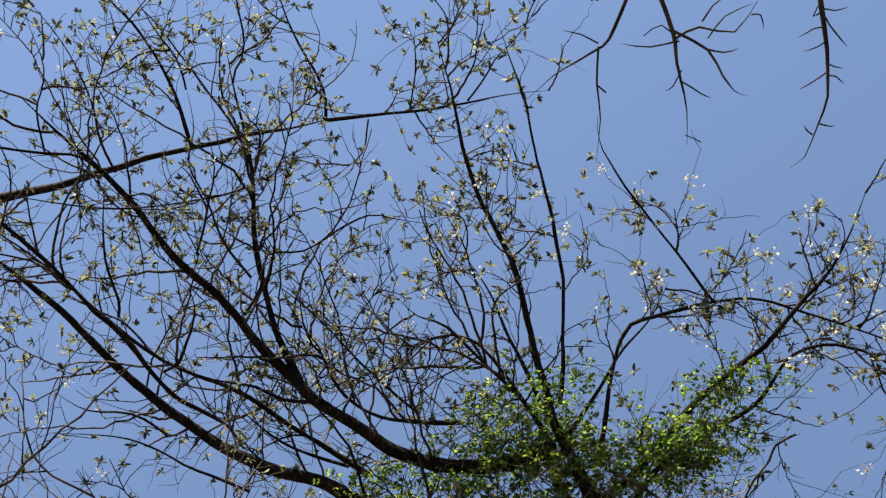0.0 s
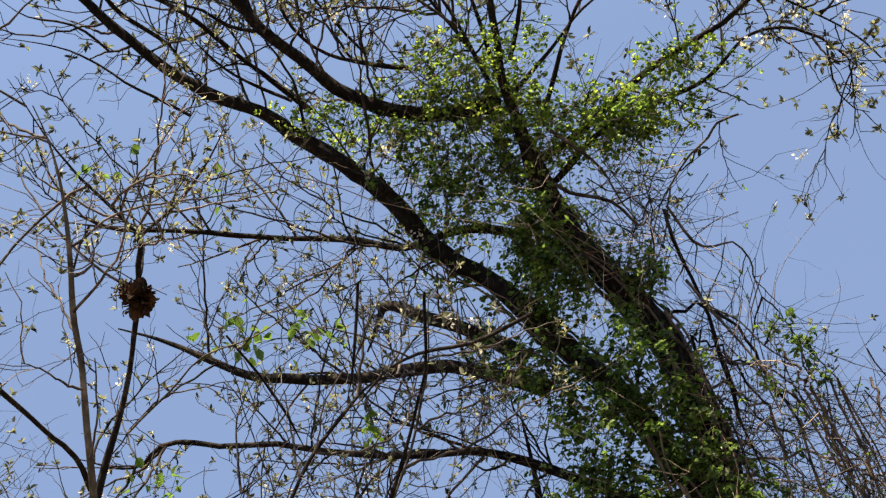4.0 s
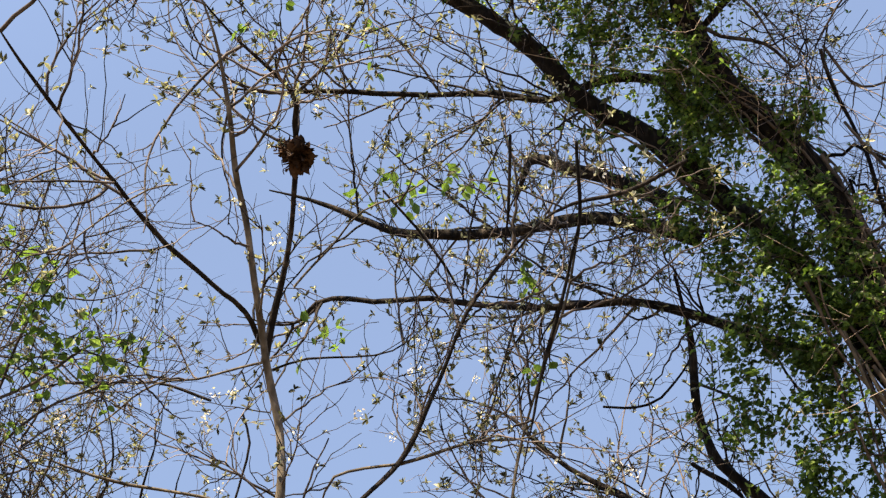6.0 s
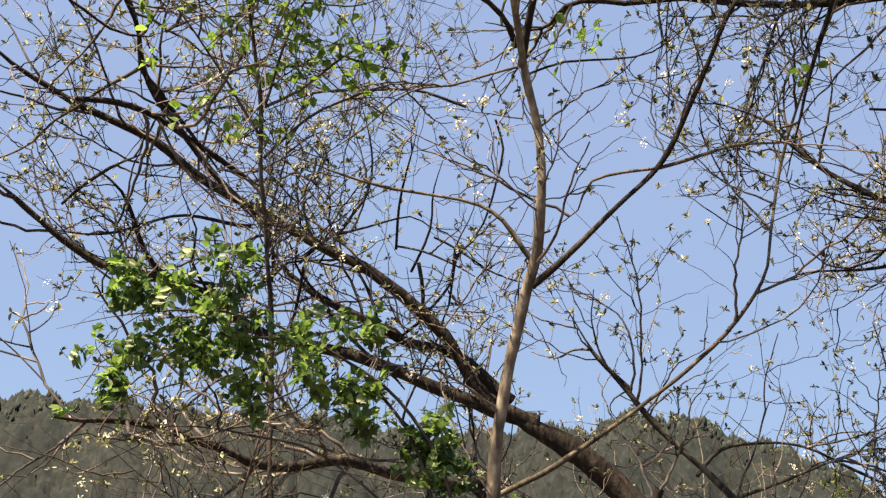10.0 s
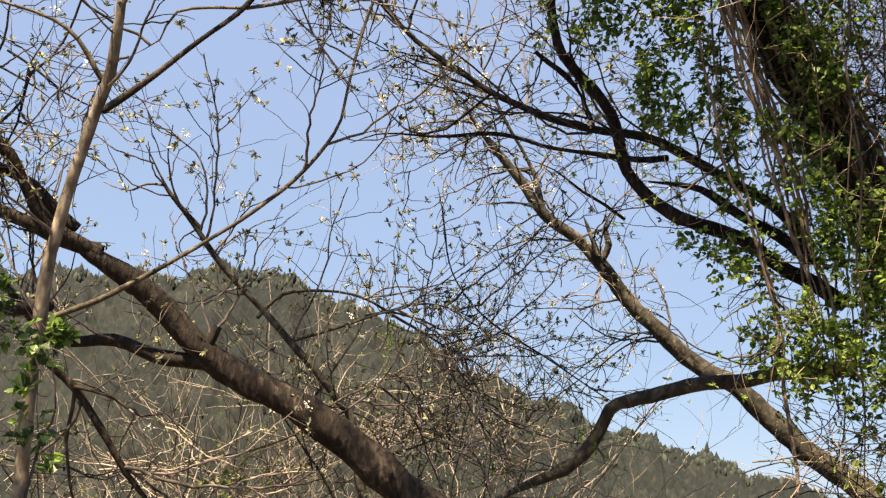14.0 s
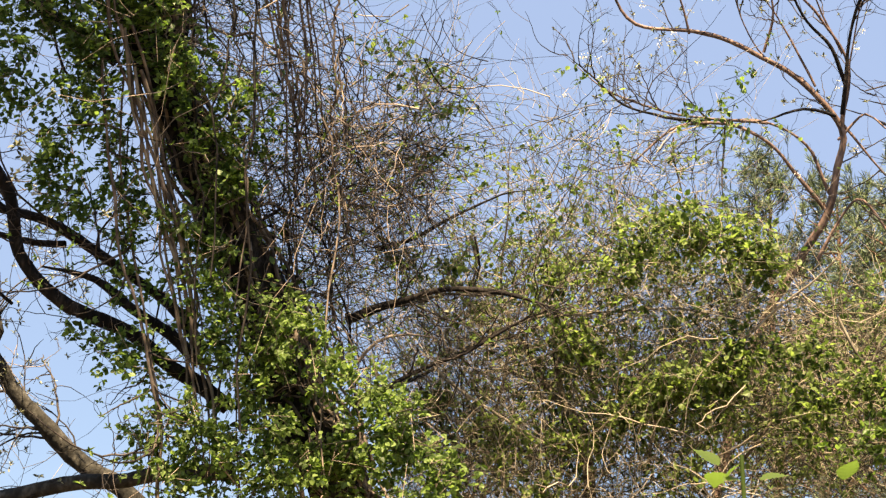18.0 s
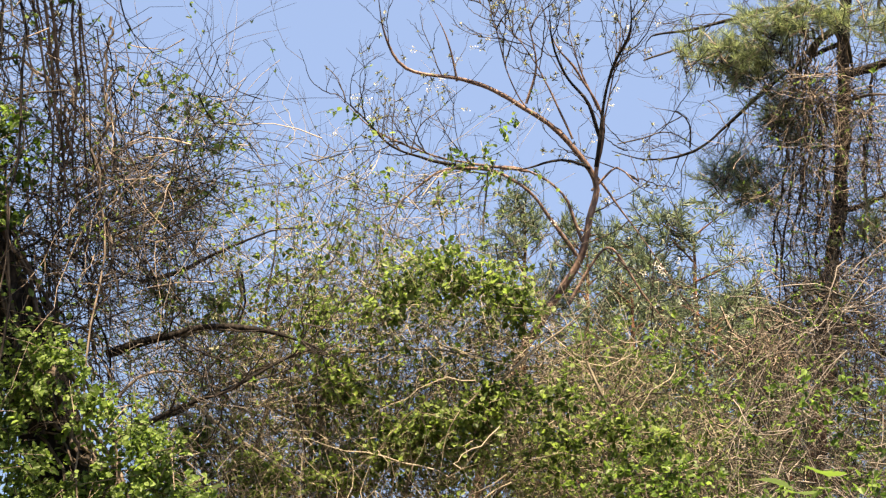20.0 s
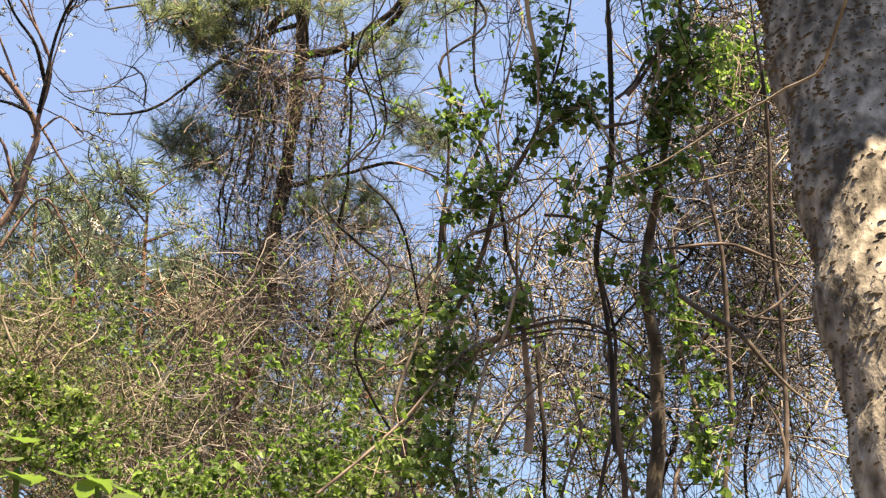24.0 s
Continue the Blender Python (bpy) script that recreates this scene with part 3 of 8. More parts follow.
lines.append(limb(ivy_tree, "limb", [(-0.28, 5.43, 7.46, 0.025), (-0.43, 5.11, 7.82, 0.021), (-0.51, 4.76, 8.16, 0.017), (-0.52, 4.40, 8.47, 0.014), (-0.54, 4.22, 8.66, 0.011), (-0.62, 3.83, 8.94, 0.008)], BARK))
lines.append(limb(ivy_tree, "limb", [(0.11, 5.84, 7.07, 0.020), (-0.27, 5.69, 7.31, 0.017), (-0.61, 5.52, 7.54, 0.015), (-1.00, 5.41, 7.68, 0.013), (-1.38, 5.20, 7.87, 0.011), (-1.72, 4.93, 8.09, 0.009), (-2.23, 4.55, 8.30, 0.008)], BARK))
lines.append(limb(ivy_tree, "limb", [(0.73, 5.56, 7.17, 0.016), (0.20, 5.58, 7.30, 0.013), (-0.04, 5.49, 7.49, 0.011), (-0.16, 5.34, 7.72, 0.009), (-0.30, 5.21, 7.93, 0.007)], BARK))
lines.append(limb(ivy_tree, "limb", [(1.59, 6.56, 5.46, 0.056), (1.22, 6.68, 5.64, 0.048), (0.87, 6.82, 5.76, 0.043), (0.44, 6.99, 5.79, 0.037), (-0.14, 7.10, 5.89, 0.032), (-0.43, 7.18, 5.98, 0.027), (-0.75, 7.19, 6.17, 0.022), (-1.13, 7.20, 6.31, 0.018)], BARK))
lines.append(limb(ivy_tree, "limb", [(1.41, 6.40, 5.61, 0.059), (1.20, 6.54, 5.82, 0.049), (0.87, 6.68, 6.07, 0.043), (0.64, 6.82, 6.25, 0.036), (0.58, 7.05, 6.27, 0.030), (0.51, 7.34, 6.21, 0.023)], BARK))
lines.append(limb(ivy_tree, "limb", [(2.23, 6.48, 4.58, 0.040), (1.95, 6.61, 4.75, 0.035), (1.56, 6.71, 4.99, 0.031), (1.25, 6.80, 5.16, 0.027), (0.70, 6.96, 5.22, 0.023), (0.14, 7.06, 5.32, 0.020), (-0.71, 7.09, 5.41, 0.016), (-0.97, 7.23, 5.30, 0.013), (-1.36, 7.23, 5.39, 0.009)], BARK))
lines.append(limb(ivy_tree, "limb", [(1.44, 6.14, 6.32, 0.032), (1.08, 6.24, 6.46, 0.028), (0.73, 6.43, 6.44, 0.024), (0.38, 6.50, 6.55, 0.021), (0.01, 6.58, 6.63, 0.019), (-0.73, 6.61, 6.70, 0.016), (-1.45, 6.58, 6.74, 0.013)], BARK))
lines.append(limb(ivy_tree, "branch", [(1.43, 5.80, 6.57, 0.031), (1.72, 5.64, 6.72, 0.026), (2.00, 5.45, 6.89, 0.023), (2.35, 5.21, 7.04, 0.019), (2.69, 4.96, 7.18, 0.016), (2.99, 4.71, 7.31, 0.013), (3.13, 4.54, 7.43, 0.010), (3.26, 4.28, 7.60, 0.007)], BARK))
lines.append(limb(ivy_tree, "branch", [(1.51, 5.58, 6.79, 0.016), (1.74, 5.07, 7.31, 0.014), (1.96, 4.98, 7.42, 0.012), (2.25, 4.94, 7.44, 0.011), (2.63, 4.93, 7.39, 0.009), (2.98, 5.00, 7.27, 0.008), (3.42, 5.09, 7.05, 0.007), (3.80, 5.25, 6.75, 0.006)], BARK))
lines.append(limb(ivy_tree, "branch", [(1.30, 5.32, 7.01, 0.016), (1.37, 5.10, 7.27, 0.013), (1.38, 4.81, 7.58, 0.012), (1.36, 4.36, 7.99, 0.010), (1.31, 4.15, 8.19, 0.008), (1.23, 3.87, 8.43, 0.007), (1.12, 3.55, 8.68, 0.005)], BARK))
lines.append(limb(ivy_tree, "branch", [(2.32, 4.89, 7.35, 0.009), (2.08, 4.62, 7.60, 0.008), (1.83, 4.30, 7.85, 0.007), (1.69, 4.05, 7.99, 0.006), (1.66, 3.91, 8.02, 0.005)], BARK))
lines.append(limb(ivy_tree, "branch", [(1.56, 5.85, 6.47, 0.021), (1.92, 5.58, 6.73, 0.018), (2.24, 5.44, 6.83, 0.015), (2.52, 5.32, 6.90, 0.013), (2.77, 5.10, 7.07, 0.011), (3.10, 5.02, 7.03, 0.009), (3.48, 5.17, 6.73, 0.007)], BARK))
extra.append(limb(ivy_tree, "branch", [(3.12, 6.49, 2.73, 0.0446), (2.68, 6.69, 3.04, 0.041), (2.20, 6.88, 3.27, 0.0389), (1.99, 6.96, 3.48, 0.0367), (1.91, 6.98, 3.71, 0.0346), (1.81, 7.00, 3.92, 0.0324), (1.60, 7.02, 4.19, 0.0302), (1.55, 7.03, 4.37, 0.0288), (1.50, 6.97, 4.67, 0.0266), (1.50, 6.91, 4.94, 0.0245), (1.44, 6.78, 5.35, 0.023)], BARK))
lines.append(limb(ivy_tree, "limb", [(2.97, 6.61, 3.05, 0.0368), (2.76, 6.83, 3.38, 0.032), (2.24, 7.12, 3.75, 0.0288), (1.89, 7.39, 3.88, 0.0256), (1.39, 7.64, 4.08, 0.0224), (1.03, 7.81, 4.33, 0.0192), (0.65, 7.92, 4.68, 0.016), (0.46, 8.09, 4.96, 0.0128), (0.06, 8.21, 5.20, 0.0096)], BARK))
extra.append(limb(ivy_tree, "branch", [(2.94, 6.53, 2.97, 0.0357), (2.46, 6.85, 3.36, 0.0272), (2.15, 7.14, 3.50, 0.0204)], BARK))
lines.append(limb(ivy_tree, "branch", [(3.32, 6.78, 2.41, 0.048), (2.97, 6.99, 2.39, 0.046), (2.73, 7.15, 2.33, 0.044), (2.44, 7.31, 2.28, 0.043), (2.13, 7.46, 2.18, 0.042), (1.99, 7.56, 1.92, 0.041), (1.71, 7.68, 1.71, 0.040), (1.39, 7.79, 1.52, 0.039)], BARK_GREY))
lines.append(limb(ivy_tree, "branch", [(3.79, 6.43, 3.33, 0.027), (4.09, 6.07, 3.50, 0.020), (4.31, 5.80, 3.48, 0.015), (4.57, 5.50, 3.36, 0.010), (4.75, 5.27, 3.22, 0.006)], BARK))
lines.append(limb(ivy_tree, "branch", [(3.80, 6.31, 2.80, 0.018), (3.98, 6.24, 2.93, 0.016), (4.22, 6.12, 3.09, 0.014), (4.45, 5.99, 3.24, 0.012), (4.70, 5.83, 3.42, 0.010), (4.90, 5.71, 3.50, 0.009)], BARK))
lines.append(limb(ivy_tree, "vine_stem", [(2.02, 6.05, 4.35, 0.007), (2.15, 6.20, 3.90, 0.008), (2.32, 6.30, 3.47, 0.0085), (2.47, 6.34, 3.18, 0.009), (2.59, 6.38, 2.79, 0.0095), (2.69, 6.41, 2.43, 0.01), (2.77, 6.43, 1.88, 0.0105), (2.81, 6.42, 1.24, 0.011)], VINE))
lines.append(limb(ivy_tree, "vine_stem", [(2.15, 6.08, 4.32, 0.0054), (2.25, 6.23, 3.87, 0.006), (2.40, 6.33, 3.43, 0.0066), (2.56, 6.38, 2.98, 0.0066), (2.65, 6.41, 2.61, 0.0072), (2.65, 6.47, 2.12, 0.0078)], VINE))
lines.append(limb(ivy_tree, "branch", [(1.27, 5.59, 6.89, 0.018), (1.12, 5.46, 7.17, 0.014), (0.87, 5.31, 7.46, 0.012), (0.68, 5.20, 7.69, 0.010), (0.51, 5.20, 7.82, 0.008), (0.38, 5.13, 7.99, 0.006)], BARK))
lines.append(limb(ivy_tree, "branch", [(1.20, 5.50, 7.00, 0.016), (1.03, 5.37, 7.30, 0.013), (0.81, 5.23, 7.60, 0.010), (0.57, 5.30, 7.70, 0.008), (0.34, 5.47, 7.70, 0.006)], BARK))
lines.append(limb(ivy_tree, "branch", [(1.31, 5.47, 6.86, 0.016), (1.56, 5.28, 7.09, 0.012), (1.73, 5.14, 7.28, 0.010), (1.93, 5.01, 7.43, 0.008), (2.07, 4.88, 7.59, 0.005)], BARK))
lines.append(limb(ivy_tree, "branch", [(1.24, 5.44, 7.05, 0.016), (1.06, 5.18, 7.51, 0.012), (0.99, 5.05, 7.81, 0.009), (0.84, 4.93, 8.10, 0.006)], BARK))
extra.append(limb(ivy_tree, "branch", [(2.20, 5.63, 6.17, 0.0085), (2.34, 5.70, 5.96, 0.0078), (2.45, 5.67, 5.89, 0.0072), (2.54, 5.61, 5.88, 0.0065), (2.61, 5.62, 5.78, 0.0059), (2.62, 5.65, 5.69, 0.0052), (2.65, 5.66, 5.61, 0.0046), (2.69, 5.69, 5.49, 0.0039), (2.66, 5.72, 5.42, 0.0033)], VINE_DARK))
extra.append(limb(ivy_tree, "branch", [(1.54, 5.48, 6.60, 0.0119), (1.66, 5.50, 6.50, 0.0106), (1.82, 5.54, 6.35, 0.0093), (1.95, 5.62, 6.17, 0.008), (2.07, 5.66, 6.02, 0.0067)], VINE_DARK))
extra.append(limb(ivy_tree, "branch", [(1.55, 5.67, 6.38, 0.0119), (1.64, 5.69, 6.30, 0.0109), (1.86, 5.66, 6.22, 0.0098), (2.02, 5.69, 6.07, 0.0088), (2.09, 5.64, 6.07, 0.0077), (2.10, 5.55, 6.14, 0.0067)], VINE_DARK))
extra.append(limb(ivy_tree, "branch", [(2.55, 5.11, 6.42, 0.0067), (2.44, 5.18, 6.41, 0.0067), (2.38, 5.25, 6.36, 0.0067), (2.27, 5.34, 6.31, 0.0067), (2.18, 5.47, 6.21, 0.0067), (2.12, 5.56, 6.12, 0.0067), (2.10, 5.67, 6.00, 0.0067), (2.07, 5.76, 5.89, 0.0067)], VINE_DARK))
extra.append(limb(ivy_tree, "branch", [(2.16, 5.58, 6.09, 0.0101), (2.28, 5.76, 5.73, 0.0109), (2.36, 5.83, 5.51, 0.0117), (2.40, 5.90, 5.32, 0.0124), (2.46, 5.94, 5.14, 0.0132), (2.52, 6.01, 4.91, 0.014), (2.58, 6.09, 4.63, 0.0147)], BARK))
extra.append(limb(ivy_tree, "branch", [(2.25, 5.72, 5.67, 0.0083), (2.41, 5.74, 5.44, 0.0076), (2.51, 5.74, 5.26, 0.0068), (2.60, 5.74, 5.07, 0.0061), (2.73, 5.71, 4.88, 0.0054), (2.89, 5.65, 4.73, 0.0048)], VINE))
extra.append(limb(ivy_tree, "branch", [(2.37, 5.92, 5.30, 0.0066), (2.52, 5.84, 5.19, 0.0061), (2.61, 5.75, 5.11, 0.0057), (2.74, 5.70, 4.94, 0.0052), (2.89, 5.62, 4.79, 0.0048)], VINE))
extra.append(limb(ivy_tree, "branch", [(2.37, 5.76, 5.54, 0.005), (2.53, 5.72, 5.40, 0.0046), (2.65, 5.71, 5.20, 0.0042), (2.73, 5.67, 5.08, 0.0039), (2.82, 5.60, 5.01, 0.0035), (2.89, 5.54, 4.91, 0.0032)], VINE))
extra.append(limb(ivy_tree, "branch", [(1.45, 7.19, 4.25, 0.0122), (1.55, 7.16, 4.19, 0.0157), (1.64, 7.12, 4.11, 0.0191), (1.73, 7.11, 3.99, 0.0224)], BARK))
extra.append(limb(ivy_tree, "branch", [(2.23, 6.98, 3.61, 0.0187), (2.10, 7.12, 3.62, 0.0172), (1.90, 7.28, 3.67, 0.0157), (1.71, 7.41, 3.73, 0.0142), (1.38, 7.56, 3.83, 0.0126), (1.05, 7.72, 3.84, 0.0109), (0.70, 7.86, 3.85, 0.0092), (0.42, 8.00, 3.80, 0.0074)], BARK))
extra.append(limb(ivy_tree, "branch", [(2.05, 7.23, 3.27, 0.0103), (1.95, 7.29, 3.37, 0.0095), (1.82, 7.36, 3.46, 0.0087), (1.65, 7.41, 3.59, 0.0079), (1.50, 7.48, 3.65, 0.0071)], BARK))
extra.append(limb(ivy_tree, "branch", [(1.01, 8.01, 3.57, 0.002), (1.08, 7.97, 3.23, 0.0052), (1.17, 7.92, 2.93, 0.0058), (1.38, 7.82, 2.67, 0.0065), (1.68, 7.68, 2.46, 0.0071), (1.97, 7.52, 2.26, 0.0077), (2.11, 7.39, 2.15, 0.0083)], BARK))
extra.append(limb(ivy_tree, "branch", [(1.98, 7.12, 3.76, 0.0086), (1.81, 7.23, 3.88, 0.0079), (1.52, 7.39, 3.94, 0.0071), (1.26, 7.53, 3.99, 0.0063), (0.98, 7.63, 4.15, 0.0054)], BARK))
extra.append(limb(ivy_tree, "branch", [(1.79, 6.56, 4.83, 0.0067), (1.89, 6.58, 4.65, 0.0067), (1.96, 6.61, 4.47, 0.0067), (2.09, 6.58, 4.35, 0.0066)], VINE_DARK))
extra.append(limb(ivy_tree, "branch", [(1.48, 6.93, 4.68, 0.0086), (1.72, 6.86, 4.54, 0.0074), (1.87, 6.79, 4.44, 0.0062), (1.98, 6.76, 4.28, 0.005)], BARK_GREY))
extra.append(limb(ivy_tree, "branch", [(0.99, 7.42, 4.74, 0.0073), (1.18, 7.33, 4.69, 0.0076), (1.32, 7.22, 4.70, 0.008), (1.50, 7.04, 4.84, 0.0084), (1.59, 6.84, 5.04, 0.0087)], BARK))
extra.append(limb(ivy_tree, "branch", [(3.74, 6.17, 3.04, 0.0098), (3.81, 6.10, 3.15, 0.0087), (3.94, 6.01, 3.20, 0.0076), (4.10, 5.91, 3.18, 0.0065)], VINE))
twiggery(ivy_tree, extra, 2.5, (0.2, 0.7), 0.02, 0.005, 3, 0.12, 0.03, tip=0.1)
twiggery(ivy_tree, [q for q in lines[1:] if q[0, 3] > 0.012 and q[-1, 0] < 0.4], 6.2, (0.4, 1.5), 0.03, 0.0092, 5, 0.14, 0.045, 120, 0.05)
side = [q for q in lines[1:] if q[-1, 0] >= 0.4]
twiggery(ivy_tree, [q for q in side if q[-1, 2] > 4.8], 4.5, (0.2, 0.7), 0.03, 0.0075, 3, 0.2, 0.048, 60, 0.06)
twiggery(ivy_tree, [q for q in side if q[-1, 2] <= 4.8], 4.0, (0.25, 0.9), 0.03, 0.006, 4, 0.12, 0.03, 0, bud_mat=LEAF_YOUNG)
climbers = Foliage(0.046, LEAF, VINE, 16, 0.0032, (0.6, 1.9), -0.25, 0.2)
climbers.tangle((3.50, 6.33, 4.27), 0.66, 0.90, 100)
climbers.tangle((3.23, 6.64, 3.45), 0.41, 0.61, 45)
climbers.tangle((2.55, 6.16, 4.99), 0.37, 0.77, 130)
climbers.tangle((1.22, 6.44, 5.40), 0.27, 0.41, 40)
climbers.tangle((2.03, 5.80, 6.23), 0.41, 0.48, 60)
climbers.tangle((1.10, 5.80, 6.68), 0.56, 0.42, 45)
crown_growth = Foliage(0.06, LEAF_CROWN, VINE, 4, feather=2, fall=-0.1)
crown_growth.clump((1.52, 5.93, 6.07), 0.27, 0.41, 138)
crown_growth.clump((1.20, 5.44, 7.05), 0.49, 0.31, 142)
crown_growth.clump((0.89, 5.64, 6.90), 0.42, 0.35, 112)
crown_growth.clump((1.43, 5.64, 6.63), 0.38, 0.31, 112)
crown_growth.clump((0.27, 5.86, 7.00), 0.36, 0.14, 66)
crown_growth.clump((2.15, 5.45, 6.75), 0.38, 0.21, 93)
crown_growth.clump((1.82, 5.58, 6.73), 0.24, 0.21, 73)
crown_growth.clump((2.37, 5.16, 6.95), 0.21, 0.14, 40)
crown_growth.clump((1.53, 6.06, 6.08), 0.21, 0.38, 106)
crown_growth.clump((1.05, 6.11, 6.47), 0.32, 0.25, 57)
crown_growth.finish(ivy_tree)
top_growth = Foliage(0.078, LEAF, VINE, 4, feather=2, fall=-0.3)
for k, (top, low) in enumerate((
    ((3.03, 6.16, 5.10), (3.24, 6.10, 4.03)),
    ((2.91, 5.89, 5.40), (3.19, 6.04, 4.22)),
    ((3.18, 5.73, 5.04), (3.51, 6.03, 3.85)),
    ((3.26, 5.80, 4.87), (3.62, 6.16, 3.28)),
    ((2.89, 5.85, 5.47), (3.18, 6.06, 4.19)),
    ((3.12, 5.93, 4.76), (3.37, 6.15, 3.72)),
    ((3.23, 5.99, 4.78), (3.74, 6.20, 2.85)),
    ((3.25, 5.84, 4.79), (3.61, 6.08, 3.57)),
    ((2.73, 5.73, 5.19), (3.11, 6.00, 4.40)),
    ((2.91, 5.89, 5.40), (3.19, 6.04, 4.22)),
)):
    hanging_stem(ivy_tree, top, low, 0.004 + 0.002 * (k % 3), VINE if k % 3 else VINE_DARK)
young_growth = Foliage(0.076, LEAF_YOUNG, VINE, 4, feather=2, fall=-0.3)
top_growth.trail([(2.29, 5.96, 4.68, 0.14), (2.15, 6.03, 4.64, 0.11), (1.96, 6.10, 4.61, 0.13), (1.97, 6.21, 4.39, 0.14), (2.13, 6.21, 4.27, 0.17), (2.11, 6.29, 4.09, 0.16), (2.25, 6.30, 3.96, 0.11)], 403)
top_growth.trail([(1.97, 6.29, 4.19, 0.11), (1.93, 6.37, 4.01, 0.09), (1.93, 6.45, 3.80, 0.07), (2.03, 6.44, 3.75, 0.08)], 139)
top_growth.trail([(2.21, 6.77, 3.76, 0.09)], 46)
top_growth.trail([(2.26, 6.28, 3.99, 0.09), (2.33, 6.33, 3.79, 0.09), (2.39, 6.38, 3.58, 0.08), (2.45, 6.42, 3.37, 0.09), (2.54, 6.45, 3.13, 0.13), (2.52, 6.50, 2.95, 0.11), (2.60, 6.50, 2.80, 0.09), (2.66, 6.52, 2.53, 0.08), (2.70, 6.53, 2.35, 0.06)], 310)
top_growth.trail([(2.28, 5.99, 4.49, 0.17), (2.42, 5.99, 4.39, 0.13), (2.43, 6.05, 4.25, 0.13)], 139)
top_growth.trail([(2.71, 5.95, 4.35, 0.14), (2.82, 5.95, 4.24, 0.11), (2.84, 6.02, 4.07, 0.08)], 108)
top_growth.trail([(2.50, 6.06, 4.02, 0.14), (2.64, 6.02, 3.99, 0.11), (2.81, 6.01, 3.83, 0.09), (2.73, 6.05, 3.82, 0.09)], 170)
top_growth.trail([(2.55, 6.19, 3.63, 0.11), (2.64, 6.18, 3.55, 0.14), (2.80, 6.14, 3.47, 0.12), (2.64, 6.23, 3.37, 0.11)], 186)
top_growth.trail([(2.86, 6.10, 3.31, 0.12), (2.80, 6.17, 3.13, 0.12), (2.86, 6.19, 2.95, 0.12), (2.90, 6.15, 3.07, 0.12)], 170)
top_growth.trail([(2.45, 6.68, 2.97, 0.07), (2.32, 6.70, 3.08, 0.06)], 31)
young_growth.trail([(3.07, 5.97, 3.22, 0.14), (3.15, 5.97, 3.08, 0.14), (3.09, 6.03, 2.95, 0.17), (3.22, 5.96, 2.93, 0.15)], 232)
young_growth.trail([(2.93, 6.09, 2.76, 0.17), (3.08, 6.04, 2.65, 0.18), (2.92, 6.13, 2.55, 0.18), (3.15, 6.03, 2.47, 0.18), (3.00, 6.12, 2.35, 0.18), (3.26, 5.98, 2.39, 0.15), (3.12, 6.08, 2.20, 0.18)], 511)
young_growth.trail([(2.72, 6.27, 2.57, 0.11), (2.82, 6.24, 2.46, 0.11), (2.75, 6.29, 2.33, 0.11), (2.71, 6.32, 2.18, 0.09)], 124)
young_growth.trail([(3.28, 5.75, 2.94, 0.12), (3.40, 5.71, 2.83, 0.13), (3.49, 5.68, 2.71, 0.13), (3.62, 5.61, 2.66, 0.13), (3.57, 5.68, 2.48, 0.16), (3.76, 5.55, 2.52, 0.13), (3.87, 5.49, 2.38, 0.13), (3.74, 5.60, 2.26, 0.16), (3.98, 5.44, 2.21, 0.12)], 465)
young_growth.trail([(3.49, 5.83, 2.55, 0.12), (3.42, 5.90, 2.37, 0.12), (3.59, 5.81, 2.23, 0.12)], 155)
top_growth.trail([(1.60, 6.56, 4.18, 0.15), (1.66, 6.46, 4.37, 0.16), (1.62, 6.37, 4.61, 0.16), (1.70, 6.24, 4.83, 0.18), (1.60, 6.17, 5.01, 0.16), (1.50, 6.08, 5.22, 0.15), (1.29, 6.04, 5.35, 0.16)], 465)
top_growth.trail([(1.82, 6.28, 4.56, 0.15), (1.86, 6.19, 4.73, 0.16), (1.92, 6.05, 4.94, 0.16), (1.75, 6.00, 5.13, 0.18), (1.84, 5.88, 5.28, 0.19), (2.02, 5.91, 5.14, 0.15), (1.91, 5.76, 5.43, 0.13)], 434)
top_growth.trail([(1.99, 6.34, 4.31, 0.11), (2.07, 6.22, 4.53, 0.13), (2.21, 6.08, 4.70, 0.11), (2.19, 5.96, 4.95, 0.13), (2.06, 5.88, 5.16, 0.13)], 248)
top_growth.trail([(1.58, 6.07, 5.48, 0.13), (1.43, 5.95, 5.72, 0.13), (1.51, 5.84, 5.84, 0.11), (1.45, 5.73, 6.02, 0.11), (1.38, 5.61, 6.19, 0.10)], 248)
top_growth.trail([(1.73, 5.92, 5.65, 0.11), (1.64, 5.84, 5.80, 0.09)], 62)
top_growth.trail([(2.09, 5.77, 5.87, 0.10), (1.99, 5.91, 5.72, 0.12), (2.05, 5.68, 6.00, 0.07)], 93)
top_growth.trail([(1.16, 6.14, 5.53, 0.10), (1.22, 6.20, 5.41, 0.10)], 46)
top_growth.trail([(0.84, 5.76, 6.76, 0.24), (1.15, 5.75, 6.71, 0.24), (1.05, 5.94, 6.51, 0.21), (1.38, 5.63, 6.78, 0.19), (1.55, 5.74, 6.61, 0.16), (0.77, 6.05, 6.42, 0.12), (0.63, 5.73, 6.82, 0.16)], 356)
top_growth.trail([(1.69, 5.53, 6.65, 0.16), (1.98, 5.42, 6.66, 0.14), (2.13, 5.38, 6.64, 0.10)], 108)
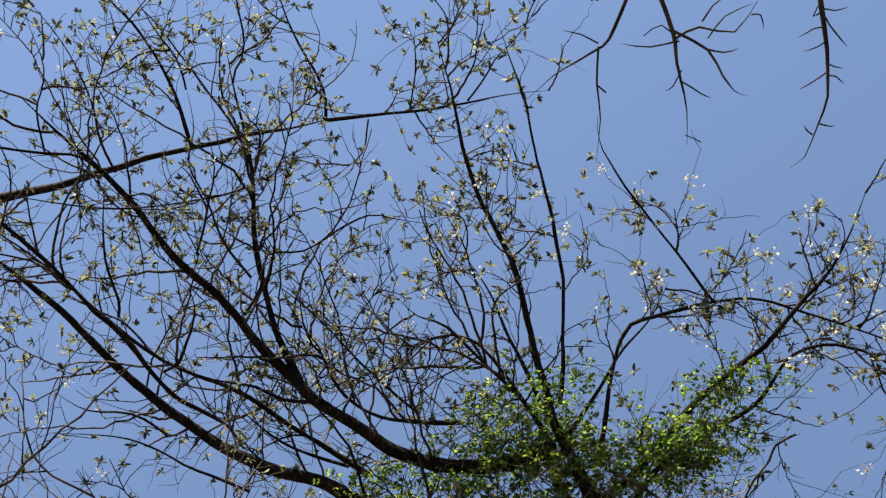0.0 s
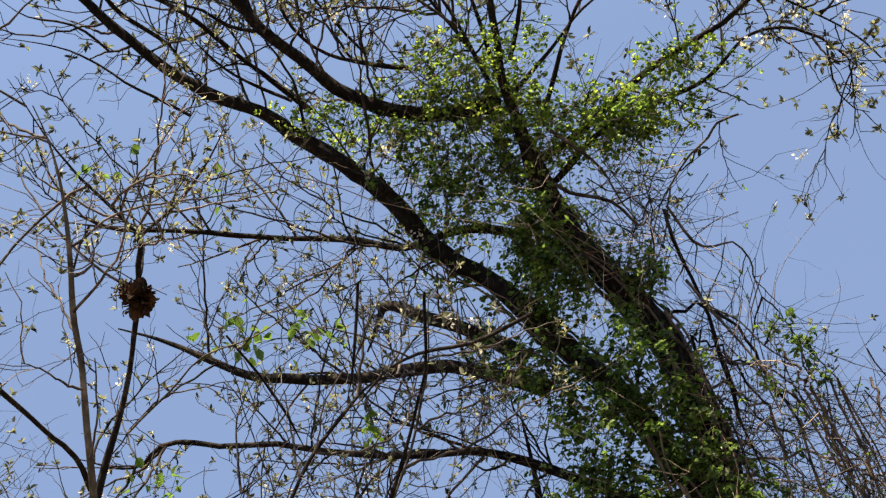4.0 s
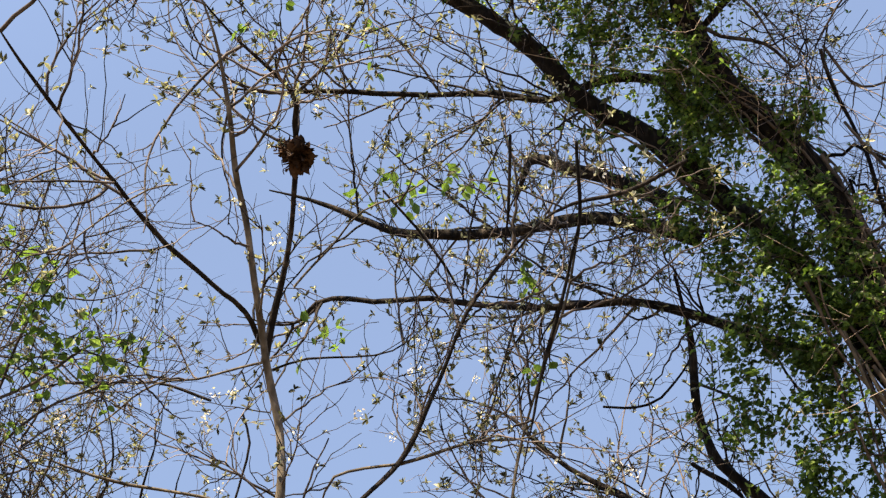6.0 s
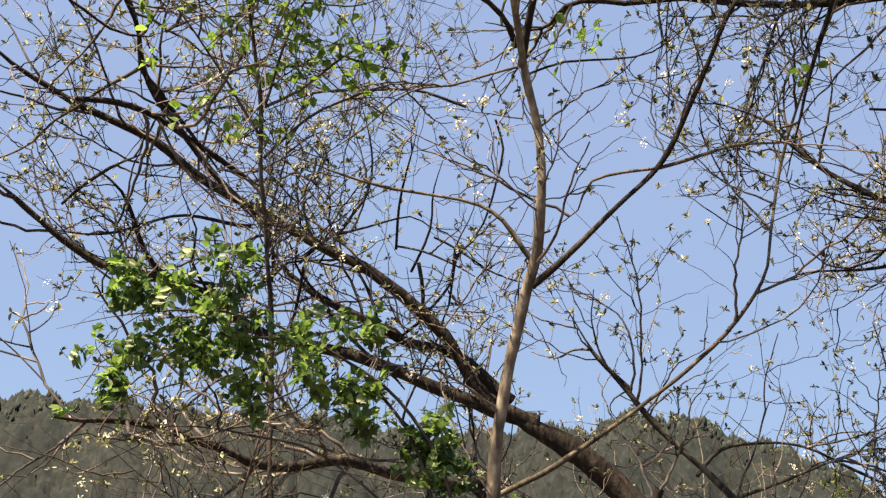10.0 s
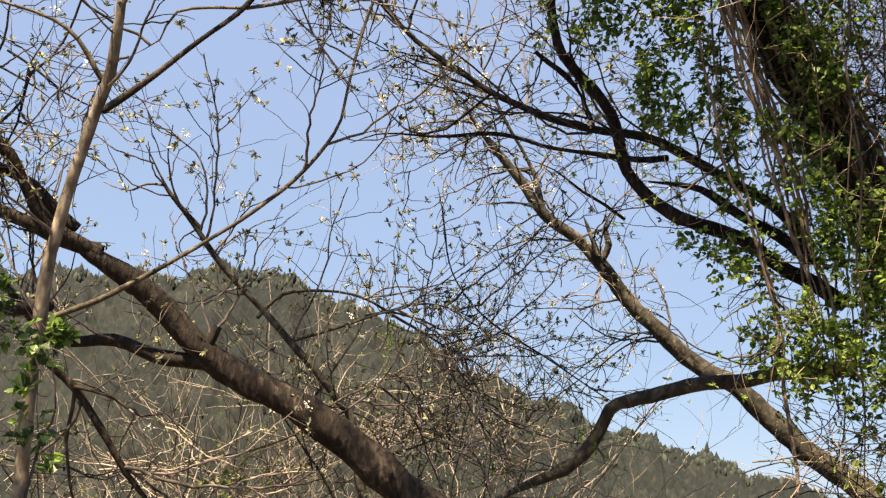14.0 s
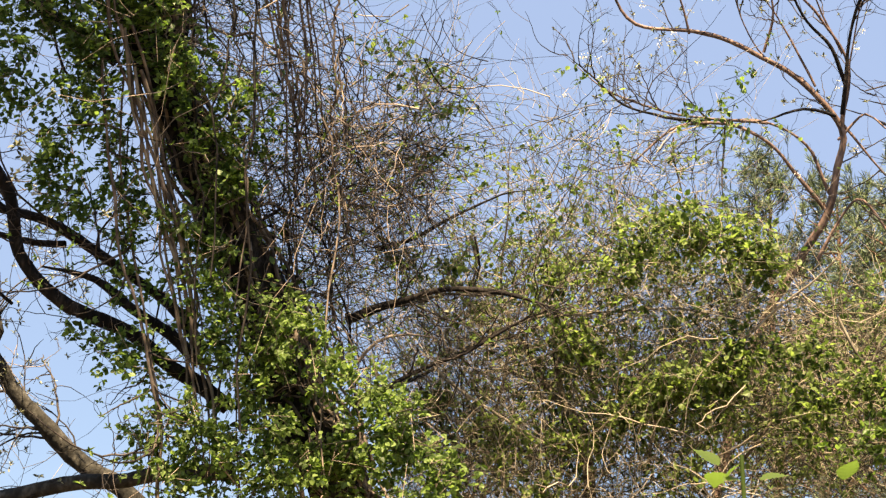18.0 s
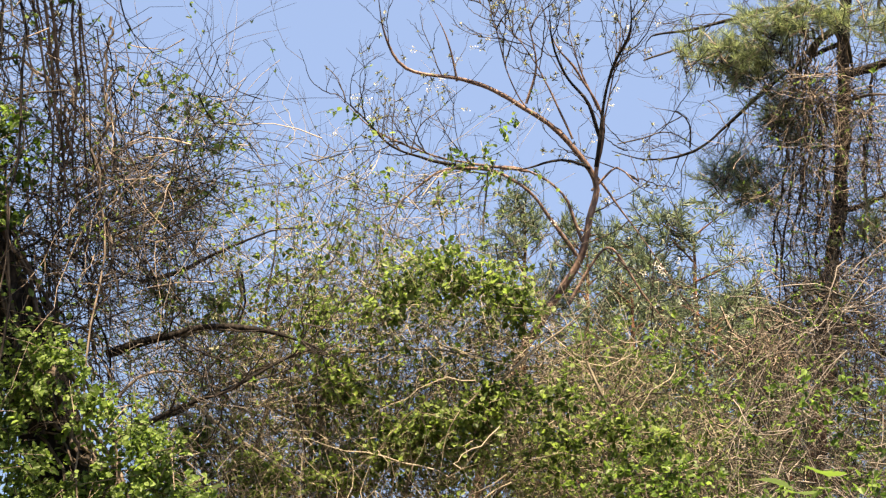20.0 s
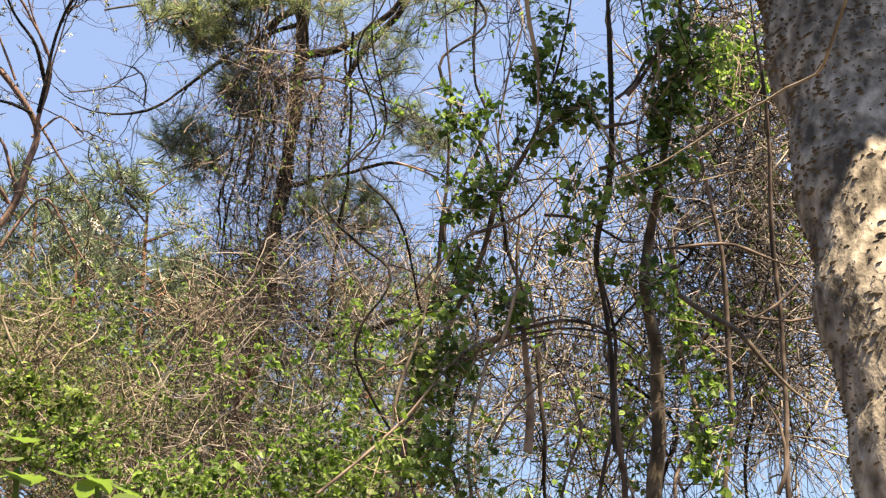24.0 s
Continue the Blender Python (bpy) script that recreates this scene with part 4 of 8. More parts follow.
top_growth.trail([(2.56, 5.57, 5.33, 0.04), (2.65, 5.59, 5.23, 0.04), (2.73, 5.58, 5.19, 0.04), (2.81, 5.59, 5.11, 0.05), (2.86, 5.63, 5.00, 0.04), (2.88, 5.73, 4.81, 0.05), (2.48, 5.73, 5.14, 0.05)], 46)
young_growth.finish(ivy_tree)
limb(ivy_tree, "vine_stem", [(1.91, 5.86, 4.76, 0.0099), (2.02, 5.96, 4.51, 0.0095), (2.12, 6.02, 4.31, 0.009), (2.23, 6.07, 4.11, 0.0087), (2.33, 6.14, 3.85, 0.0081), (2.47, 6.16, 3.64, 0.0078), (2.51, 6.21, 3.43, 0.0073), (2.62, 6.23, 3.20, 0.0069), (2.69, 6.26, 3.00, 0.0065), (2.79, 6.26, 2.76, 0.0062), (2.85, 6.27, 2.55, 0.0056), (2.85, 6.30, 2.35, 0.0053)], VINE)
limb(ivy_tree, "vine_stem", [(2.17, 6.00, 4.32, 0.0077), (2.27, 6.06, 4.11, 0.0075), (2.40, 6.11, 3.85, 0.0072), (2.50, 6.15, 3.64, 0.0071), (2.60, 6.17, 3.44, 0.0069), (2.69, 6.20, 3.21, 0.0066), (2.72, 6.24, 3.00, 0.0065), (2.83, 6.24, 2.76, 0.0062), (2.89, 6.25, 2.56, 0.006)], TWIG_PALE)
limb(ivy_tree, "vine_stem", [(1.96, 5.84, 4.77, 0.0056), (2.04, 5.95, 4.51, 0.0057), (2.16, 6.01, 4.32, 0.0058), (2.27, 6.06, 4.11, 0.006), (2.36, 6.13, 3.85, 0.0062), (2.48, 6.16, 3.64, 0.0063), (2.55, 6.20, 3.44, 0.0065), (2.64, 6.22, 3.20, 0.0066), (2.71, 6.25, 3.00, 0.0067), (2.80, 6.26, 2.76, 0.0069), (2.84, 6.27, 2.55, 0.0071), (2.88, 6.29, 2.35, 0.0072), (2.93, 6.29, 2.08, 0.0075)], VINE)
limb(ivy_tree, "vine_stem", [(2.44, 6.09, 3.86, 0.0073), (2.55, 6.13, 3.65, 0.0075), (2.61, 6.17, 3.44, 0.0075), (2.72, 6.19, 3.21, 0.0077), (2.76, 6.22, 3.00, 0.0077), (2.89, 6.22, 2.77, 0.0078), (2.93, 6.23, 2.56, 0.008), (2.95, 6.25, 2.35, 0.008), (2.97, 6.27, 2.08, 0.0081)], TWIG_PALE)
limb(ivy_tree, "vine_stem", [(2.07, 5.94, 4.51, 0.0087), (2.17, 6.00, 4.32, 0.0087), (2.26, 6.06, 4.11, 0.0089), (2.41, 6.11, 3.85, 0.009), (2.50, 6.15, 3.64, 0.009), (2.57, 6.19, 3.44, 0.0093), (2.66, 6.22, 3.21, 0.0093), (2.73, 6.24, 3.00, 0.0095), (2.82, 6.25, 2.76, 0.0096), (2.85, 6.27, 2.56, 0.0096)], VINE)
limb(ivy_tree, "vine_stem", [(2.22, 5.98, 4.32, 0.0056), (2.31, 6.04, 4.12, 0.006), (2.41, 6.11, 3.85, 0.0065), (2.54, 6.13, 3.64, 0.0069), (2.64, 6.16, 3.44, 0.0073), (2.73, 6.19, 3.21, 0.0078), (2.79, 6.21, 3.00, 0.0083)], TWIG_PALE)
limb(ivy_tree, "vine_stem", [(2.21, 5.99, 4.32, 0.0102), (2.32, 6.04, 4.12, 0.0099), (2.41, 6.11, 3.85, 0.0096), (2.53, 6.14, 3.64, 0.0093), (2.61, 6.17, 3.44, 0.0089), (2.70, 6.20, 3.21, 0.0087), (2.77, 6.22, 3.00, 0.0084), (2.87, 6.22, 2.77, 0.008)], VINE)
limb(ivy_tree, "vine_stem", [(2.08, 5.94, 4.51, 0.0093), (2.15, 6.01, 4.31, 0.009), (2.23, 6.07, 4.11, 0.0089), (2.38, 6.12, 3.85, 0.0086), (2.47, 6.16, 3.64, 0.0083), (2.58, 6.18, 3.44, 0.008), (2.65, 6.22, 3.20, 0.0077), (2.72, 6.24, 3.00, 0.0075), (2.80, 6.26, 2.76, 0.0072), (2.85, 6.27, 2.55, 0.0069), (2.87, 6.29, 2.35, 0.0066)], TWIG_PALE)
limb(ivy_tree, "vine_stem", [(2.11, 5.92, 4.52, 0.0078), (2.23, 5.98, 4.32, 0.008), (2.32, 6.03, 4.12, 0.008), (2.42, 6.10, 3.85, 0.0081), (2.53, 6.14, 3.64, 0.0083), (2.64, 6.16, 3.44, 0.0084), (2.71, 6.19, 3.21, 0.0086), (2.77, 6.22, 3.00, 0.0087), (2.85, 6.23, 2.77, 0.0087), (2.90, 6.25, 2.56, 0.0089), (2.94, 6.26, 2.35, 0.009)], VINE)
limb(ivy_tree, "vine_stem", [(2.73, 5.59, 4.89, 0.0076), (2.93, 5.77, 4.51, 0.0064), (3.13, 5.91, 4.13, 0.0052), (3.24, 6.07, 3.73, 0.0039), (3.37, 6.21, 3.23, 0.0026)], VINE_DARK)
limb(ivy_tree, "vine_stem", [(2.84, 5.54, 4.90, 0.0063), (3.03, 5.71, 4.52, 0.0054), (3.15, 5.90, 4.13, 0.0045), (3.32, 6.02, 3.74, 0.0036), (3.49, 6.19, 3.07, 0.0026)], VINE_DARK)
limb(ivy_tree, "vine_stem", [(2.88, 5.51, 4.90, 0.0051), (3.09, 5.68, 4.52, 0.0045), (3.26, 5.83, 4.14, 0.0039), (3.44, 5.95, 3.74, 0.0032), (3.53, 6.10, 3.31, 0.0026)], VINE_DARK)
limb(ivy_tree, "vine_stem", [(2.88, 5.51, 4.90, 0.0065), (3.05, 5.70, 4.52, 0.0056), (3.21, 5.86, 4.14, 0.0046), (3.37, 5.99, 3.74, 0.0036), (3.52, 6.09, 3.38, 0.0026)], VINE_DARK)
limb(ivy_tree, "vine_stem", [(2.67, 5.62, 4.88, 0.0067), (2.88, 5.79, 4.51, 0.0057), (3.05, 5.95, 4.13, 0.0047), (3.17, 6.11, 3.73, 0.0037), (3.37, 6.25, 3.09, 0.0026)], VINE_DARK)
limb(ivy_tree, "vine_stem", [(2.76, 5.58, 4.89, 0.0064), (2.95, 5.76, 4.51, 0.0055), (3.11, 5.92, 4.13, 0.0046), (3.29, 6.04, 3.73, 0.0036), (3.36, 6.16, 3.43, 0.0026)], VINE_DARK)
limb(ivy_tree, "vine_stem", [(2.69, 5.61, 4.89, 0.0048), (2.91, 5.78, 4.51, 0.0043), (3.05, 5.95, 4.13, 0.0038), (3.19, 6.10, 3.73, 0.0032), (3.34, 6.27, 3.05, 0.0026)], VINE_DARK)
top_growth.finish(ivy_tree)
for k in range(26):
    x = lines[0][int(len(lines[0]) * rng.uniform(0.4, 0.88))]
    draped(ivy_tree, x[:3], (rng.uniform(0.2, 1.1), rng.uniform(-0.5, 0.5), 0), rng.uniform(1.2, 3.6), rng.uniform(0.005, 0.012), VINE if k % 3 else BARK)
strands = climb(ivy_tree, lines[0], 26, VINE, 0.008, (0.1, 0.95)) + climb(ivy_tree, lines[2], 10, VINE, 0.006, (0.0, 0.5))
hangers = np.stack([p[np.linspace(0, len(p) - 1, 12).astype(int)] for p in strands])
climbers.leaves.append(tufts(np.repeat(hangers, 12, axis=0) + rng.normal(size=(len(hangers) * 12, 1, 3)) * 0.06, 4, 0.045, 0.75, 0.0))
brown_twigs = Foliage(0.045, LEAF_OLIVE, VINE, 6, 0.0038, (0.4, 1.2), -0.12, 0.2, 0.16)
brown_twigs.tangle((3.19, 6.06, 4.51), 0.55, 0.75, 70)
brown_twigs.tangle((3.18, 6.25, 3.80), 0.40, 0.50, 34)
brown_twigs.tangle((3.59, 6.32, 4.01), 0.50, 0.55, 48)
brown_twigs.tangle((4.00, 6.29, 4.38), 0.45, 0.50, 34)
brown_twigs.clump((3.97, 6.07, 4.86), 0.22, 0.14, 14)
brown_twigs.clump((4.16, 6.03, 4.71), 0.20, 0.12, 12)
brown_twigs.clump((3.71, 6.05, 4.94), 0.15, 0.10, 8)
brown_twigs.clump((4.27, 6.24, 4.39), 0.25, 0.15, 12)
brown_twigs.tangle((3.16, 6.21, 1.99), 0.25, 0.28, 26)
brown_twigs.tangle((3.06, 6.39, 1.84), 0.25, 0.20, 18)
brown_twigs.clump((3.16, 6.09, 2.08), 0.16, 0.20, 14)
brown_twigs.clump((3.02, 6.18, 1.83), 0.16, 0.12, 8)
brown_twigs.finish(ivy_tree)
twig_haze = Foliage(0.04, LEAF_OLIVE, BRUSH, 6, 0.0034, (0.6, 1.7), -0.08, 0.14, 0.1)
twig_haze.tangle((4.00, 6.48, 4.51), 0.44, 0.69, 100)
twig_haze.tangle((3.72, 6.46, 3.74), 0.31, 0.41, 43)
twig_haze.tangle((4.28, 6.34, 4.96), 0.26, 0.34, 29)
twig_haze.finish(ivy_tree)
climbers.finish(ivy_tree)

# the grey limb behind it
lines = []
grey_tree = thing("leaning_tree", (5.01, 8.18, 0.0), "grey-barked leaning tree with drooping bare twigs", "tree")
lines.append(limb(grey_tree, "trunk", [(5.01, 8.18, 0.05, 0.100), (4.48, 8.62, 1.54, 0.090), (4.08, 8.81, 1.93, 0.083), (3.83, 8.91, 2.17, 0.076), (3.49, 9.02, 2.49, 0.069), (3.18, 9.11, 2.68, 0.063), (2.77, 9.19, 3.04, 0.058), (2.48, 9.22, 3.36, 0.052), (2.29, 9.22, 3.56, 0.047), (2.01, 9.24, 3.74, 0.041), (1.81, 9.23, 3.98, 0.036), (1.56, 9.20, 4.24, 0.031), (1.31, 9.14, 4.54, 0.026)], BARK_GREY))
limb(grey_tree, "branch", [(2.40, 9.11, 3.44, 0.0194), (2.35, 9.10, 3.58, 0.0151), (2.30, 9.08, 3.70, 0.0108)], BARK_GREY)
limb(grey_tree, "branch", [(2.44, 9.11, 3.41, 0.028), (2.48, 9.07, 3.51, 0.023), (2.45, 9.06, 3.63, 0.018), (2.52, 9.01, 3.74, 0.0129)], BARK_GREY)
limb(grey_tree, "branch", [(2.45, 9.06, 3.61, 0.0108), (2.32, 9.11, 3.58, 0.0093), (2.17, 9.16, 3.49, 0.0079), (1.96, 9.23, 3.42, 0.0065)], BARK_GREY)
lines.append(limb(grey_tree, "limb", [(2.01, 9.24, 3.74, 0.022), (1.89, 9.24, 4.13, 0.016), (1.63, 9.24, 4.53, 0.013), (1.41, 9.20, 4.94, 0.009)], BARK_GREY))
twiggery(grey_tree, lines[1:] + [lines[0][len(lines[0]) // 2:]], 10, (0.4, 1.3), -0.04, 0.009, 5, 0.2, 0.028, 60, 0.03, mat=TWIG_GREY)

# the dark leaning tree over the thicket
lines, extra = [], []
dark_tree = thing("leaning_tree", (2.11, 6.57, 0.0), "dark brown leaning tree with a broken stub", "tree")
lines.append(limb(dark_tree, "trunk", [(2.11, 6.57, 0.14, 0.130), (1.33, 6.93, 1.18, 0.115), (0.72, 7.05, 1.66, 0.103), (0.33, 7.07, 1.92, 0.093), (-0.10, 7.07, 2.14, 0.083), (-0.36, 7.06, 2.29, 0.074), (-0.68, 7.00, 2.59, 0.065), (-1.03, 6.93, 2.79, 0.056), (-1.26, 6.87, 2.94, 0.048)], BARK_BROWN))
lines.append(limb(dark_tree, "limb", [(-0.94, 6.95, 2.73, 0.048), (-1.03, 6.93, 2.79, 0.042), (-1.29, 6.86, 2.97, 0.038), (-1.57, 6.72, 3.32, 0.035), (-1.82, 6.60, 3.53, 0.032), (-2.09, 6.48, 3.65, 0.028), (-2.68, 6.28, 3.98, 0.025), (-2.98, 6.07, 4.17, 0.023), (-3.19, 5.92, 4.27, 0.020), (-3.49, 5.70, 4.39, 0.017), (-3.76, 5.43, 4.58, 0.014)], BARK_BROWN))
lines.append(limb(dark_tree, "limb", [(-0.94, 6.95, 2.75, 0.044), (-1.41, 6.85, 2.90, 0.038), (-1.75, 6.75, 3.03, 0.034), (-2.46, 6.60, 3.22, 0.030), (-2.86, 6.39, 3.43, 0.026), (-3.17, 6.24, 3.47, 0.023), (-3.40, 6.07, 3.60, 0.019), (-3.57, 5.92, 3.75, 0.016), (-3.81, 5.71, 3.93, 0.013)], BARK_BROWN))
lines.append(limb(dark_tree, "limb", [(-0.32, 7.06, 2.23, 0.048), (-0.61, 7.10, 2.25, 0.041), (-0.84, 7.12, 2.34, 0.036), (-1.07, 7.14, 2.32, 0.032), (-1.27, 7.16, 2.40, 0.028), (-1.48, 7.14, 2.59, 0.024), (-1.75, 7.10, 2.84, 0.020)], BARK_BROWN))
lines.append(limb(dark_tree, "limb", [(-1.10, 6.99, 2.89, 0.038), (-1.41, 6.96, 3.14, 0.032), (-1.74, 6.94, 3.23, 0.028), (-2.00, 6.91, 3.36, 0.024), (-2.27, 6.86, 3.52, 0.021), (-2.47, 6.81, 3.72, 0.017), (-2.58, 6.78, 3.92, 0.013)], BARK_BROWN))
lines.append(limb(dark_tree, "limb", [(-2.39, 6.45, 3.77, 0.024), (-2.66, 6.31, 4.00, 0.020), (-2.83, 6.18, 4.23, 0.017), (-3.00, 6.03, 4.48, 0.015), (-3.04, 5.89, 4.79, 0.013), (-3.15, 5.69, 5.11, 0.010), (-3.25, 5.54, 5.32, 0.008)], BARK_BROWN))
lines.append(limb(dark_tree, "limb", [(-2.48, 6.42, 3.77, 0.011), (-2.91, 6.32, 3.78, 0.009), (-3.32, 6.24, 3.67, 0.007), (-3.67, 6.12, 3.71, 0.005)], BARK_BROWN))
lines.append(limb(dark_tree, "limb", [(-0.33, 7.05, 2.32, 0.025), (-0.29, 7.04, 2.42, 0.022)], BARK_BROWN))
lines.append(limb(dark_tree, "limb", [(-1.15, 6.76, 2.42, 0.037), (-1.35, 6.50, 2.38, 0.033), (-1.53, 6.23, 2.39, 0.029), (-1.77, 5.92, 2.41, 0.026), (-2.01, 5.62, 2.35, 0.024), (-2.23, 5.28, 2.39, 0.021), (-2.44, 4.93, 2.42, 0.019), (-2.57, 4.61, 2.39, 0.017)], BARK_BROWN))
lines.append(limb(dark_tree, "limb", [(-1.14, 6.40, 2.18, 0.0174), (-1.03, 6.45, 2.08, 0.0198), (-0.93, 6.49, 1.99, 0.0222), (-0.79, 6.54, 1.79, 0.0246), (-0.65, 6.58, 1.60, 0.0271), (-0.52, 6.61, 1.44, 0.0295)], BARK_BROWN))
extra.append(limb(dark_tree, "branch", [(-0.94, 6.45, 2.00, 0.0102), (-0.75, 6.47, 1.97, 0.0082), (-0.59, 6.49, 1.89, 0.0063), (-0.39, 6.50, 1.94, 0.0044)], BARK_BROWN))
extra.append(limb(dark_tree, "branch", [(0.47, 7.41, 1.48, 0.0083), (0.32, 7.38, 1.72, 0.0071), (-0.00, 7.34, 2.08, 0.006), (-0.24, 7.29, 2.26, 0.0049)], BARK_BROWN))
lines.append(limb(dark_tree, "limb", [(-2.98, 4.89, 4.87, 0.0102), (-2.88, 5.11, 4.74, 0.0111), (-2.84, 5.30, 4.59, 0.012), (-2.82, 5.44, 4.48, 0.013), (-2.84, 5.57, 4.35, 0.014), (-2.79, 5.69, 4.28, 0.015), (-2.72, 5.86, 4.15, 0.016), (-2.56, 6.06, 3.97, 0.017)], BARK_BROWN))
lines.append(limb(dark_tree, "limb", [(-3.01, 5.10, 4.51, 0.0073), (-2.86, 5.24, 4.41, 0.0063), (-2.69, 5.33, 4.41, 0.0053), (-2.54, 5.36, 4.48, 0.0044)], BARK_BROWN))
lines.append(limb(dark_tree, "limb", [(-3.13, 5.47, 4.16, 0.0135), (-2.96, 5.62, 4.19, 0.0151), (-2.81, 5.77, 4.18, 0.0168), (-2.65, 5.95, 4.09, 0.0185), (-2.46, 6.15, 3.97, 0.0202), (-2.31, 6.31, 3.86, 0.0219)], BARK_BROWN))
lines.append(limb(dark_tree, "limb", [(-3.00, 5.00, 4.69, 0.0058), (-2.87, 5.11, 4.68, 0.0055), (-2.70, 5.26, 4.63, 0.0051), (-2.57, 5.41, 4.54, 0.0048), (-2.43, 5.56, 4.42, 0.0044)], BARK_GREY))
extra.append(limb(dark_tree, "branch", [(-1.22, 6.00, 4.25, 0.0074), (-1.50, 5.91, 4.32, 0.007), (-1.79, 5.85, 4.29, 0.0066), (-2.07, 5.80, 4.23, 0.0063), (-2.26, 5.76, 4.16, 0.0059)], BARK_BROWN))
extra.append(limb(dark_tree, "branch", [(-0.88, 5.69, 4.32, 0.0056), (-1.18, 5.74, 4.29, 0.0057), (-1.47, 5.78, 4.26, 0.0058), (-1.72, 5.87, 4.12, 0.0058), (-2.02, 5.92, 3.97, 0.0059)], BARK_PALE))
extra.append(limb(dark_tree, "branch", [(-3.69, 5.93, 3.84, 0.0081), (-3.56, 6.04, 3.71, 0.0084), (-3.38, 6.17, 3.60, 0.0087), (-3.21, 6.27, 3.50, 0.0091), (-2.91, 6.41, 3.48, 0.0094), (-2.56, 6.54, 3.46, 0.0098), (-2.41, 6.57, 3.51, 0.0101), (-2.32, 6.56, 3.59, 0.0104), (-2.13, 6.60, 3.61, 0.0108), (-1.95, 6.64, 3.63, 0.0111)], BARK_BROWN))
extra.append(limb(dark_tree, "branch", [(-2.04, 6.82, 3.28, 0.0097), (-1.91, 6.85, 3.15, 0.0112), (-1.78, 6.87, 3.03, 0.0128), (-1.70, 6.88, 2.92, 0.0143)], BARK_BROWN))
extra.append(limb(dark_tree, "branch", [(-1.16, 6.62, 4.43, 0.0064), (-1.12, 6.68, 4.28, 0.0068), (-1.17, 6.73, 4.09, 0.0071), (-1.24, 6.78, 3.87, 0.0075), (-1.34, 6.80, 3.75, 0.0078), (-1.40, 6.79, 3.68, 0.0082), (-1.43, 6.81, 3.56, 0.0085), (-1.46, 6.84, 3.40, 0.0089), (-1.50, 6.85, 3.27, 0.0092), (-1.48, 6.88, 3.14, 0.0095)], BARK_BROWN))
extra.append(limb(dark_tree, "branch", [(-1.61, 6.82, 3.66, 0.0113), (-1.59, 6.85, 3.47, 0.0103), (-1.61, 6.87, 3.32, 0.0093), (-1.71, 6.85, 3.23, 0.0083), (-1.61, 6.86, 3.19, 0.0073), (-1.53, 6.83, 3.28, 0.0064)], BARK_BROWN))
extra.append(limb(dark_tree, "branch", [(-1.97, 6.74, 3.63, 0.0064), (-1.91, 6.76, 3.52, 0.0080), (-1.86, 6.78, 3.39, 0.0096), (-1.84, 6.79, 3.27, 0.0112), (-1.80, 6.82, 3.07, 0.0127)], BARK_BROWN))
extra.append(limb(dark_tree, "branch", [(-2.33, 6.74, 3.26, 0.0097), (-2.27, 6.67, 3.50, 0.0087), (-2.21, 6.62, 3.65, 0.0077), (-2.01, 6.61, 3.81, 0.0067), (-1.94, 6.56, 3.93, 0.0057), (-1.75, 6.54, 4.08, 0.0048)], BARK_BROWN))
extra.append(limb(dark_tree, "branch", [(-2.28, 6.65, 3.63, 0.0081), (-2.15, 6.63, 3.75, 0.0074), (-1.90, 6.66, 3.82, 0.0067), (-1.64, 6.68, 3.88, 0.0061), (-1.51, 6.70, 3.82, 0.0054), (-1.37, 6.71, 3.81, 0.0048)], BARK_GREY))
extra.append(limb(dark_tree, "branch", [(-1.75, 6.76, 3.74, 0.0064), (-1.59, 6.77, 3.71, 0.0059), (-1.40, 6.80, 3.62, 0.0053), (-1.20, 6.83, 3.52, 0.0048)], BARK_GREY))
extra.append(limb(dark_tree, "branch", [(-1.53, 6.79, 3.80, 0.0064), (-1.34, 6.83, 3.69, 0.0059), (-1.15, 6.86, 3.58, 0.0053), (-0.96, 6.86, 3.52, 0.0048)], BARK_BROWN))
extra.append(limb(dark_tree, "branch", [(-2.93, 6.46, 3.45, 0.0177), (-2.96, 6.41, 3.49, 0.0161), (-3.04, 6.33, 3.59, 0.0144), (-3.09, 6.23, 3.76, 0.0128), (-3.15, 6.13, 3.89, 0.0112), (-3.26, 6.02, 3.98, 0.0096), (-3.38, 5.92, 4.02, 0.0079)], BARK_BROWN))
extra.append(limb(dark_tree, "branch", [(-3.46, 6.07, 3.82, 0.0081), (-3.28, 6.07, 3.97, 0.0086), (-3.16, 6.06, 4.05, 0.0090), (-2.97, 6.08, 4.13, 0.0095)], BARK_BROWN))
extra.append(limb(dark_tree, "branch", [(-2.03, 6.66, 3.84, 0.0081), (-1.89, 6.61, 4.01, 0.0072), (-1.84, 6.53, 4.18, 0.0064), (-1.86, 6.41, 4.38, 0.0056), (-1.91, 6.30, 4.54, 0.0048)], BARK_GREY))
extra.append(limb(dark_tree, "branch", [(-1.75, 6.76, 3.74, 0.0081), (-1.71, 6.66, 3.95, 0.0070), (-1.63, 6.56, 4.18, 0.0059), (-1.56, 6.46, 4.38, 0.0048)], BARK_BROWN))
extra.append(limb(dark_tree, "branch", [(-1.66, 6.82, 3.61, 0.0081), (-1.55, 6.74, 3.84, 0.0070), (-1.50, 6.64, 4.04, 0.0059), (-1.40, 6.55, 4.24, 0.0048)], BARK_BROWN))
extra.append(limb(dark_tree, "branch", [(-1.61, 6.90, 3.35, 0.0081), (-1.44, 6.86, 3.54, 0.0072), (-1.40, 6.78, 3.74, 0.0064), (-1.29, 6.70, 3.95, 0.0056), (-1.29, 6.61, 4.12, 0.0048)], BARK_GREY))
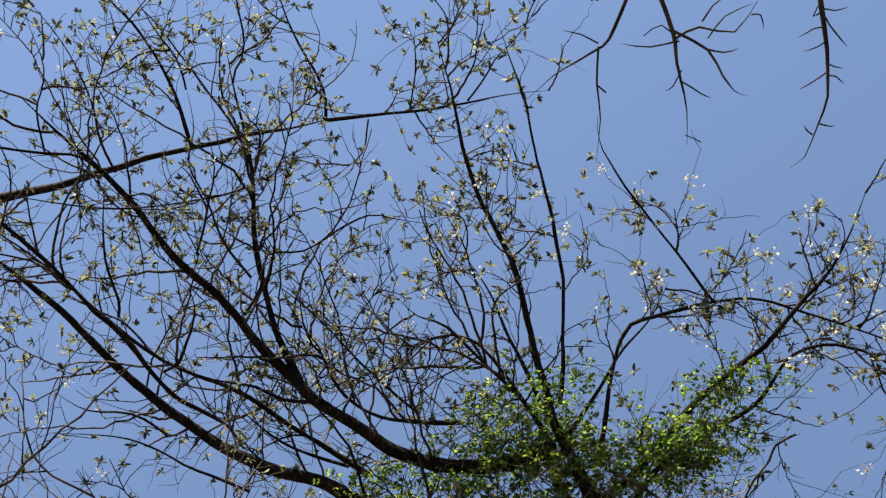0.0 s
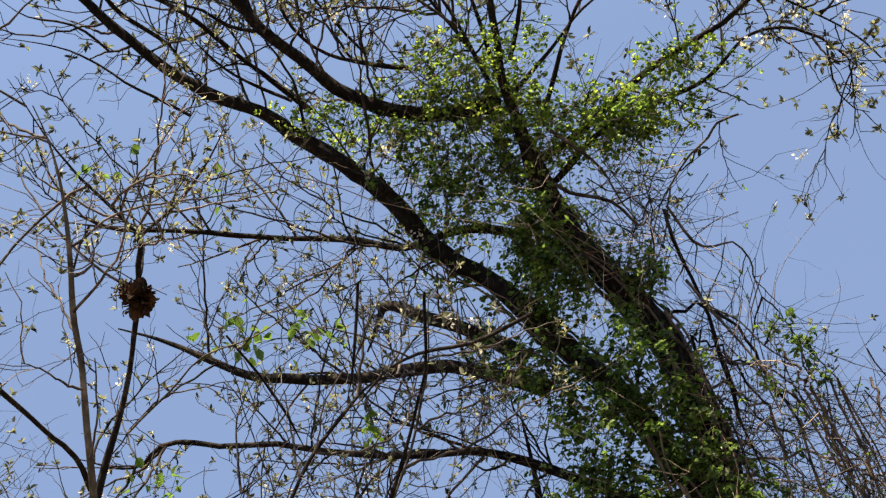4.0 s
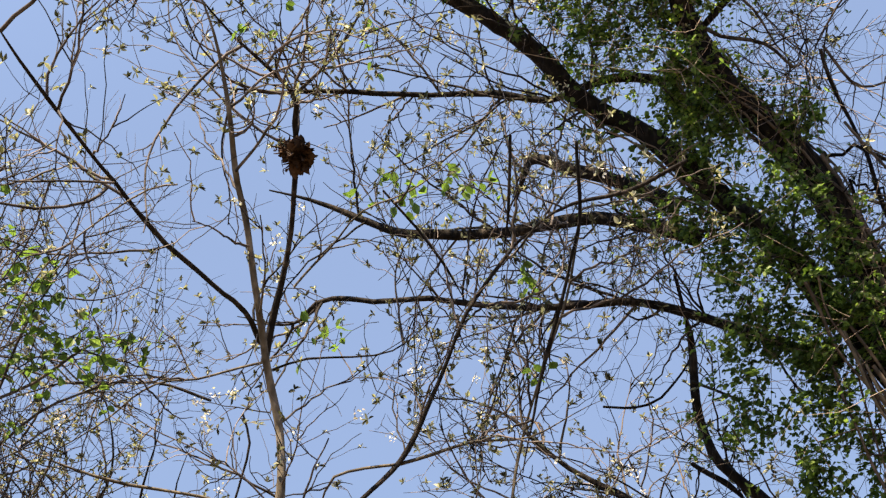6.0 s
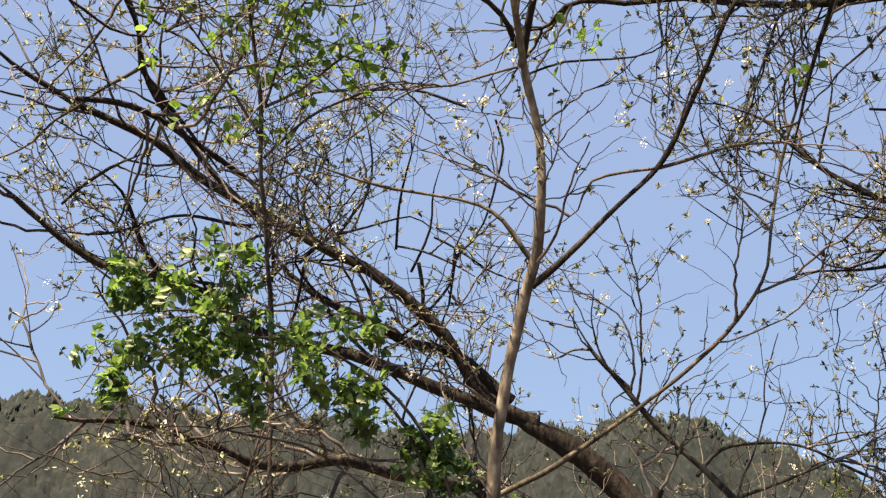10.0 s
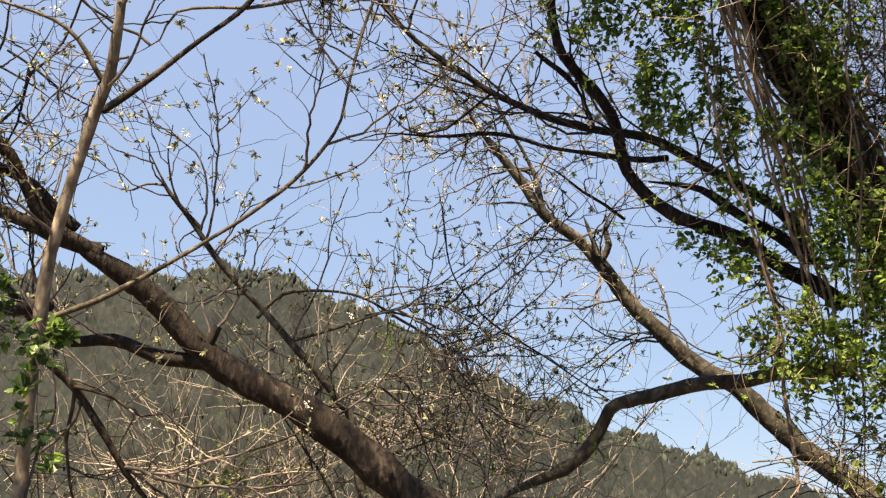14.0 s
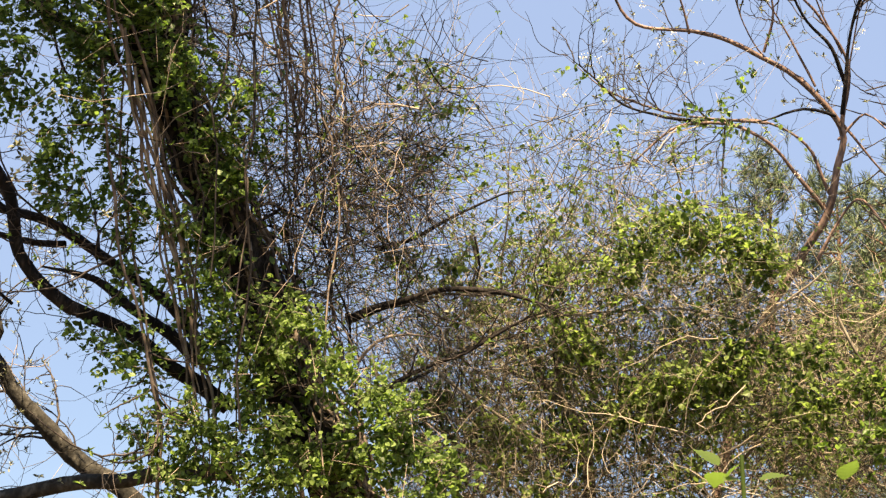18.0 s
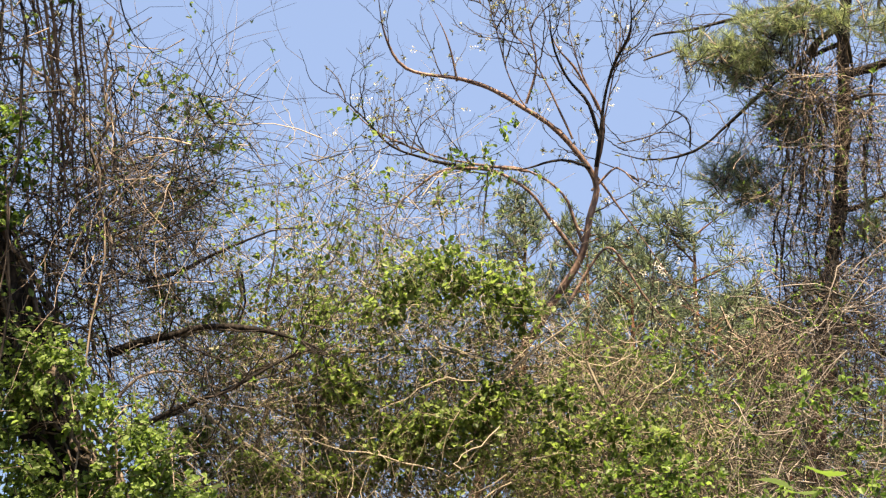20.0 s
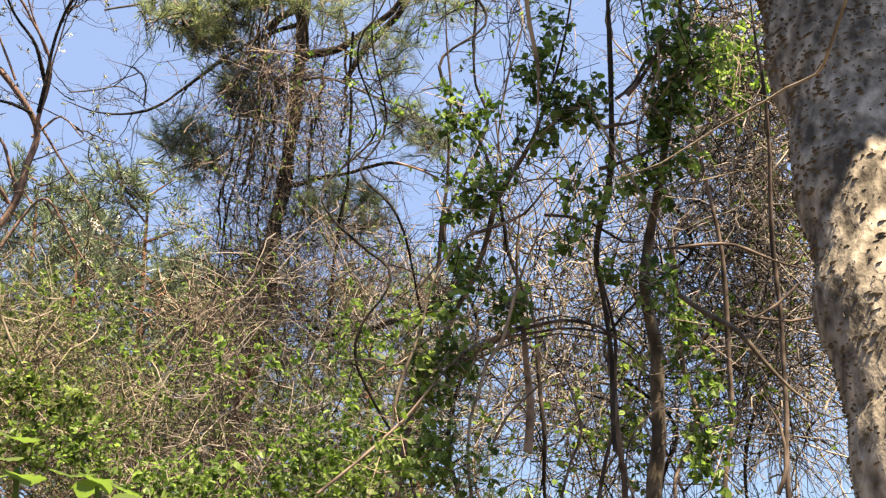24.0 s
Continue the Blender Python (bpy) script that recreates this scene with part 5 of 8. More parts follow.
extra.append(limb(dark_tree, "branch", [(-2.43, 6.64, 3.50, 0.0081), (-2.40, 6.58, 3.65, 0.0077), (-2.43, 6.49, 3.82, 0.0074), (-2.37, 6.43, 4.00, 0.0070), (-2.29, 6.35, 4.20, 0.0067), (-2.30, 6.27, 4.34, 0.0064)], BARK_GREY))
extra.append(limb(dark_tree, "branch", [(-2.75, 6.54, 3.42, 0.0081), (-2.83, 6.43, 3.58, 0.0072), (-2.79, 6.36, 3.76, 0.0064), (-2.86, 6.25, 3.92, 0.0056), (-2.87, 6.15, 4.08, 0.0048)], BARK_BROWN))
extra.append(limb(dark_tree, "branch", [(-2.07, 6.80, 3.31, 0.0097), (-2.15, 6.72, 3.45, 0.0087), (-2.27, 6.61, 3.62, 0.0077), (-2.23, 6.55, 3.80, 0.0067), (-2.24, 6.46, 3.97, 0.0057), (-2.17, 6.38, 4.17, 0.0048)], BARK_BROWN))
twiggery(dark_tree, extra, 3, (0.2, 0.8), 0.03, 0.006, 3, 0.2, 0.028, tip=0.1, mat=TWIG_GREY)
twiggery(dark_tree, lines[1:], 4.6, (0.4, 1.5), 0.03, 0.0095, 5, 0.3, 0.03, 60, 0.03, tip=0.25, mat=TWIG_GREY)

# the sapling
lines, extra = [], []
sapling = thing("sapling", (-0.90, 5.39, 0.0), "slim olive-brown sapling with smooth bark", "tree")
lines.append(limb(sapling, "trunk", [(-0.90, 5.39, 0.30, 0.036), (-0.97, 5.52, 1.57, 0.032), (-0.97, 5.47, 2.25, 0.030), (-0.92, 5.41, 2.62, 0.027), (-0.84, 5.33, 2.99, 0.025), (-0.77, 5.26, 3.22, 0.023), (-0.74, 5.18, 3.45, 0.021), (-0.75, 5.17, 3.73, 0.019), (-0.80, 5.04, 3.98, 0.017), (-0.84, 4.76, 4.33, 0.015), (-0.89, 4.52, 4.68, 0.013), (-0.90, 4.34, 4.84, 0.011), (-0.95, 4.13, 5.09, 0.009), (-1.04, 3.91, 5.29, 0.007)], BARK_TAN))
lines.append(limb(sapling, "limb", [(-0.84, 5.20, 4.08, 0.0176), (-0.76, 5.01, 4.38, 0.0152), (-0.68, 4.81, 4.64, 0.0128), (-0.66, 4.56, 4.93, 0.0112), (-0.65, 4.40, 4.99, 0.0096), (-0.85, 4.19, 5.13, 0.008), (-1.00, 4.02, 5.22, 0.0064), (-1.13, 3.82, 5.32, 0.0048)], BARK_BROWN))
lines.append(limb(sapling, "limb", [(-0.83, 5.53, 3.14, 0.017), (-0.55, 5.57, 3.41, 0.0143), (-0.24, 5.65, 3.74, 0.0129), (-0.05, 5.60, 4.08, 0.0116), (0.10, 5.46, 4.42, 0.0102), (0.31, 5.39, 4.70, 0.0088), (0.48, 5.39, 4.84, 0.0075), (0.71, 5.43, 4.89, 0.0061)], BARK_BROWN))
lines.append(limb(sapling, "limb", [(-0.24, 5.68, 3.75, 0.009), (0.07, 5.68, 3.84, 0.007), (0.38, 5.68, 3.85, 0.006), (0.72, 5.61, 4.01, 0.004)], BARK_PALE))
lines.append(limb(sapling, "limb", [(-0.24, 5.68, 3.75, 0.007), (-0.56, 5.72, 3.72, 0.006), (-0.62, 5.79, 3.61, 0.005), (-0.76, 5.84, 3.51, 0.004)], BARK_PALE))
lines.append(limb(sapling, "limb", [(-0.85, 5.17, 4.15, 0.0133), (-0.93, 4.87, 4.23, 0.0123), (-1.21, 4.48, 4.35, 0.0104), (-1.32, 4.17, 4.37, 0.0095), (-1.44, 3.80, 4.45, 0.0085), (-1.48, 3.49, 4.45, 0.0076), (-1.51, 3.19, 4.45, 0.0066)], BARK_BROWN))
lines.append(limb(sapling, "limb", [(-1.01, 5.79, 2.24, 0.0136), (-0.80, 5.87, 2.36, 0.0128), (-0.62, 5.94, 2.49, 0.012), (-0.39, 6.00, 2.67, 0.0112), (-0.00, 6.02, 2.96, 0.0104), (0.22, 6.00, 3.27, 0.0096), (0.27, 5.99, 3.51, 0.0088), (0.35, 6.00, 3.94, 0.008), (0.56, 5.75, 4.49, 0.0072), (0.70, 5.56, 4.93, 0.0064), (0.74, 5.34, 5.39, 0.0056)], BARK_PALE))
lines.append(limb(sapling, "limb", [(-0.82, 5.59, 3.27, 0.012), (-0.96, 5.53, 3.45, 0.010), (-1.16, 5.49, 3.55, 0.008), (-1.52, 5.40, 3.62, 0.007), (-1.78, 5.33, 3.69, 0.005), (-2.12, 5.19, 3.79, 0.004)], BARK_PALE))
extra.append(limb(sapling, "branch", [(-1.21, 3.81, 4.13, 0.006), (-1.27, 3.79, 4.06, 0.005), (-1.43, 3.73, 3.99, 0.005), (-1.60, 3.62, 3.97, 0.004), (-1.76, 3.51, 3.96, 0.004), (-1.97, 3.39, 3.90, 0.003)], TWIG))
extra.append(limb(sapling, "branch", [(-1.98, 3.26, 4.25, 0.005), (-1.83, 3.37, 4.17, 0.005), (-1.77, 3.43, 4.11, 0.004), (-1.66, 3.48, 4.07, 0.004), (-1.48, 3.54, 4.05, 0.003), (-1.33, 3.55, 4.08, 0.003)], TWIG))
extra.append(limb(sapling, "branch", [(-1.78, 3.46, 4.13, 0.004), (-1.84, 3.51, 3.96, 0.003), (-1.91, 3.56, 3.75, 0.003), (-1.96, 3.57, 3.61, 0.002)], TWIG))
extra.append(limb(sapling, "branch", [(-0.66, 4.48, 5.03, 0.009), (-0.48, 4.37, 5.14, 0.007), (-0.33, 4.23, 5.27, 0.006), (-0.23, 4.05, 5.43, 0.005)], TWIG))
lines.append(limb(sapling, "limb", [(1.20, 5.14, 5.07, 0.0099), (0.90, 5.23, 4.95, 0.0105), (0.64, 5.25, 4.89, 0.0111), (0.46, 5.28, 4.80, 0.0117), (0.34, 5.31, 4.67, 0.0123)], BARK_BROWN))
extra.append(limb(sapling, "branch", [(0.33, 4.91, 5.09, 0.008), (0.32, 5.09, 4.84, 0.008), (0.29, 5.22, 4.62, 0.008)], BARK))
extra.append(limb(sapling, "branch", [(0.66, 5.06, 5.17, 0.0083), (0.67, 5.23, 4.91, 0.0088), (0.63, 5.38, 4.69, 0.0092), (0.57, 5.51, 4.47, 0.0097), (0.47, 5.66, 4.18, 0.0102), (0.42, 5.74, 4.01, 0.0106), (0.34, 5.85, 3.74, 0.0111)], BARK))
extra.append(limb(sapling, "branch", [(-0.28, 4.81, 4.74, 0.0051), (-0.13, 4.92, 4.58, 0.0059), (-0.02, 5.01, 4.43, 0.0068), (0.09, 5.09, 4.27, 0.0076)], BARK))
extra.append(limb(sapling, "branch", [(-0.99, 3.89, 4.18, 0.0031), (-1.10, 3.93, 4.18, 0.0033), (-1.30, 4.00, 4.08, 0.0036), (-1.49, 4.08, 3.95, 0.0038), (-1.61, 4.17, 3.82, 0.004), (-1.72, 4.28, 3.64, 0.0042), (-1.78, 4.38, 3.49, 0.0044)], TWIG_PALE))
extra.append(limb(sapling, "branch", [(-0.69, 4.93, 4.31, 0.005), (-0.53, 4.88, 4.47, 0.0048), (-0.38, 4.81, 4.62, 0.0045), (-0.18, 4.79, 4.70, 0.0043), (-0.00, 4.74, 4.81, 0.0041), (0.10, 4.70, 4.90, 0.0038)], BARK_PALE))
extra.append(limb(sapling, "branch", [(-0.81, 5.18, 4.02, 0.0051), (-0.64, 5.21, 4.09, 0.0049), (-0.44, 5.25, 4.12, 0.0046), (-0.26, 5.28, 4.17, 0.0044), (-0.10, 5.27, 4.28, 0.0042), (0.04, 5.23, 4.43, 0.0039)], BARK))
extra.append(limb(sapling, "branch", [(-1.18, 3.77, 4.11, 0.0041), (-1.36, 3.69, 4.08, 0.0034), (-1.50, 3.62, 4.05, 0.0027), (-1.56, 3.56, 4.04, 0.002)], TWIG))
extra.append(limb(sapling, "branch", [(-1.52, 3.57, 4.23, 0.002), (-1.53, 3.64, 4.12, 0.002), (-1.52, 3.73, 4.00, 0.002)], TWIG))
extra.append(limb(sapling, "branch", [(-1.79, 3.48, 4.19, 0.0051), (-1.80, 3.55, 4.09, 0.0046), (-1.83, 3.58, 4.02, 0.0041), (-1.89, 3.60, 3.95, 0.0036), (-1.91, 3.66, 3.83, 0.0031)], TWIG))
extra.append(limb(sapling, "branch", [(-1.98, 3.41, 4.15, 0.0041), (-1.92, 3.51, 4.10, 0.0039), (-1.81, 3.61, 4.08, 0.0036), (-1.72, 3.72, 4.04, 0.0034), (-1.71, 3.77, 4.00, 0.0031)], TWIG))
twiggery(sapling, extra, 2.2, (0.2, 0.7), 0.03, 0.0055, 3, 0.18, 0.028, tip=0.1, mat=TWIG_GREY)
twiggery(sapling, lines, 3.2, (0.4, 1.1), 0.04, 0.0068, 5, 0.2, 0.028, 16, tip=0.3, mat=TWIG_GREY)
fol = Foliage(0.05, LEAF, TWIG, 4, single=120)
fol.clump((-0.18, 5.01, 4.87), 0.08, 0.07, 3)
fol.clump((0.14, 5.10, 4.91), 0.08, 0.07, 3)
fol.clump((0.39, 5.51, 4.59), 0.07, 0.07, 2)
fol.clump((0.36, 5.71, 4.19), 0.07, 0.07, 2)
fol.clump((-0.49, 5.21, 4.27), 0.08, 0.07, 2)
fol.clump((-0.20, 5.11, 4.94), 0.10, 0.07, 3)
fol.clump((0.14, 5.26, 5.07), 0.14, 0.11, 4)
fol.clump((-0.57, 5.25, 4.26), 0.11, 0.07, 3)
fol.clump((0.38, 5.44, 4.55), 0.11, 0.08, 3)
fol.clump((-0.28, 5.13, 4.91), 0.08, 0.08, 2)
fol.clump((-0.76, 3.94, 5.02), 0.06, 0.06, 2)
fol.clump((-0.34, 4.31, 5.28), 0.06, 0.06, 2)
fol.finish(sapling)

lines = []
slender = thing("slender_tree", (0.89, 7.23, 0.0), "thin grey-brown tree with a snapped side branch", "tree")
lines.append(limb(slender, "trunk", [(0.89, 7.23, -0.10, 0.034), (0.55, 7.46, 1.81, 0.029), (0.42, 7.46, 2.10, 0.025), (0.12, 7.44, 2.41, 0.022), (-0.21, 7.40, 2.73, 0.019), (-0.45, 7.35, 2.99, 0.016), (-0.66, 7.29, 3.24, 0.013), (-0.80, 7.22, 3.47, 0.010)], BARK_GREY))
lines.append(limb(slender, "limb", [(-0.45, 7.35, 3.02, 0.015), (-0.59, 7.31, 3.15, 0.013), (-0.72, 7.27, 3.28, 0.012)], BARK_GREY))
lines.append(limb(slender, "limb", [(0.13, 7.54, 2.43, 0.012), (0.50, 7.67, 2.59, 0.009), (0.94, 7.77, 2.75, 0.007), (1.39, 7.88, 2.65, 0.005)], BARK_GREY))
lines.append(limb(slender, "branch", [(-0.10, 7.66, 2.58, 0.0121), (0.05, 7.74, 2.73, 0.0114), (0.26, 7.82, 2.79, 0.0106), (0.55, 7.91, 2.79, 0.0099), (0.79, 8.00, 2.69, 0.0091), (1.06, 8.09, 2.56, 0.0083), (1.35, 8.17, 2.38, 0.0074)], BARK_GREY))
lines.append(limb(slender, "branch", [(-0.48, 7.11, 1.60, 0.0064), (-0.19, 7.20, 1.75, 0.0061), (0.17, 7.28, 1.88, 0.0059), (0.42, 7.33, 2.11, 0.0056), (0.74, 7.37, 2.27, 0.0053), (1.10, 7.38, 2.48, 0.005)], VINE))
lines.append(limb(slender, "branch", [(0.30, 7.70, 2.13, 0.0086), (0.43, 7.74, 2.35, 0.007), (0.55, 7.76, 2.64, 0.0053), (0.56, 7.78, 2.96, 0.0035)], BARK_GREY))
twiggery(slender, lines, 5.5, (0.4, 1.2), 0.03, 0.0072, 5, 0.25, 0.032, 50, 0.03, tip=0.4, mat=TWIG_GREY)

lines = []
over = thing("blossom_tree", (-4.85, 7.54, 0.0), "tree with a long dark overhead branch in blossom", "tree")
lines.append(limb(over, "trunk", [(-4.85, 7.54, 2.39, 0.0673), (-5.47, 6.05, 5.40, 0.0581), (-4.84, 4.66, 7.58, 0.0515), (-3.55, 4.69, 8.41, 0.0449), (-2.76, 4.77, 8.71, 0.0389), (-2.24, 4.78, 8.89, 0.0337), (-1.88, 4.78, 8.99, 0.0284), (-1.50, 4.74, 9.10, 0.0231), (-0.95, 4.68, 9.23, 0.0185), (-0.01, 4.59, 9.34, 0.0132)], BARK))
lines.append(limb(over, "limb", [(-0.01, 4.59, 9.34, 0.0160), (0.50, 4.56, 9.34, 0.0128), (0.91, 4.51, 9.33, 0.0096), (1.31, 4.45, 9.31, 0.0072), (1.59, 4.40, 9.29, 0.0048)], BARK))
lines.append(limb(over, "limb", [(-0.01, 4.59, 9.34, 0.012), (-0.01, 4.40, 9.45, 0.010), (-0.15, 4.11, 9.60, 0.009), (-0.25, 3.83, 9.74, 0.007), (-0.31, 3.61, 9.84, 0.006)], BARK))
lines.append(limb(over, "limb", [(-0.95, 4.68, 9.23, 0.014), (-1.07, 4.28, 9.44, 0.012), (-1.23, 3.95, 9.59, 0.010), (-1.43, 3.72, 9.67, 0.008), (-1.59, 3.50, 9.74, 0.006)], BARK))
lines.append(limb(over, "limb", [(1.01, 4.49, 9.33, 0.008), (1.24, 4.25, 9.44, 0.006), (1.41, 4.07, 9.50, 0.005), (1.62, 3.71, 9.64, 0.004)], BARK))
lines.append(limb(over, "limb", [(0.60, 4.54, 9.35, 0.006), (0.66, 4.32, 9.47, 0.005), (0.65, 4.07, 9.60, 0.004)], BARK))
lines.append(limb(over, "limb", [(0.30, 4.59, 9.34, 0.006), (0.24, 4.79, 9.21, 0.005), (0.02, 4.96, 9.11, 0.004)], BARK))
twiggery(over, lines[1:], 4.0, (0.2, 0.7), 0.02, 0.007, 3, 0.25, 0.045, 24)

lines = []
budding = thing("budding_shrub", (-1.73, 5.08, 0.0), "tall thin shrub with round young green leaves", "shrub")
lines.append(limb(budding, "trunk", [(-1.73, 5.08, 0.99, 0.013), (-1.83, 4.99, 2.65, 0.011), (-1.84, 4.85, 3.18, 0.010), (-1.85, 4.76, 3.42, 0.009), (-1.84, 4.62, 3.74, 0.008), (-1.86, 4.46, 4.05, 0.007), (-1.90, 4.29, 4.30, 0.006), (-1.90, 4.19, 4.45, 0.005)], TWIG))
lines.append(limb(budding, "limb", [(-1.84, 4.65, 3.68, 0.007), (-1.69, 4.67, 3.76, 0.006), (-1.50, 4.65, 3.92, 0.005), (-1.29, 4.67, 3.99, 0.004)], TWIG))
lines.append(limb(budding, "limb", [(-1.84, 4.67, 3.64, 0.006), (-1.72, 4.56, 3.96, 0.005), (-1.57, 4.48, 4.20, 0.004), (-1.41, 4.40, 4.40, 0.004)], TWIG))
lines.append(limb(budding, "limb", [(-1.85, 4.69, 3.57, 0.006), (-1.99, 4.53, 3.81, 0.005), (-2.14, 4.36, 4.02, 0.004), (-2.30, 4.19, 4.17, 0.004)], TWIG))
lines.append(limb(budding, "limb", [(-1.84, 4.73, 3.49, 0.006), (-1.60, 4.69, 3.69, 0.005), (-1.31, 4.70, 3.77, 0.004), (-1.13, 4.71, 3.75, 0.003)], TWIG))
twiggery(budding, lines, 7, (0.2, 0.6), 0.05, 0.004, 5, 0.05, 0.02, 0, tip=0.5)
fol = Foliage(0.05, LEAF, TWIG, 4, single=290)
fol.clump((-1.85, 4.64, 3.70), 0.26, 0.28, 16)
fol.clump((-1.59, 4.60, 3.97), 0.21, 0.26, 10)
fol.clump((-1.41, 4.68, 3.90), 0.19, 0.14, 8)
fol.clump((-1.92, 4.38, 4.14), 0.19, 0.24, 8)
fol.clump((-1.70, 4.43, 4.21), 0.19, 0.17, 6)
fol.clump((-1.91, 4.24, 4.23), 0.14, 0.14, 5)
fol.clump((-1.79, 4.34, 4.15), 0.14, 0.14, 6)
fol.clump((-1.89, 4.40, 3.97), 0.17, 0.14, 6)
fol.clump((-1.63, 4.45, 4.06), 0.14, 0.14, 6)
fol.clump((-1.58, 4.57, 3.86), 0.17, 0.14, 5)
fol.clump((-1.33, 4.61, 3.92), 0.14, 0.12, 5)
fol.clump((-2.15, 4.32, 3.90), 0.14, 0.14, 4)
fol.finish(budding)

lines = []
rose = thing("wild_rose", (-1.3, 4.3, 0.0), "arching wild rose canes with fresh green leaves", "shrub")
lines.append(limb(rose, "cane", [(-0.82, 4.30, 0.48, 0.008), (-0.89, 4.43, 1.53, 0.007), (-0.94, 4.40, 1.95, 0.007), (-1.00, 4.36, 2.19, 0.006), (-1.10, 4.31, 2.36, 0.006), (-1.26, 4.24, 2.50, 0.005), (-1.54, 4.13, 2.61, 0.005), (-1.86, 4.00, 2.62, 0.004), (-2.20, 3.85, 2.56, 0.004)], TWIG))
lines.append(limb(rose, "cane", [(-0.87, 4.43, 1.34, 0.007), (-1.02, 4.37, 2.11, 0.006), (-1.22, 4.27, 2.44, 0.005), (-1.45, 4.17, 2.57, 0.005), (-1.68, 4.09, 2.56, 0.004), (-1.94, 4.00, 2.47, 0.004), (-2.16, 3.91, 2.39, 0.003)], TWIG))
lines.append(limb(rose, "cane", [(-0.84, 4.34, 1.53, 0.006), (-0.95, 4.31, 1.79, 0.005), (-1.11, 4.26, 2.01, 0.005), (-1.34, 4.17, 2.19, 0.004), (-1.55, 4.09, 2.24, 0.004), (-1.81, 3.99, 2.26, 0.003), (-2.08, 3.88, 2.17, 0.003)], TWIG))
lines.append(limb(rose, "cane", [(-0.89, 4.38, 0.45, 0.009), (-0.99, 4.51, 1.56, 0.009), (-1.02, 4.50, 1.84, 0.009), (-1.04, 4.48, 2.04, 0.008), (-1.06, 4.45, 2.20, 0.008)], TWIG))
lines.append(limb(rose, "cane", [(-0.75, 4.45, 0.62, 0.006), (-0.80, 4.54, 1.57, 0.005), (-0.76, 4.55, 1.79, 0.004), (-0.80, 4.52, 2.01, 0.004), (-0.92, 4.48, 2.21, 0.003)], TWIG))
fol = Foliage(0.08, ROSE_LEAF, TWIG, 3, single=300, feather=3, sprig=(0.05, 0.16))
fol.clump((-1.91, 3.84, 2.70), 0.14, 0.10, 12)
fol.clump((-1.65, 3.92, 2.80), 0.12, 0.09, 9)
fol.clump((-1.98, 3.87, 2.47), 0.12, 0.10, 8)
fol.clump((-1.77, 3.95, 2.54), 0.14, 0.09, 11)
fol.clump((-1.58, 4.01, 2.58), 0.16, 0.09, 14)
fol.clump((-1.61, 4.04, 2.43), 0.14, 0.08, 9)
fol.clump((-1.38, 4.09, 2.54), 0.12, 0.09, 9)
fol.clump((-1.26, 4.21, 2.65), 0.08, 0.08, 6)
fol.clump((-1.26, 4.26, 2.40), 0.16, 0.12, 14)
fol.clump((-1.02, 4.35, 2.26), 0.14, 0.12, 13)
fol.clump((-0.94, 4.38, 2.13), 0.08, 0.12, 8)
fol.clump((-0.79, 4.42, 2.00), 0.09, 0.08, 8)
fol.clump((-0.75, 4.45, 1.75), 0.07, 0.09, 6)
fol.clump((-1.06, 4.39, 1.83), 0.07, 0.10, 4)
fol.clump((-1.13, 4.35, 2.02), 0.08, 0.08, 4)
fol.clump((-2.01, 3.89, 2.33), 0.10, 0.06, 4)
fol.finish(rose)

lines = []
bloom = thing("blossom_shrub", (-1.76, 4.73, 0.0), "thin pale-twigged shrub with scattered white blossoms", "shrub")
lines.append(limb(bloom, "limb", [(-1.76, 4.73, 0.68, 0.008), (-1.86, 4.78, 1.52, 0.007), (-1.87, 4.77, 1.87, 0.006), (-1.81, 4.76, 2.20, 0.005), (-1.73, 4.74, 2.51, 0.004), (-1.63, 4.70, 2.80, 0.003)], TWIG))
lines.append(limb(bloom, "branch", [(-1.87, 4.78, 1.61, 0.007), (-2.09, 4.69, 1.70, 0.005), (-2.34, 4.57, 1.80, 0.004), (-2.45, 4.51, 1.82, 0.002)], TWIG))
lines.append(limb(bloom, "branch", [(-1.87, 4.78, 1.78, 0.006), (-2.07, 4.69, 1.92, 0.004), (-2.24, 4.61, 1.97, 0.003), (-2.42, 4.51, 1.99, 0.002)], TWIG))
lines.append(limb(bloom, "branch", [(-1.87, 4.77, 1.87, 0.006), (-2.04, 4.68, 2.11, 0.004), (-2.25, 4.56, 2.26, 0.003), (-2.37, 4.49, 2.36, 0.002)], TWIG))
lines.append(limb(bloom, "branch", [(-1.86, 4.78, 1.57, 0.005), (-1.65, 4.86, 1.64, 0.003), (-1.47, 4.91, 1.54, 0.002)], TWIG))
lines.append(limb(bloom, "branch", [(-1.84, 4.77, 2.04, 0.005), (-1.61, 4.83, 2.15, 0.003), (-1.42, 4.90, 2.07, 0.002)], TWIG))
lines.append(limb(bloom, "branch", [(-1.86, 4.78, 1.52, 0.006), (-1.70, 4.84, 1.79, 0.004), (-1.41, 4.92, 1.90, 0.003), (-1.30, 4.95, 1.77, 0.002)], TWIG))
twiggery(bloom, lines, 8, (0.2, 0.6), 0.04, 0.0036, 4, 0.12, 0.02, 22, 0.032, mat=TWIG, tip=0.1)

# to the right: brush, a bronze young tree, pines
mound = thing("brush_mound", (6.0, 6.5, 0.0), "large mound of tangled dry twigs and new leaves", "brush")
lines = []
lines.append(limb(mound, "trunk", [(5.85, 6.53, 1.39, 0.051), (5.82, 6.55, 2.35, 0.044), (5.73, 6.58, 2.91, 0.040), (5.54, 6.70, 3.24, 0.036), (5.36, 6.78, 3.55, 0.032)], BARK_PALE))
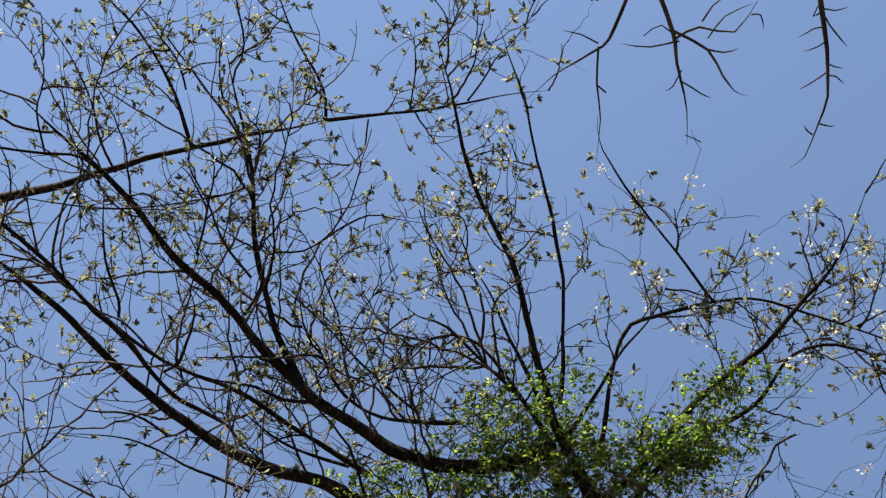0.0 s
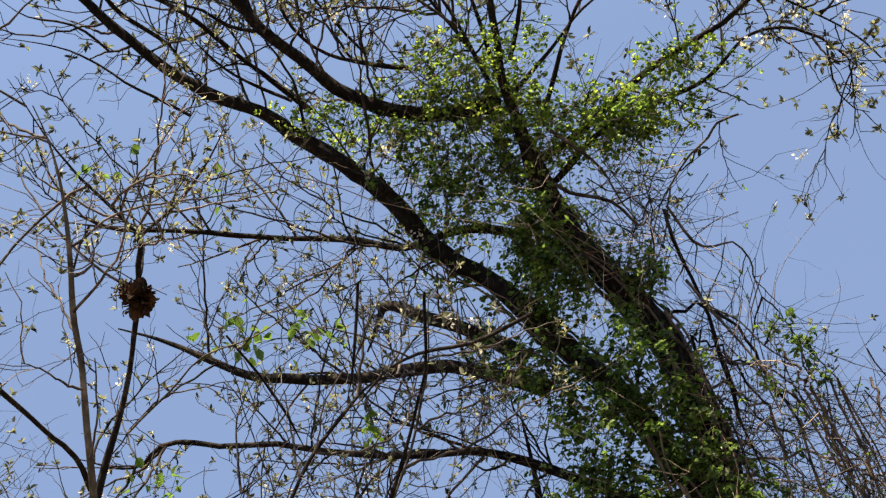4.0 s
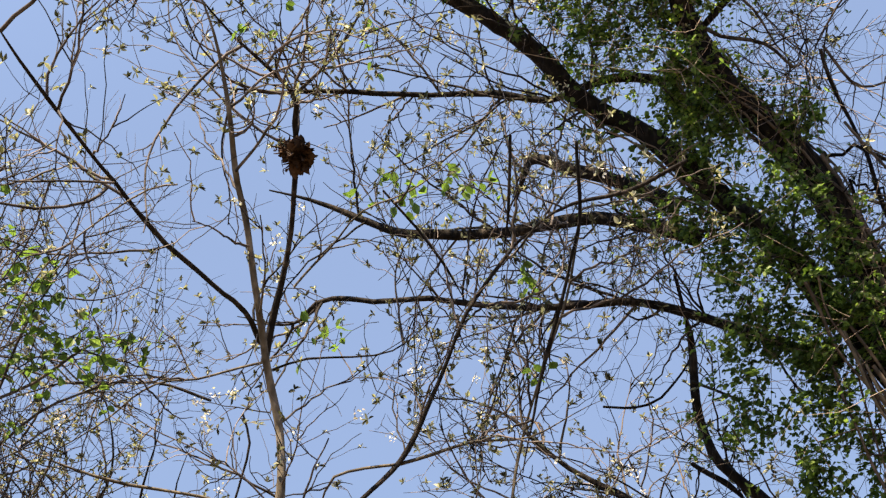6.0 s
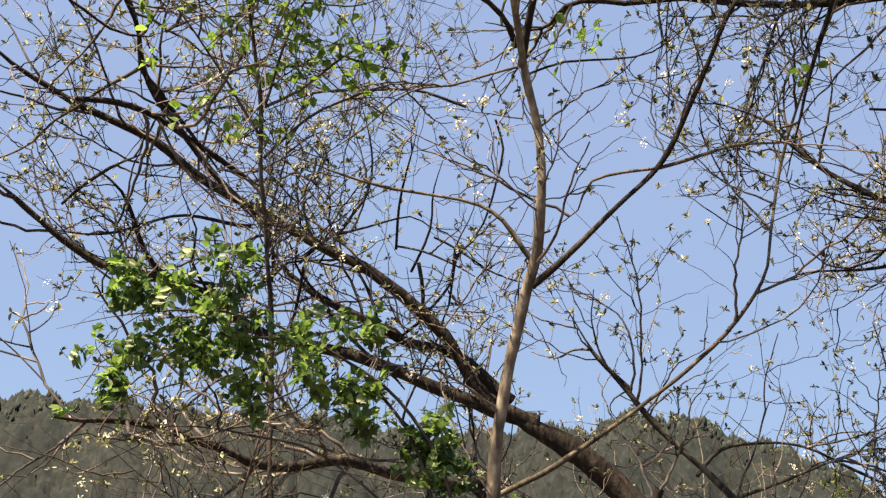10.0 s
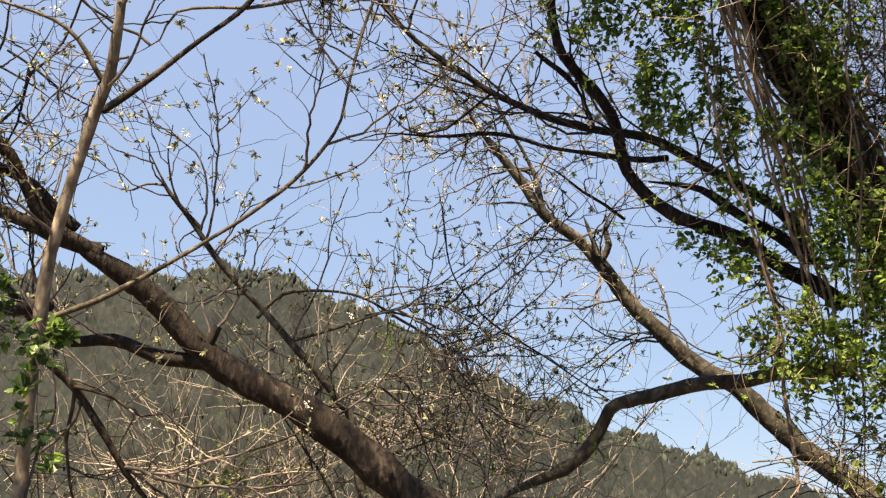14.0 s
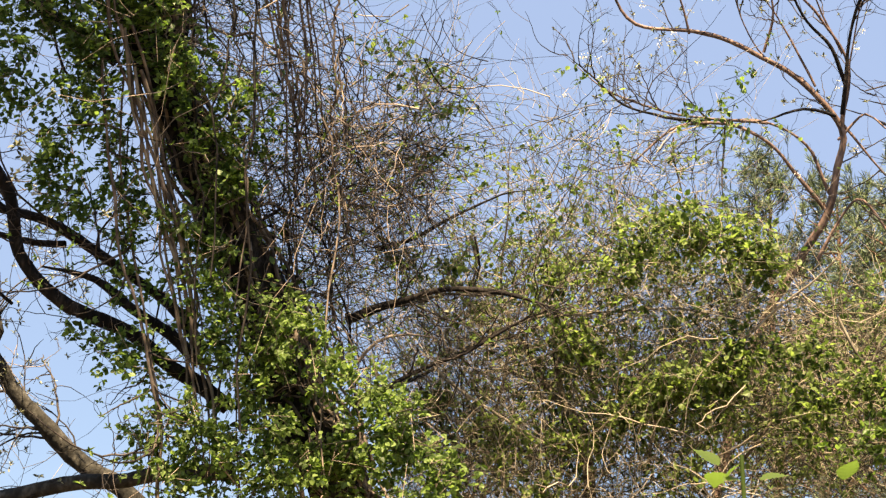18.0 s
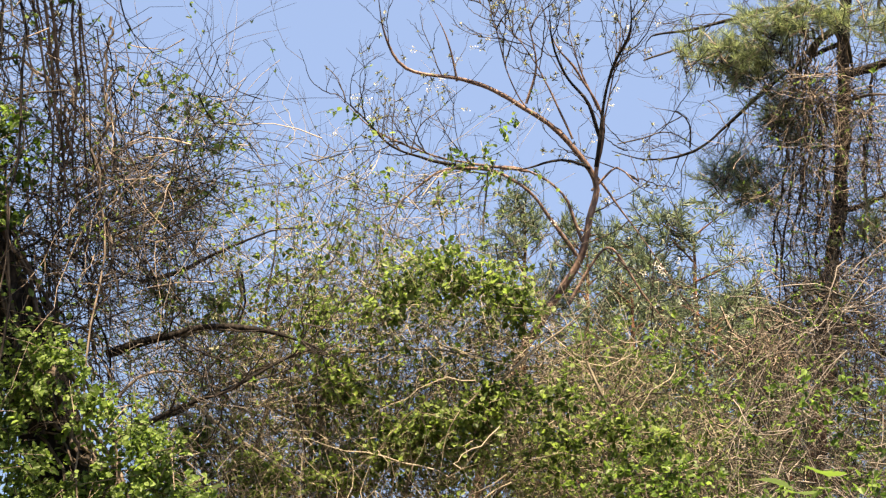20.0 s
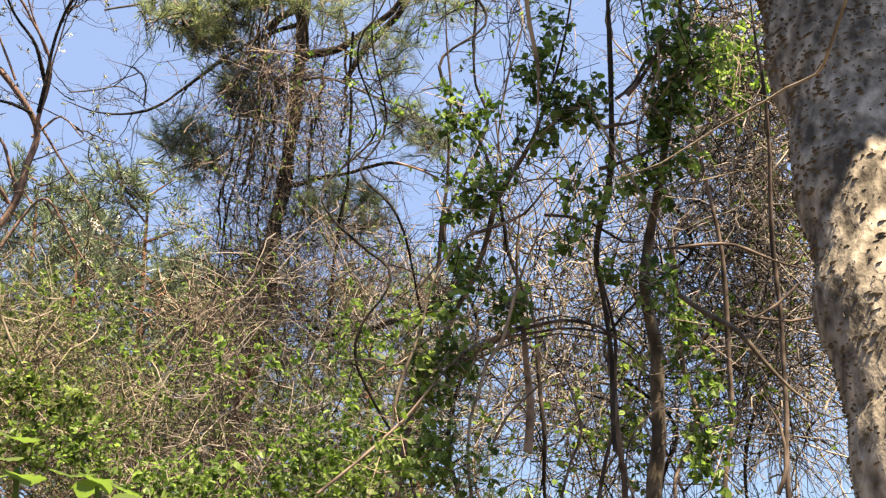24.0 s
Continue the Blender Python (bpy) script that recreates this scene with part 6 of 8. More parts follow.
lines.append(limb(mound, "limb", [(4.35, 7.09, 3.04, 0.017), (4.61, 6.95, 3.18, 0.015), (4.86, 6.78, 3.36, 0.013), (5.11, 6.60, 3.54, 0.011), (5.37, 6.41, 3.64, 0.009), (5.63, 6.20, 3.75, 0.008)], BARK_PALE))
lines.append(limb(mound, "limb", [(5.32, 6.60, 2.70, 0.014), (5.10, 6.76, 2.98, 0.010), (4.90, 6.92, 3.09, 0.008), (4.70, 7.08, 3.19, 0.006)], BARK_PALE))
lines.append(limb(mound, "limb", [(4.96, 6.84, 4.21, 0.012), (5.04, 6.86, 3.99, 0.009), (5.00, 6.96, 3.80, 0.008), (4.76, 7.13, 3.78, 0.006)], BARK_PALE))
lines.append(limb(mound, "limb", [(6.53, 5.86, 2.74, 0.012), (6.69, 5.59, 3.12, 0.010), (6.94, 5.22, 3.31, 0.009), (7.09, 4.88, 3.64, 0.008)], BARK_PALE))
lines.append(limb(mound, "limb", [(5.20, 7.12, 2.29, 0.010), (5.34, 6.88, 3.42, 0.009), (5.24, 6.86, 3.95, 0.008), (5.21, 6.75, 4.46, 0.007), (5.17, 6.68, 4.85, 0.006)], BARK_PALE))
lines.append(limb(mound, "limb", [(4.22, 6.92, 3.57, 0.0113), (4.41, 6.79, 3.61, 0.011), (4.60, 6.65, 3.69, 0.0107), (4.83, 6.48, 3.68, 0.0104), (4.99, 6.36, 3.70, 0.01), (5.12, 6.27, 3.63, 0.0097), (5.19, 6.23, 3.57, 0.0094)], BARK_PALE))
lines.append(limb(mound, "limb", [(5.19, 6.23, 3.57, 0.0075), (5.53, 5.92, 3.60, 0.0069), (5.93, 5.53, 3.59, 0.0063), (6.19, 5.26, 3.54, 0.0057)], TWIG_PALE))
lines.append(limb(mound, "limb", [(5.81, 5.46, 3.27, 0.0092), (5.96, 5.26, 3.40, 0.0083), (6.07, 5.06, 3.60, 0.0074), (6.19, 4.83, 3.78, 0.0064), (6.29, 4.59, 4.00, 0.0055)], TWIG_PALE))
lines.append(limb(mound, "limb", [(4.51, 6.60, 3.19, 0.0092), (4.70, 6.46, 3.01, 0.0098), (4.95, 6.27, 2.83, 0.0103), (5.20, 6.05, 2.66, 0.0109)], TWIG_PALE))
lines.append(limb(mound, "limb", [(6.42, 4.97, 3.54, 0.0094), (6.57, 4.89, 3.24, 0.0082), (6.59, 4.81, 3.35, 0.0069), (6.64, 4.64, 3.62, 0.0057)], TWIG_PALE))
lines.append(limb(mound, "limb", [(4.71, 6.67, 2.72, 0.0074), (4.56, 6.79, 2.65, 0.0074), (4.35, 6.94, 2.56, 0.0074)], TWIG_PALE))
lines.append(limb(mound, "limb", [(5.35, 6.24, 3.55, 0.0133), (5.34, 6.33, 3.26, 0.0178), (5.42, 6.33, 2.97, 0.0222), (5.53, 6.30, 2.65, 0.0267)], BARK_PALE))
lines.append(limb(mound, "limb", [(5.69, 5.88, 2.59, 0.0093), (5.70, 5.80, 2.95, 0.0081), (5.82, 5.63, 3.16, 0.0068), (6.05, 5.33, 3.34, 0.0056)], TWIG_PALE))
lines.append(limb(mound, "limb", [(4.25, 6.90, 3.98, 0.0153), (4.48, 6.78, 4.08, 0.0134), (4.70, 6.62, 4.26, 0.0116), (4.93, 6.46, 4.42, 0.0097), (5.15, 6.33, 4.47, 0.0078)], BARK))
lines.append(limb(mound, "limb", [(4.70, 6.45, 4.05, 0.0075), (4.77, 6.46, 3.86, 0.0069), (4.76, 6.52, 3.72, 0.0063), (4.73, 6.56, 3.66, 0.0057)], BARK))
fol = Foliage(0.044, LEAF_OLIVE, TWIG_PALE, 8, 0.0036, (0.3, 1.2), 0.08, 0.26, 0.16, thicken=1.0)
fol.tangle((5.70, 7.24, 3.19), 1.52, 1.39, 373)
fol.tangle((6.77, 6.55, 3.68), 1.48, 1.13, 414)
fol.tangle((7.70, 5.65, 3.00), 1.22, 0.87, 318)
fol.tangle((6.07, 6.62, 2.69), 2.12, 0.82, 290)
fol.tangle((4.40, 6.78, 4.06), 0.61, 0.84, 64)
fol.tangle((6.24, 6.91, 4.81), 1.16, 0.58, 173)
fol.tangle((8.92, 5.38, 3.18), 0.86, 0.76, 60)
fol.clump((6.37, 6.17, 4.23), 0.78, 0.35, 222)
fol.clump((6.15, 6.27, 3.29), 1.07, 0.50, 243)
fol.clump((5.54, 6.79, 3.84), 0.72, 0.52, 190)
fol.clump((6.93, 5.63, 3.07), 0.81, 0.46, 135)
fol.clump((5.49, 6.95, 2.86), 0.89, 0.45, 162)
fol.clump((6.31, 5.79, 5.10), 0.46, 0.20, 14)
fol.clump((4.30, 6.53, 5.06), 0.51, 0.59, 6)
fol.clump((5.92, 6.58, 5.19), 0.86, 0.66, 17)
fol.clump((5.83, 7.00, 4.45), 1.04, 0.66, 140)
fol.clump((7.57, 5.09, 3.09), 0.51, 0.41, 54)
fol.clump((7.52, 5.28, 3.79), 0.56, 0.48, 35)
fol.clump((5.00, 7.01, 3.61), 0.48, 0.45, 35)
fol.clump((5.58, 5.41, 4.06), 0.26, 0.11, 70)
fol.clump((5.80, 5.21, 3.97), 0.26, 0.09, 70)
fol.clump((5.94, 5.10, 3.85), 0.18, 0.08, 47)
fol.clump((5.37, 5.66, 3.97), 0.18, 0.08, 35)
fol.clump((5.04, 6.03, 3.76), 0.15, 0.10, 35)
fol.clump((5.27, 5.97, 3.31), 0.18, 0.09, 47)
fol.clump((5.76, 5.56, 3.11), 0.26, 0.08, 58)
fol.clump((5.59, 5.75, 3.05), 0.22, 0.08, 47)
fol.clump((5.89, 5.39, 3.21), 0.18, 0.08, 40)
fol.clump((6.17, 5.05, 3.28), 0.17, 0.08, 35)
fol.clump((4.54, 6.62, 2.99), 0.15, 0.08, 35)
fol.clump((4.40, 6.76, 2.73), 0.15, 0.10, 29)
fol.clump((4.86, 6.43, 2.80), 0.17, 0.09, 35)
fol.clump((5.50, 5.86, 2.95), 0.22, 0.08, 47)
fol.clump((6.44, 4.76, 3.10), 0.17, 0.10, 40)
fol.clump((5.95, 5.30, 3.32), 0.15, 0.08, 29)
fol.clump((5.86, 5.51, 2.90), 0.18, 0.08, 35)
fol.clump((5.27, 6.11, 2.75), 0.22, 0.09, 47)
fol.clump((6.26, 5.04, 2.96), 0.22, 0.10, 47)
fol.clump((6.62, 4.53, 3.02), 0.18, 0.10, 40)
fol.clump((5.30, 5.79, 3.77), 0.22, 0.07, 29)
fol.clump((4.51, 6.42, 3.79), 0.07, 0.07, 14)
fol.clump((4.28, 6.57, 3.81), 0.09, 0.07, 14)
fol.clump((5.61, 5.62, 3.03), 0.22, 0.10, 45)
fol.clump((5.82, 5.36, 3.16), 0.18, 0.10, 36)
fol.clump((5.15, 5.95, 3.37), 0.14, 0.13, 27)
fol.clump((5.72, 5.61, 2.56), 0.18, 0.10, 32)
fol.clump((4.88, 6.33, 2.68), 0.14, 0.13, 27)
fol.clump((5.11, 6.19, 2.45), 0.14, 0.10, 27)
fol.finish(mound)
fol = Foliage(0.04, LEAF_OLIVE, TWIG_PALE, 8, 0.003, (0.3, 1.1), 0.05, 0.2, 0.05)
fol.tangle((5.49, 6.26, 2.42), 0.82, 0.22, 150)
fol.tangle((4.65, 6.43, 2.35), 0.32, 0.21, 70)
fol.tangle((5.91, 5.59, 2.38), 0.58, 0.22, 90)
fol.tangle((5.22, 6.66, 3.37), 0.90, 0.59, 180)
fol.tangle((6.30, 5.87, 3.62), 1.04, 0.60, 228)
fol.tangle((4.65, 6.62, 2.68), 0.33, 0.44, 96)
fol.tangle((7.11, 5.25, 3.54), 0.74, 0.45, 108)
fol.tangle((4.41, 6.86, 4.47), 0.31, 0.43, 72)
fol.finish(mound)
fol = Foliage(0.035, LEAF_OLIVE, BRUSH, 8, 0.0036, (0.3, 1.1), 0.05, 0.2, 0.2)
fol.canes((5.11, 6.83, 2.6), 0.25, 2.57, 16)
fol.canes((5.31, 6.64, 2.6), 0.25, 2.63, 18)
fol.canes((5.58, 6.45, 2.6), 0.29, 2.58, 18)
fol.canes((5.88, 6.23, 2.6), 0.25, 2.48, 14)
fol.canes((4.93, 6.97, 2.6), 0.21, 2.55, 12)
fol.finish(mound)

thicket = thing("thicket", (0.5, 10.0, 0.0), "thicket of pale dry upright twigs", "brush")
fol = Foliage(0.032, LEAF_OLIVE, BRUSH, 8, 0.006, (0.5, 1.4), 0.2, 0.16, 0.12)
fol.canes((-0.26, 9.62, 0.2), 0.48, 2.80, 19)
fol.canes((0.35, 9.81, 0.2), 0.53, 2.83, 26)
fol.canes((0.99, 9.96, 0.2), 0.54, 2.84, 28)
fol.canes((1.71, 10.09, 0.2), 0.51, 2.70, 25)
fol.canes((2.26, 10.21, 0.2), 0.42, 2.47, 17)
fol.canes((-0.89, 9.25, 0.2), 0.54, 2.20, 17)
fol.canes((-1.49, 8.99, 0.2), 0.57, 1.94, 17)
fol.canes((0.74, 10.53, 0.2), 0.77, 3.21, 13)
fol.tangle((0.99, 9.46, 2.05), 1.11, 0.47, 67)
fol.tangle((1.81, 9.73, 2.20), 0.67, 0.44, 40)
fol.tangle((-0.60, 8.91, 1.70), 0.88, 0.24, 31)
fol.clump((-0.17, 7.52, 1.60), 0.06, 0.08, 12)
fol.clump((0.88, 9.21, 2.69), 0.04, 0.10, 8)
fol.clump((0.12, 8.70, 2.23), 0.08, 0.04, 8)
fol.finish(thicket)
fol = Foliage(0.032, LEAF_OLIVE, TWIG, 8, 0.006, (0.5, 1.4), 0.2, 0.16, 0.12)
fol.canes((-3.48, 7.97, 0.2), 0.62, 2.15, 15)
fol.canes((-2.60, 8.50, 0.2), 0.64, 2.24, 15)
fol.canes((-1.62, 9.33, 0.2), 0.51, 2.28, 12)
fol.canes((-4.10, 7.70, 0.2), 0.59, 1.95, 10)
fol.finish(thicket)

scrub = thing("scrub_bush", (7.90, 3.82, 1.16), "loose scrub of fine dry twigs with young leaves", "brush")
fol = Foliage(0.045, LEAF, BRUSH, 9, 0.0036, (0.5, 1.5), 0.1, 0.24, 0.2)
fol.tangle((8.15, 2.94, 3.21), 0.78, 0.86, 80)
fol.tangle((8.21, 4.01, 3.78), 0.67, 0.92, 60)
fol.tangle((7.85, 4.16, 2.92), 0.88, 0.56, 150)
fol.clump((7.15, 3.00, 2.47), 0.62, 0.24, 144)
fol.clump((6.74, 3.80, 2.45), 0.55, 0.17, 112)
fol.clump((7.14, 3.65, 3.25), 0.54, 0.33, 22)
fol.clump((7.46, 2.94, 3.32), 0.36, 0.44, 50)
fol.clump((6.62, 4.64, 2.73), 0.47, 0.15, 80)
fol.clump((7.13, 2.99, 2.64), 0.76, 0.31, 90)
fol.clump((7.76, 4.57, 3.37), 0.69, 0.33, 18)
fol.clump((7.59, 5.52, 3.85), 0.56, 0.34, 60)
fol.finish(scrub)

backscrub = thing("scrub_bush", (12.02, 7.26, 1.48), "dense leafy scrub standing under the pines", "brush")
fol = Foliage(0.06, LEAF_OLIVE, VINE_DARK, 7, 0.0045, (0.6, 1.8), 0.1, 0.2, 0.12, thicken=1.0)
fol.tangle((11.36, 8.02, 3.62), 2.03, 0.95, 320)
fol.tangle((13.36, 6.54, 3.88), 2.18, 0.89, 180)
fol.tangle((10.92, 5.15, 2.88), 1.74, 0.56, 110)
fol.tangle((13.72, 5.28, 4.82), 1.36, 1.23, 60)
fol.clump((11.46, 7.69, 4.23), 1.65, 0.70, 170)
fol.clump((12.87, 6.35, 3.99), 1.97, 0.59, 90)
fol.clump((10.45, 5.03, 2.71), 1.57, 0.37, 60)
fol.clump((10.35, 6.15, 3.44), 1.42, 0.54, 60)
fol.tangle((7.32, 9.32, 3.75), 1.80, 1.09, 260)
fol.tangle((8.77, 8.02, 3.57), 1.63, 0.87, 260)
fol.tangle((6.10, 9.34, 4.59), 1.04, 0.94, 50)
fol.clump((7.44, 9.47, 3.79), 1.66, 0.89, 190)
fol.clump((8.92, 8.15, 3.60), 1.66, 0.72, 190)
fol.clump((6.27, 9.55, 4.35), 1.06, 0.85, 30)
fol.tangle((11.49, 5.40, 4.63), 0.77, 0.41, 120)
fol.finish(backscrub)

curtain = thing("vine_thicket", (8.0, 2.0, 0.0), "dense thicket of thin bare hanging vines", "brush")
fol = Foliage(0.04, LEAF_YOUNG, TWIG_PALE, 8, 0.005, (0.7, 2.2), -0.5, 0.16)
fol.tangle((8.24, 1.75, 3.43), 0.99, 1.37, 190)
fol.tangle((8.35, 0.51, 3.78), 0.57, 1.60, 260)
fol.clump((6.54, 1.14, 2.72), 0.35, 0.35, 40)
fol.clump((6.57, 0.55, 2.97), 0.27, 0.47, 30)
fol.finish(curtain)

fol = Foliage(0.042, LEAF, BRUSH, 8, 0.006, (0.4, 1.3), -0.15, 0.3, 0.12)
fol.tangle((7.49, 1.66, 3.13), 0.86, 0.83, 45)
fol.tangle((7.54, 0.50, 3.67), 0.45, 1.45, 120)
fol.tangle((7.44, 1.97, 3.83), 0.53, 0.71, 30)
fol.clump((6.99, 1.57, 2.52), 0.64, 0.29, 25)
fol.clump((6.83, 0.37, 3.95), 0.29, 0.83, 30)
fol.tangle((7.00, 0.42, 4.60), 0.30, 0.50, 90)
fol.clump((6.06, 0.40, 4.25), 0.20, 0.35, 50)
fol.finish(curtain)
fol = Foliage(0.035, LEAF_OLIVE, BRUSH, 8, 0.0034, (0.4, 1.4), -0.1, 0.16, 0.04)
fol.tangle((6.41, 0.36, 3.95), 0.27, 0.78, 170)
fol.tangle((6.69, 0.42, 2.98), 0.27, 0.60, 130)
fol.tangle((6.93, 1.53, 2.98), 0.51, 0.64, 110)
fol.tangle((7.09, 0.94, 3.61), 0.39, 0.82, 110)
fol.finish(curtain)

lines = []
bronze = thing("young_tree", (7.67, 7.37, 0.0), "young reddish-barked tree rising from the brush", "tree")
lines.append(limb(bronze, "trunk", [(7.67, 7.37, 1.98, 0.045), (7.78, 6.99, 3.62, 0.0399), (7.91, 6.53, 4.45, 0.0357), (8.00, 6.23, 4.86, 0.0323), (7.96, 6.07, 5.22, 0.0289), (7.90, 5.96, 5.53, 0.0255), (7.61, 6.08, 5.89, 0.0221), (7.20, 6.36, 6.19, 0.0195), (6.94, 6.57, 6.30, 0.0161), (6.57, 6.88, 6.38, 0.0136), (6.35, 6.92, 6.62, 0.011), (6.17, 6.84, 6.94, 0.0085)], BARK_BRONZE))
lines.append(limb(bronze, "limb", [(7.90, 5.96, 5.53, 0.0187), (7.79, 5.80, 5.97, 0.0145), (7.55, 5.84, 6.32, 0.011), (7.33, 5.91, 6.57, 0.0085), (7.15, 5.88, 6.86, 0.0059)], BARK_BRONZE))
lines.append(limb(bronze, "limb", [(8.00, 6.16, 4.99, 0.0145), (7.76, 6.21, 5.40, 0.0119), (7.52, 6.38, 5.61, 0.0093), (7.23, 6.70, 5.63, 0.0076), (6.95, 7.03, 5.55, 0.0059)], BARK_BRONZE))
lines.append(limb(bronze, "limb", [(7.52, 6.38, 5.61, 0.0119), (7.04, 6.85, 5.71, 0.0093), (6.62, 7.17, 5.87, 0.0076), (6.20, 7.35, 6.16, 0.0059)], BARK_BRONZE))
lines.append(limb(bronze, "limb", [(7.87, 5.91, 5.67, 0.0102), (7.74, 5.63, 6.27, 0.0068), (7.59, 5.32, 6.85, 0.0043)], BARK_BRONZE))
lines.append(limb(bronze, "limb", [(7.61, 6.08, 5.89, 0.0085), (7.31, 6.26, 6.15, 0.0068), (6.99, 6.24, 6.65, 0.0051), (6.82, 6.16, 6.98, 0.0043)], BARK_BRONZE))
lines.append(limb(bronze, "limb", [(8.01, 6.37, 4.54, 0.0145), (8.11, 6.01, 4.99, 0.011), (8.37, 5.85, 4.62, 0.0085), (8.61, 5.68, 4.24, 0.0059)], BARK_BRONZE))
lines.append(limb(bronze, "limb", [(7.35, 6.24, 6.11, 0.0119), (7.31, 6.07, 6.41, 0.0085), (7.11, 6.03, 6.74, 0.0059), (6.98, 5.98, 6.98, 0.0043)], BARK_BRONZE))
lines.append(limb(bronze, "limb", [(7.69, 6.02, 5.85, 0.0102), (7.43, 6.05, 6.24, 0.0076), (7.20, 6.10, 6.53, 0.0059), (6.81, 6.27, 6.86, 0.0043)], BARK_BRONZE))
lines.append(limb(bronze, "limb", [(7.74, 5.79, 6.06, 0.0102), (7.52, 5.82, 6.40, 0.0068), (7.32, 5.78, 6.74, 0.0043)], BARK_BRONZE))
lines.append(limb(bronze, "limb", [(6.91, 6.61, 6.29, 0.0102), (6.74, 6.58, 6.56, 0.0068), (6.51, 6.56, 6.88, 0.0043)], BARK_BRONZE))
lines.append(limb(bronze, "limb", [(7.88, 5.95, 5.58, 0.0119), (8.13, 5.83, 5.26, 0.0085), (8.35, 5.71, 4.93, 0.0059), (8.65, 5.53, 4.42, 0.0043)], BARK_BRONZE))
lines.append(limb(bronze, "limb", [(7.92, 6.00, 5.45, 0.0102), (7.99, 5.78, 5.62, 0.0076), (8.14, 5.66, 5.48, 0.0059), (7.95, 5.68, 5.84, 0.0043)], BARK_BRONZE))
lines.append(limb(bronze, "limb", [(7.91, 6.16, 4.90, 0.0162), (7.65, 6.25, 5.18, 0.015), (7.44, 6.32, 5.38, 0.0138), (7.18, 6.46, 5.52, 0.0126), (6.89, 6.70, 5.52, 0.0114), (6.73, 6.87, 5.37, 0.0102), (6.61, 7.00, 5.22, 0.009), (6.44, 7.14, 5.14, 0.0079)], BARK_BRONZE))
lines.append(limb(bronze, "limb", [(7.06, 6.61, 5.56, 0.0142), (6.86, 6.74, 5.57, 0.0127), (6.73, 6.81, 5.58, 0.0112), (6.48, 6.95, 5.66, 0.0098), (6.18, 7.03, 5.87, 0.0084), (5.93, 7.08, 6.03, 0.0069)], BARK))
lines.append(limb(bronze, "limb", [(7.77, 5.91, 5.59, 0.0119), (7.58, 6.06, 5.64, 0.0103), (7.40, 6.28, 5.57, 0.0087), (7.19, 6.48, 5.54, 0.0071)], BARK))
lines.append(limb(bronze, "limb", [(7.81, 5.87, 5.59, 0.0167), (7.68, 5.69, 6.01, 0.0149), (7.60, 5.52, 6.29, 0.013), (7.55, 5.30, 6.56, 0.0112), (7.41, 5.19, 6.83, 0.0094)], BARK))
lines.append(limb(bronze, "limb", [(7.75, 5.79, 5.80, 0.0167), (7.59, 5.77, 6.05, 0.0149), (7.38, 5.83, 6.25, 0.013), (7.19, 5.83, 6.49, 0.0112), (7.04, 5.74, 6.76, 0.0094)], BARK))
lines.append(limb(bronze, "branch", [(6.84, 6.76, 5.42, 0.007), (6.91, 6.81, 5.20, 0.007), (7.00, 6.83, 4.96, 0.007)], VINE_DARK))
lines.append(limb(bronze, "branch", [(7.10, 6.45, 5.48, 0.007), (7.17, 6.53, 5.21, 0.007), (7.24, 6.63, 4.86, 0.007)], VINE_DARK))
twiggery(bronze, lines, 3.6, (0.3, 0.9), 0.07, 0.006, 3, 0.14, 0.032, 70, 0.035, mat=TWIG, tip=0.35)
fol = Foliage(0.05, LEAF, TWIG, 5)
fol.trail([(7.15, 6.13, 5.88, 0.06), (7.10, 6.27, 5.77, 0.07), (6.98, 6.48, 5.64, 0.08), (6.88, 6.64, 5.55, 0.08), (7.04, 6.47, 5.56, 0.07)], 70)
fol.trail([(6.86, 6.77, 5.38, 0.03), (6.96, 6.83, 5.07, 0.04)], 12)
fol.trail([(7.10, 6.46, 5.47, 0.04), (7.18, 6.55, 5.17, 0.05), (7.23, 6.62, 4.90, 0.05)], 24)
fol.finish(bronze)

lines = []
pine = thing("pine_tree", (11.44, 6.26, 0.0), "tall pine with orange bark draped in dead vines", "tree")
lines.append(limb(pine, "trunk", [(11.44, 6.26, 1.23, 0.106), (11.42, 6.00, 3.54, 0.098), (11.36, 5.84, 4.26, 0.093), (11.30, 5.70, 4.76, 0.087), (11.27, 5.65, 4.98, 0.083)], BARK_PINE))
lines.append(limb(pine, "limb", [(11.37, 5.84, 4.20, 0.089), (11.37, 5.74, 4.78, 0.078), (11.24, 5.46, 5.91, 0.070), (11.08, 5.25, 6.75, 0.063), (10.86, 5.03, 7.58, 0.056), (10.72, 4.88, 8.12, 0.049), (10.18, 4.46, 9.35, 0.043)], BARK))
lines.append(limb(pine, "limb", [(10.69, 4.99, 7.18, 0.047), (10.82, 4.50, 7.32, 0.037), (10.86, 4.08, 7.57, 0.030), (10.80, 3.78, 7.87, 0.024), (10.74, 3.38, 8.19, 0.018)], BARK))
lines.append(limb(pine, "limb", [(10.56, 4.92, 7.48, 0.024), (10.31, 5.38, 7.28, 0.019), (10.15, 5.91, 6.82, 0.016), (9.97, 6.21, 6.56, 0.013), (9.68, 6.57, 6.41, 0.011), (9.33, 6.81, 6.49, 0.009)], BARK))
lines.append(limb(pine, "limb", [(11.07, 5.35, 5.96, 0.027), (11.12, 4.77, 6.02, 0.020), (11.13, 4.24, 6.04, 0.015), (11.20, 3.67, 5.89, 0.011)], BARK))
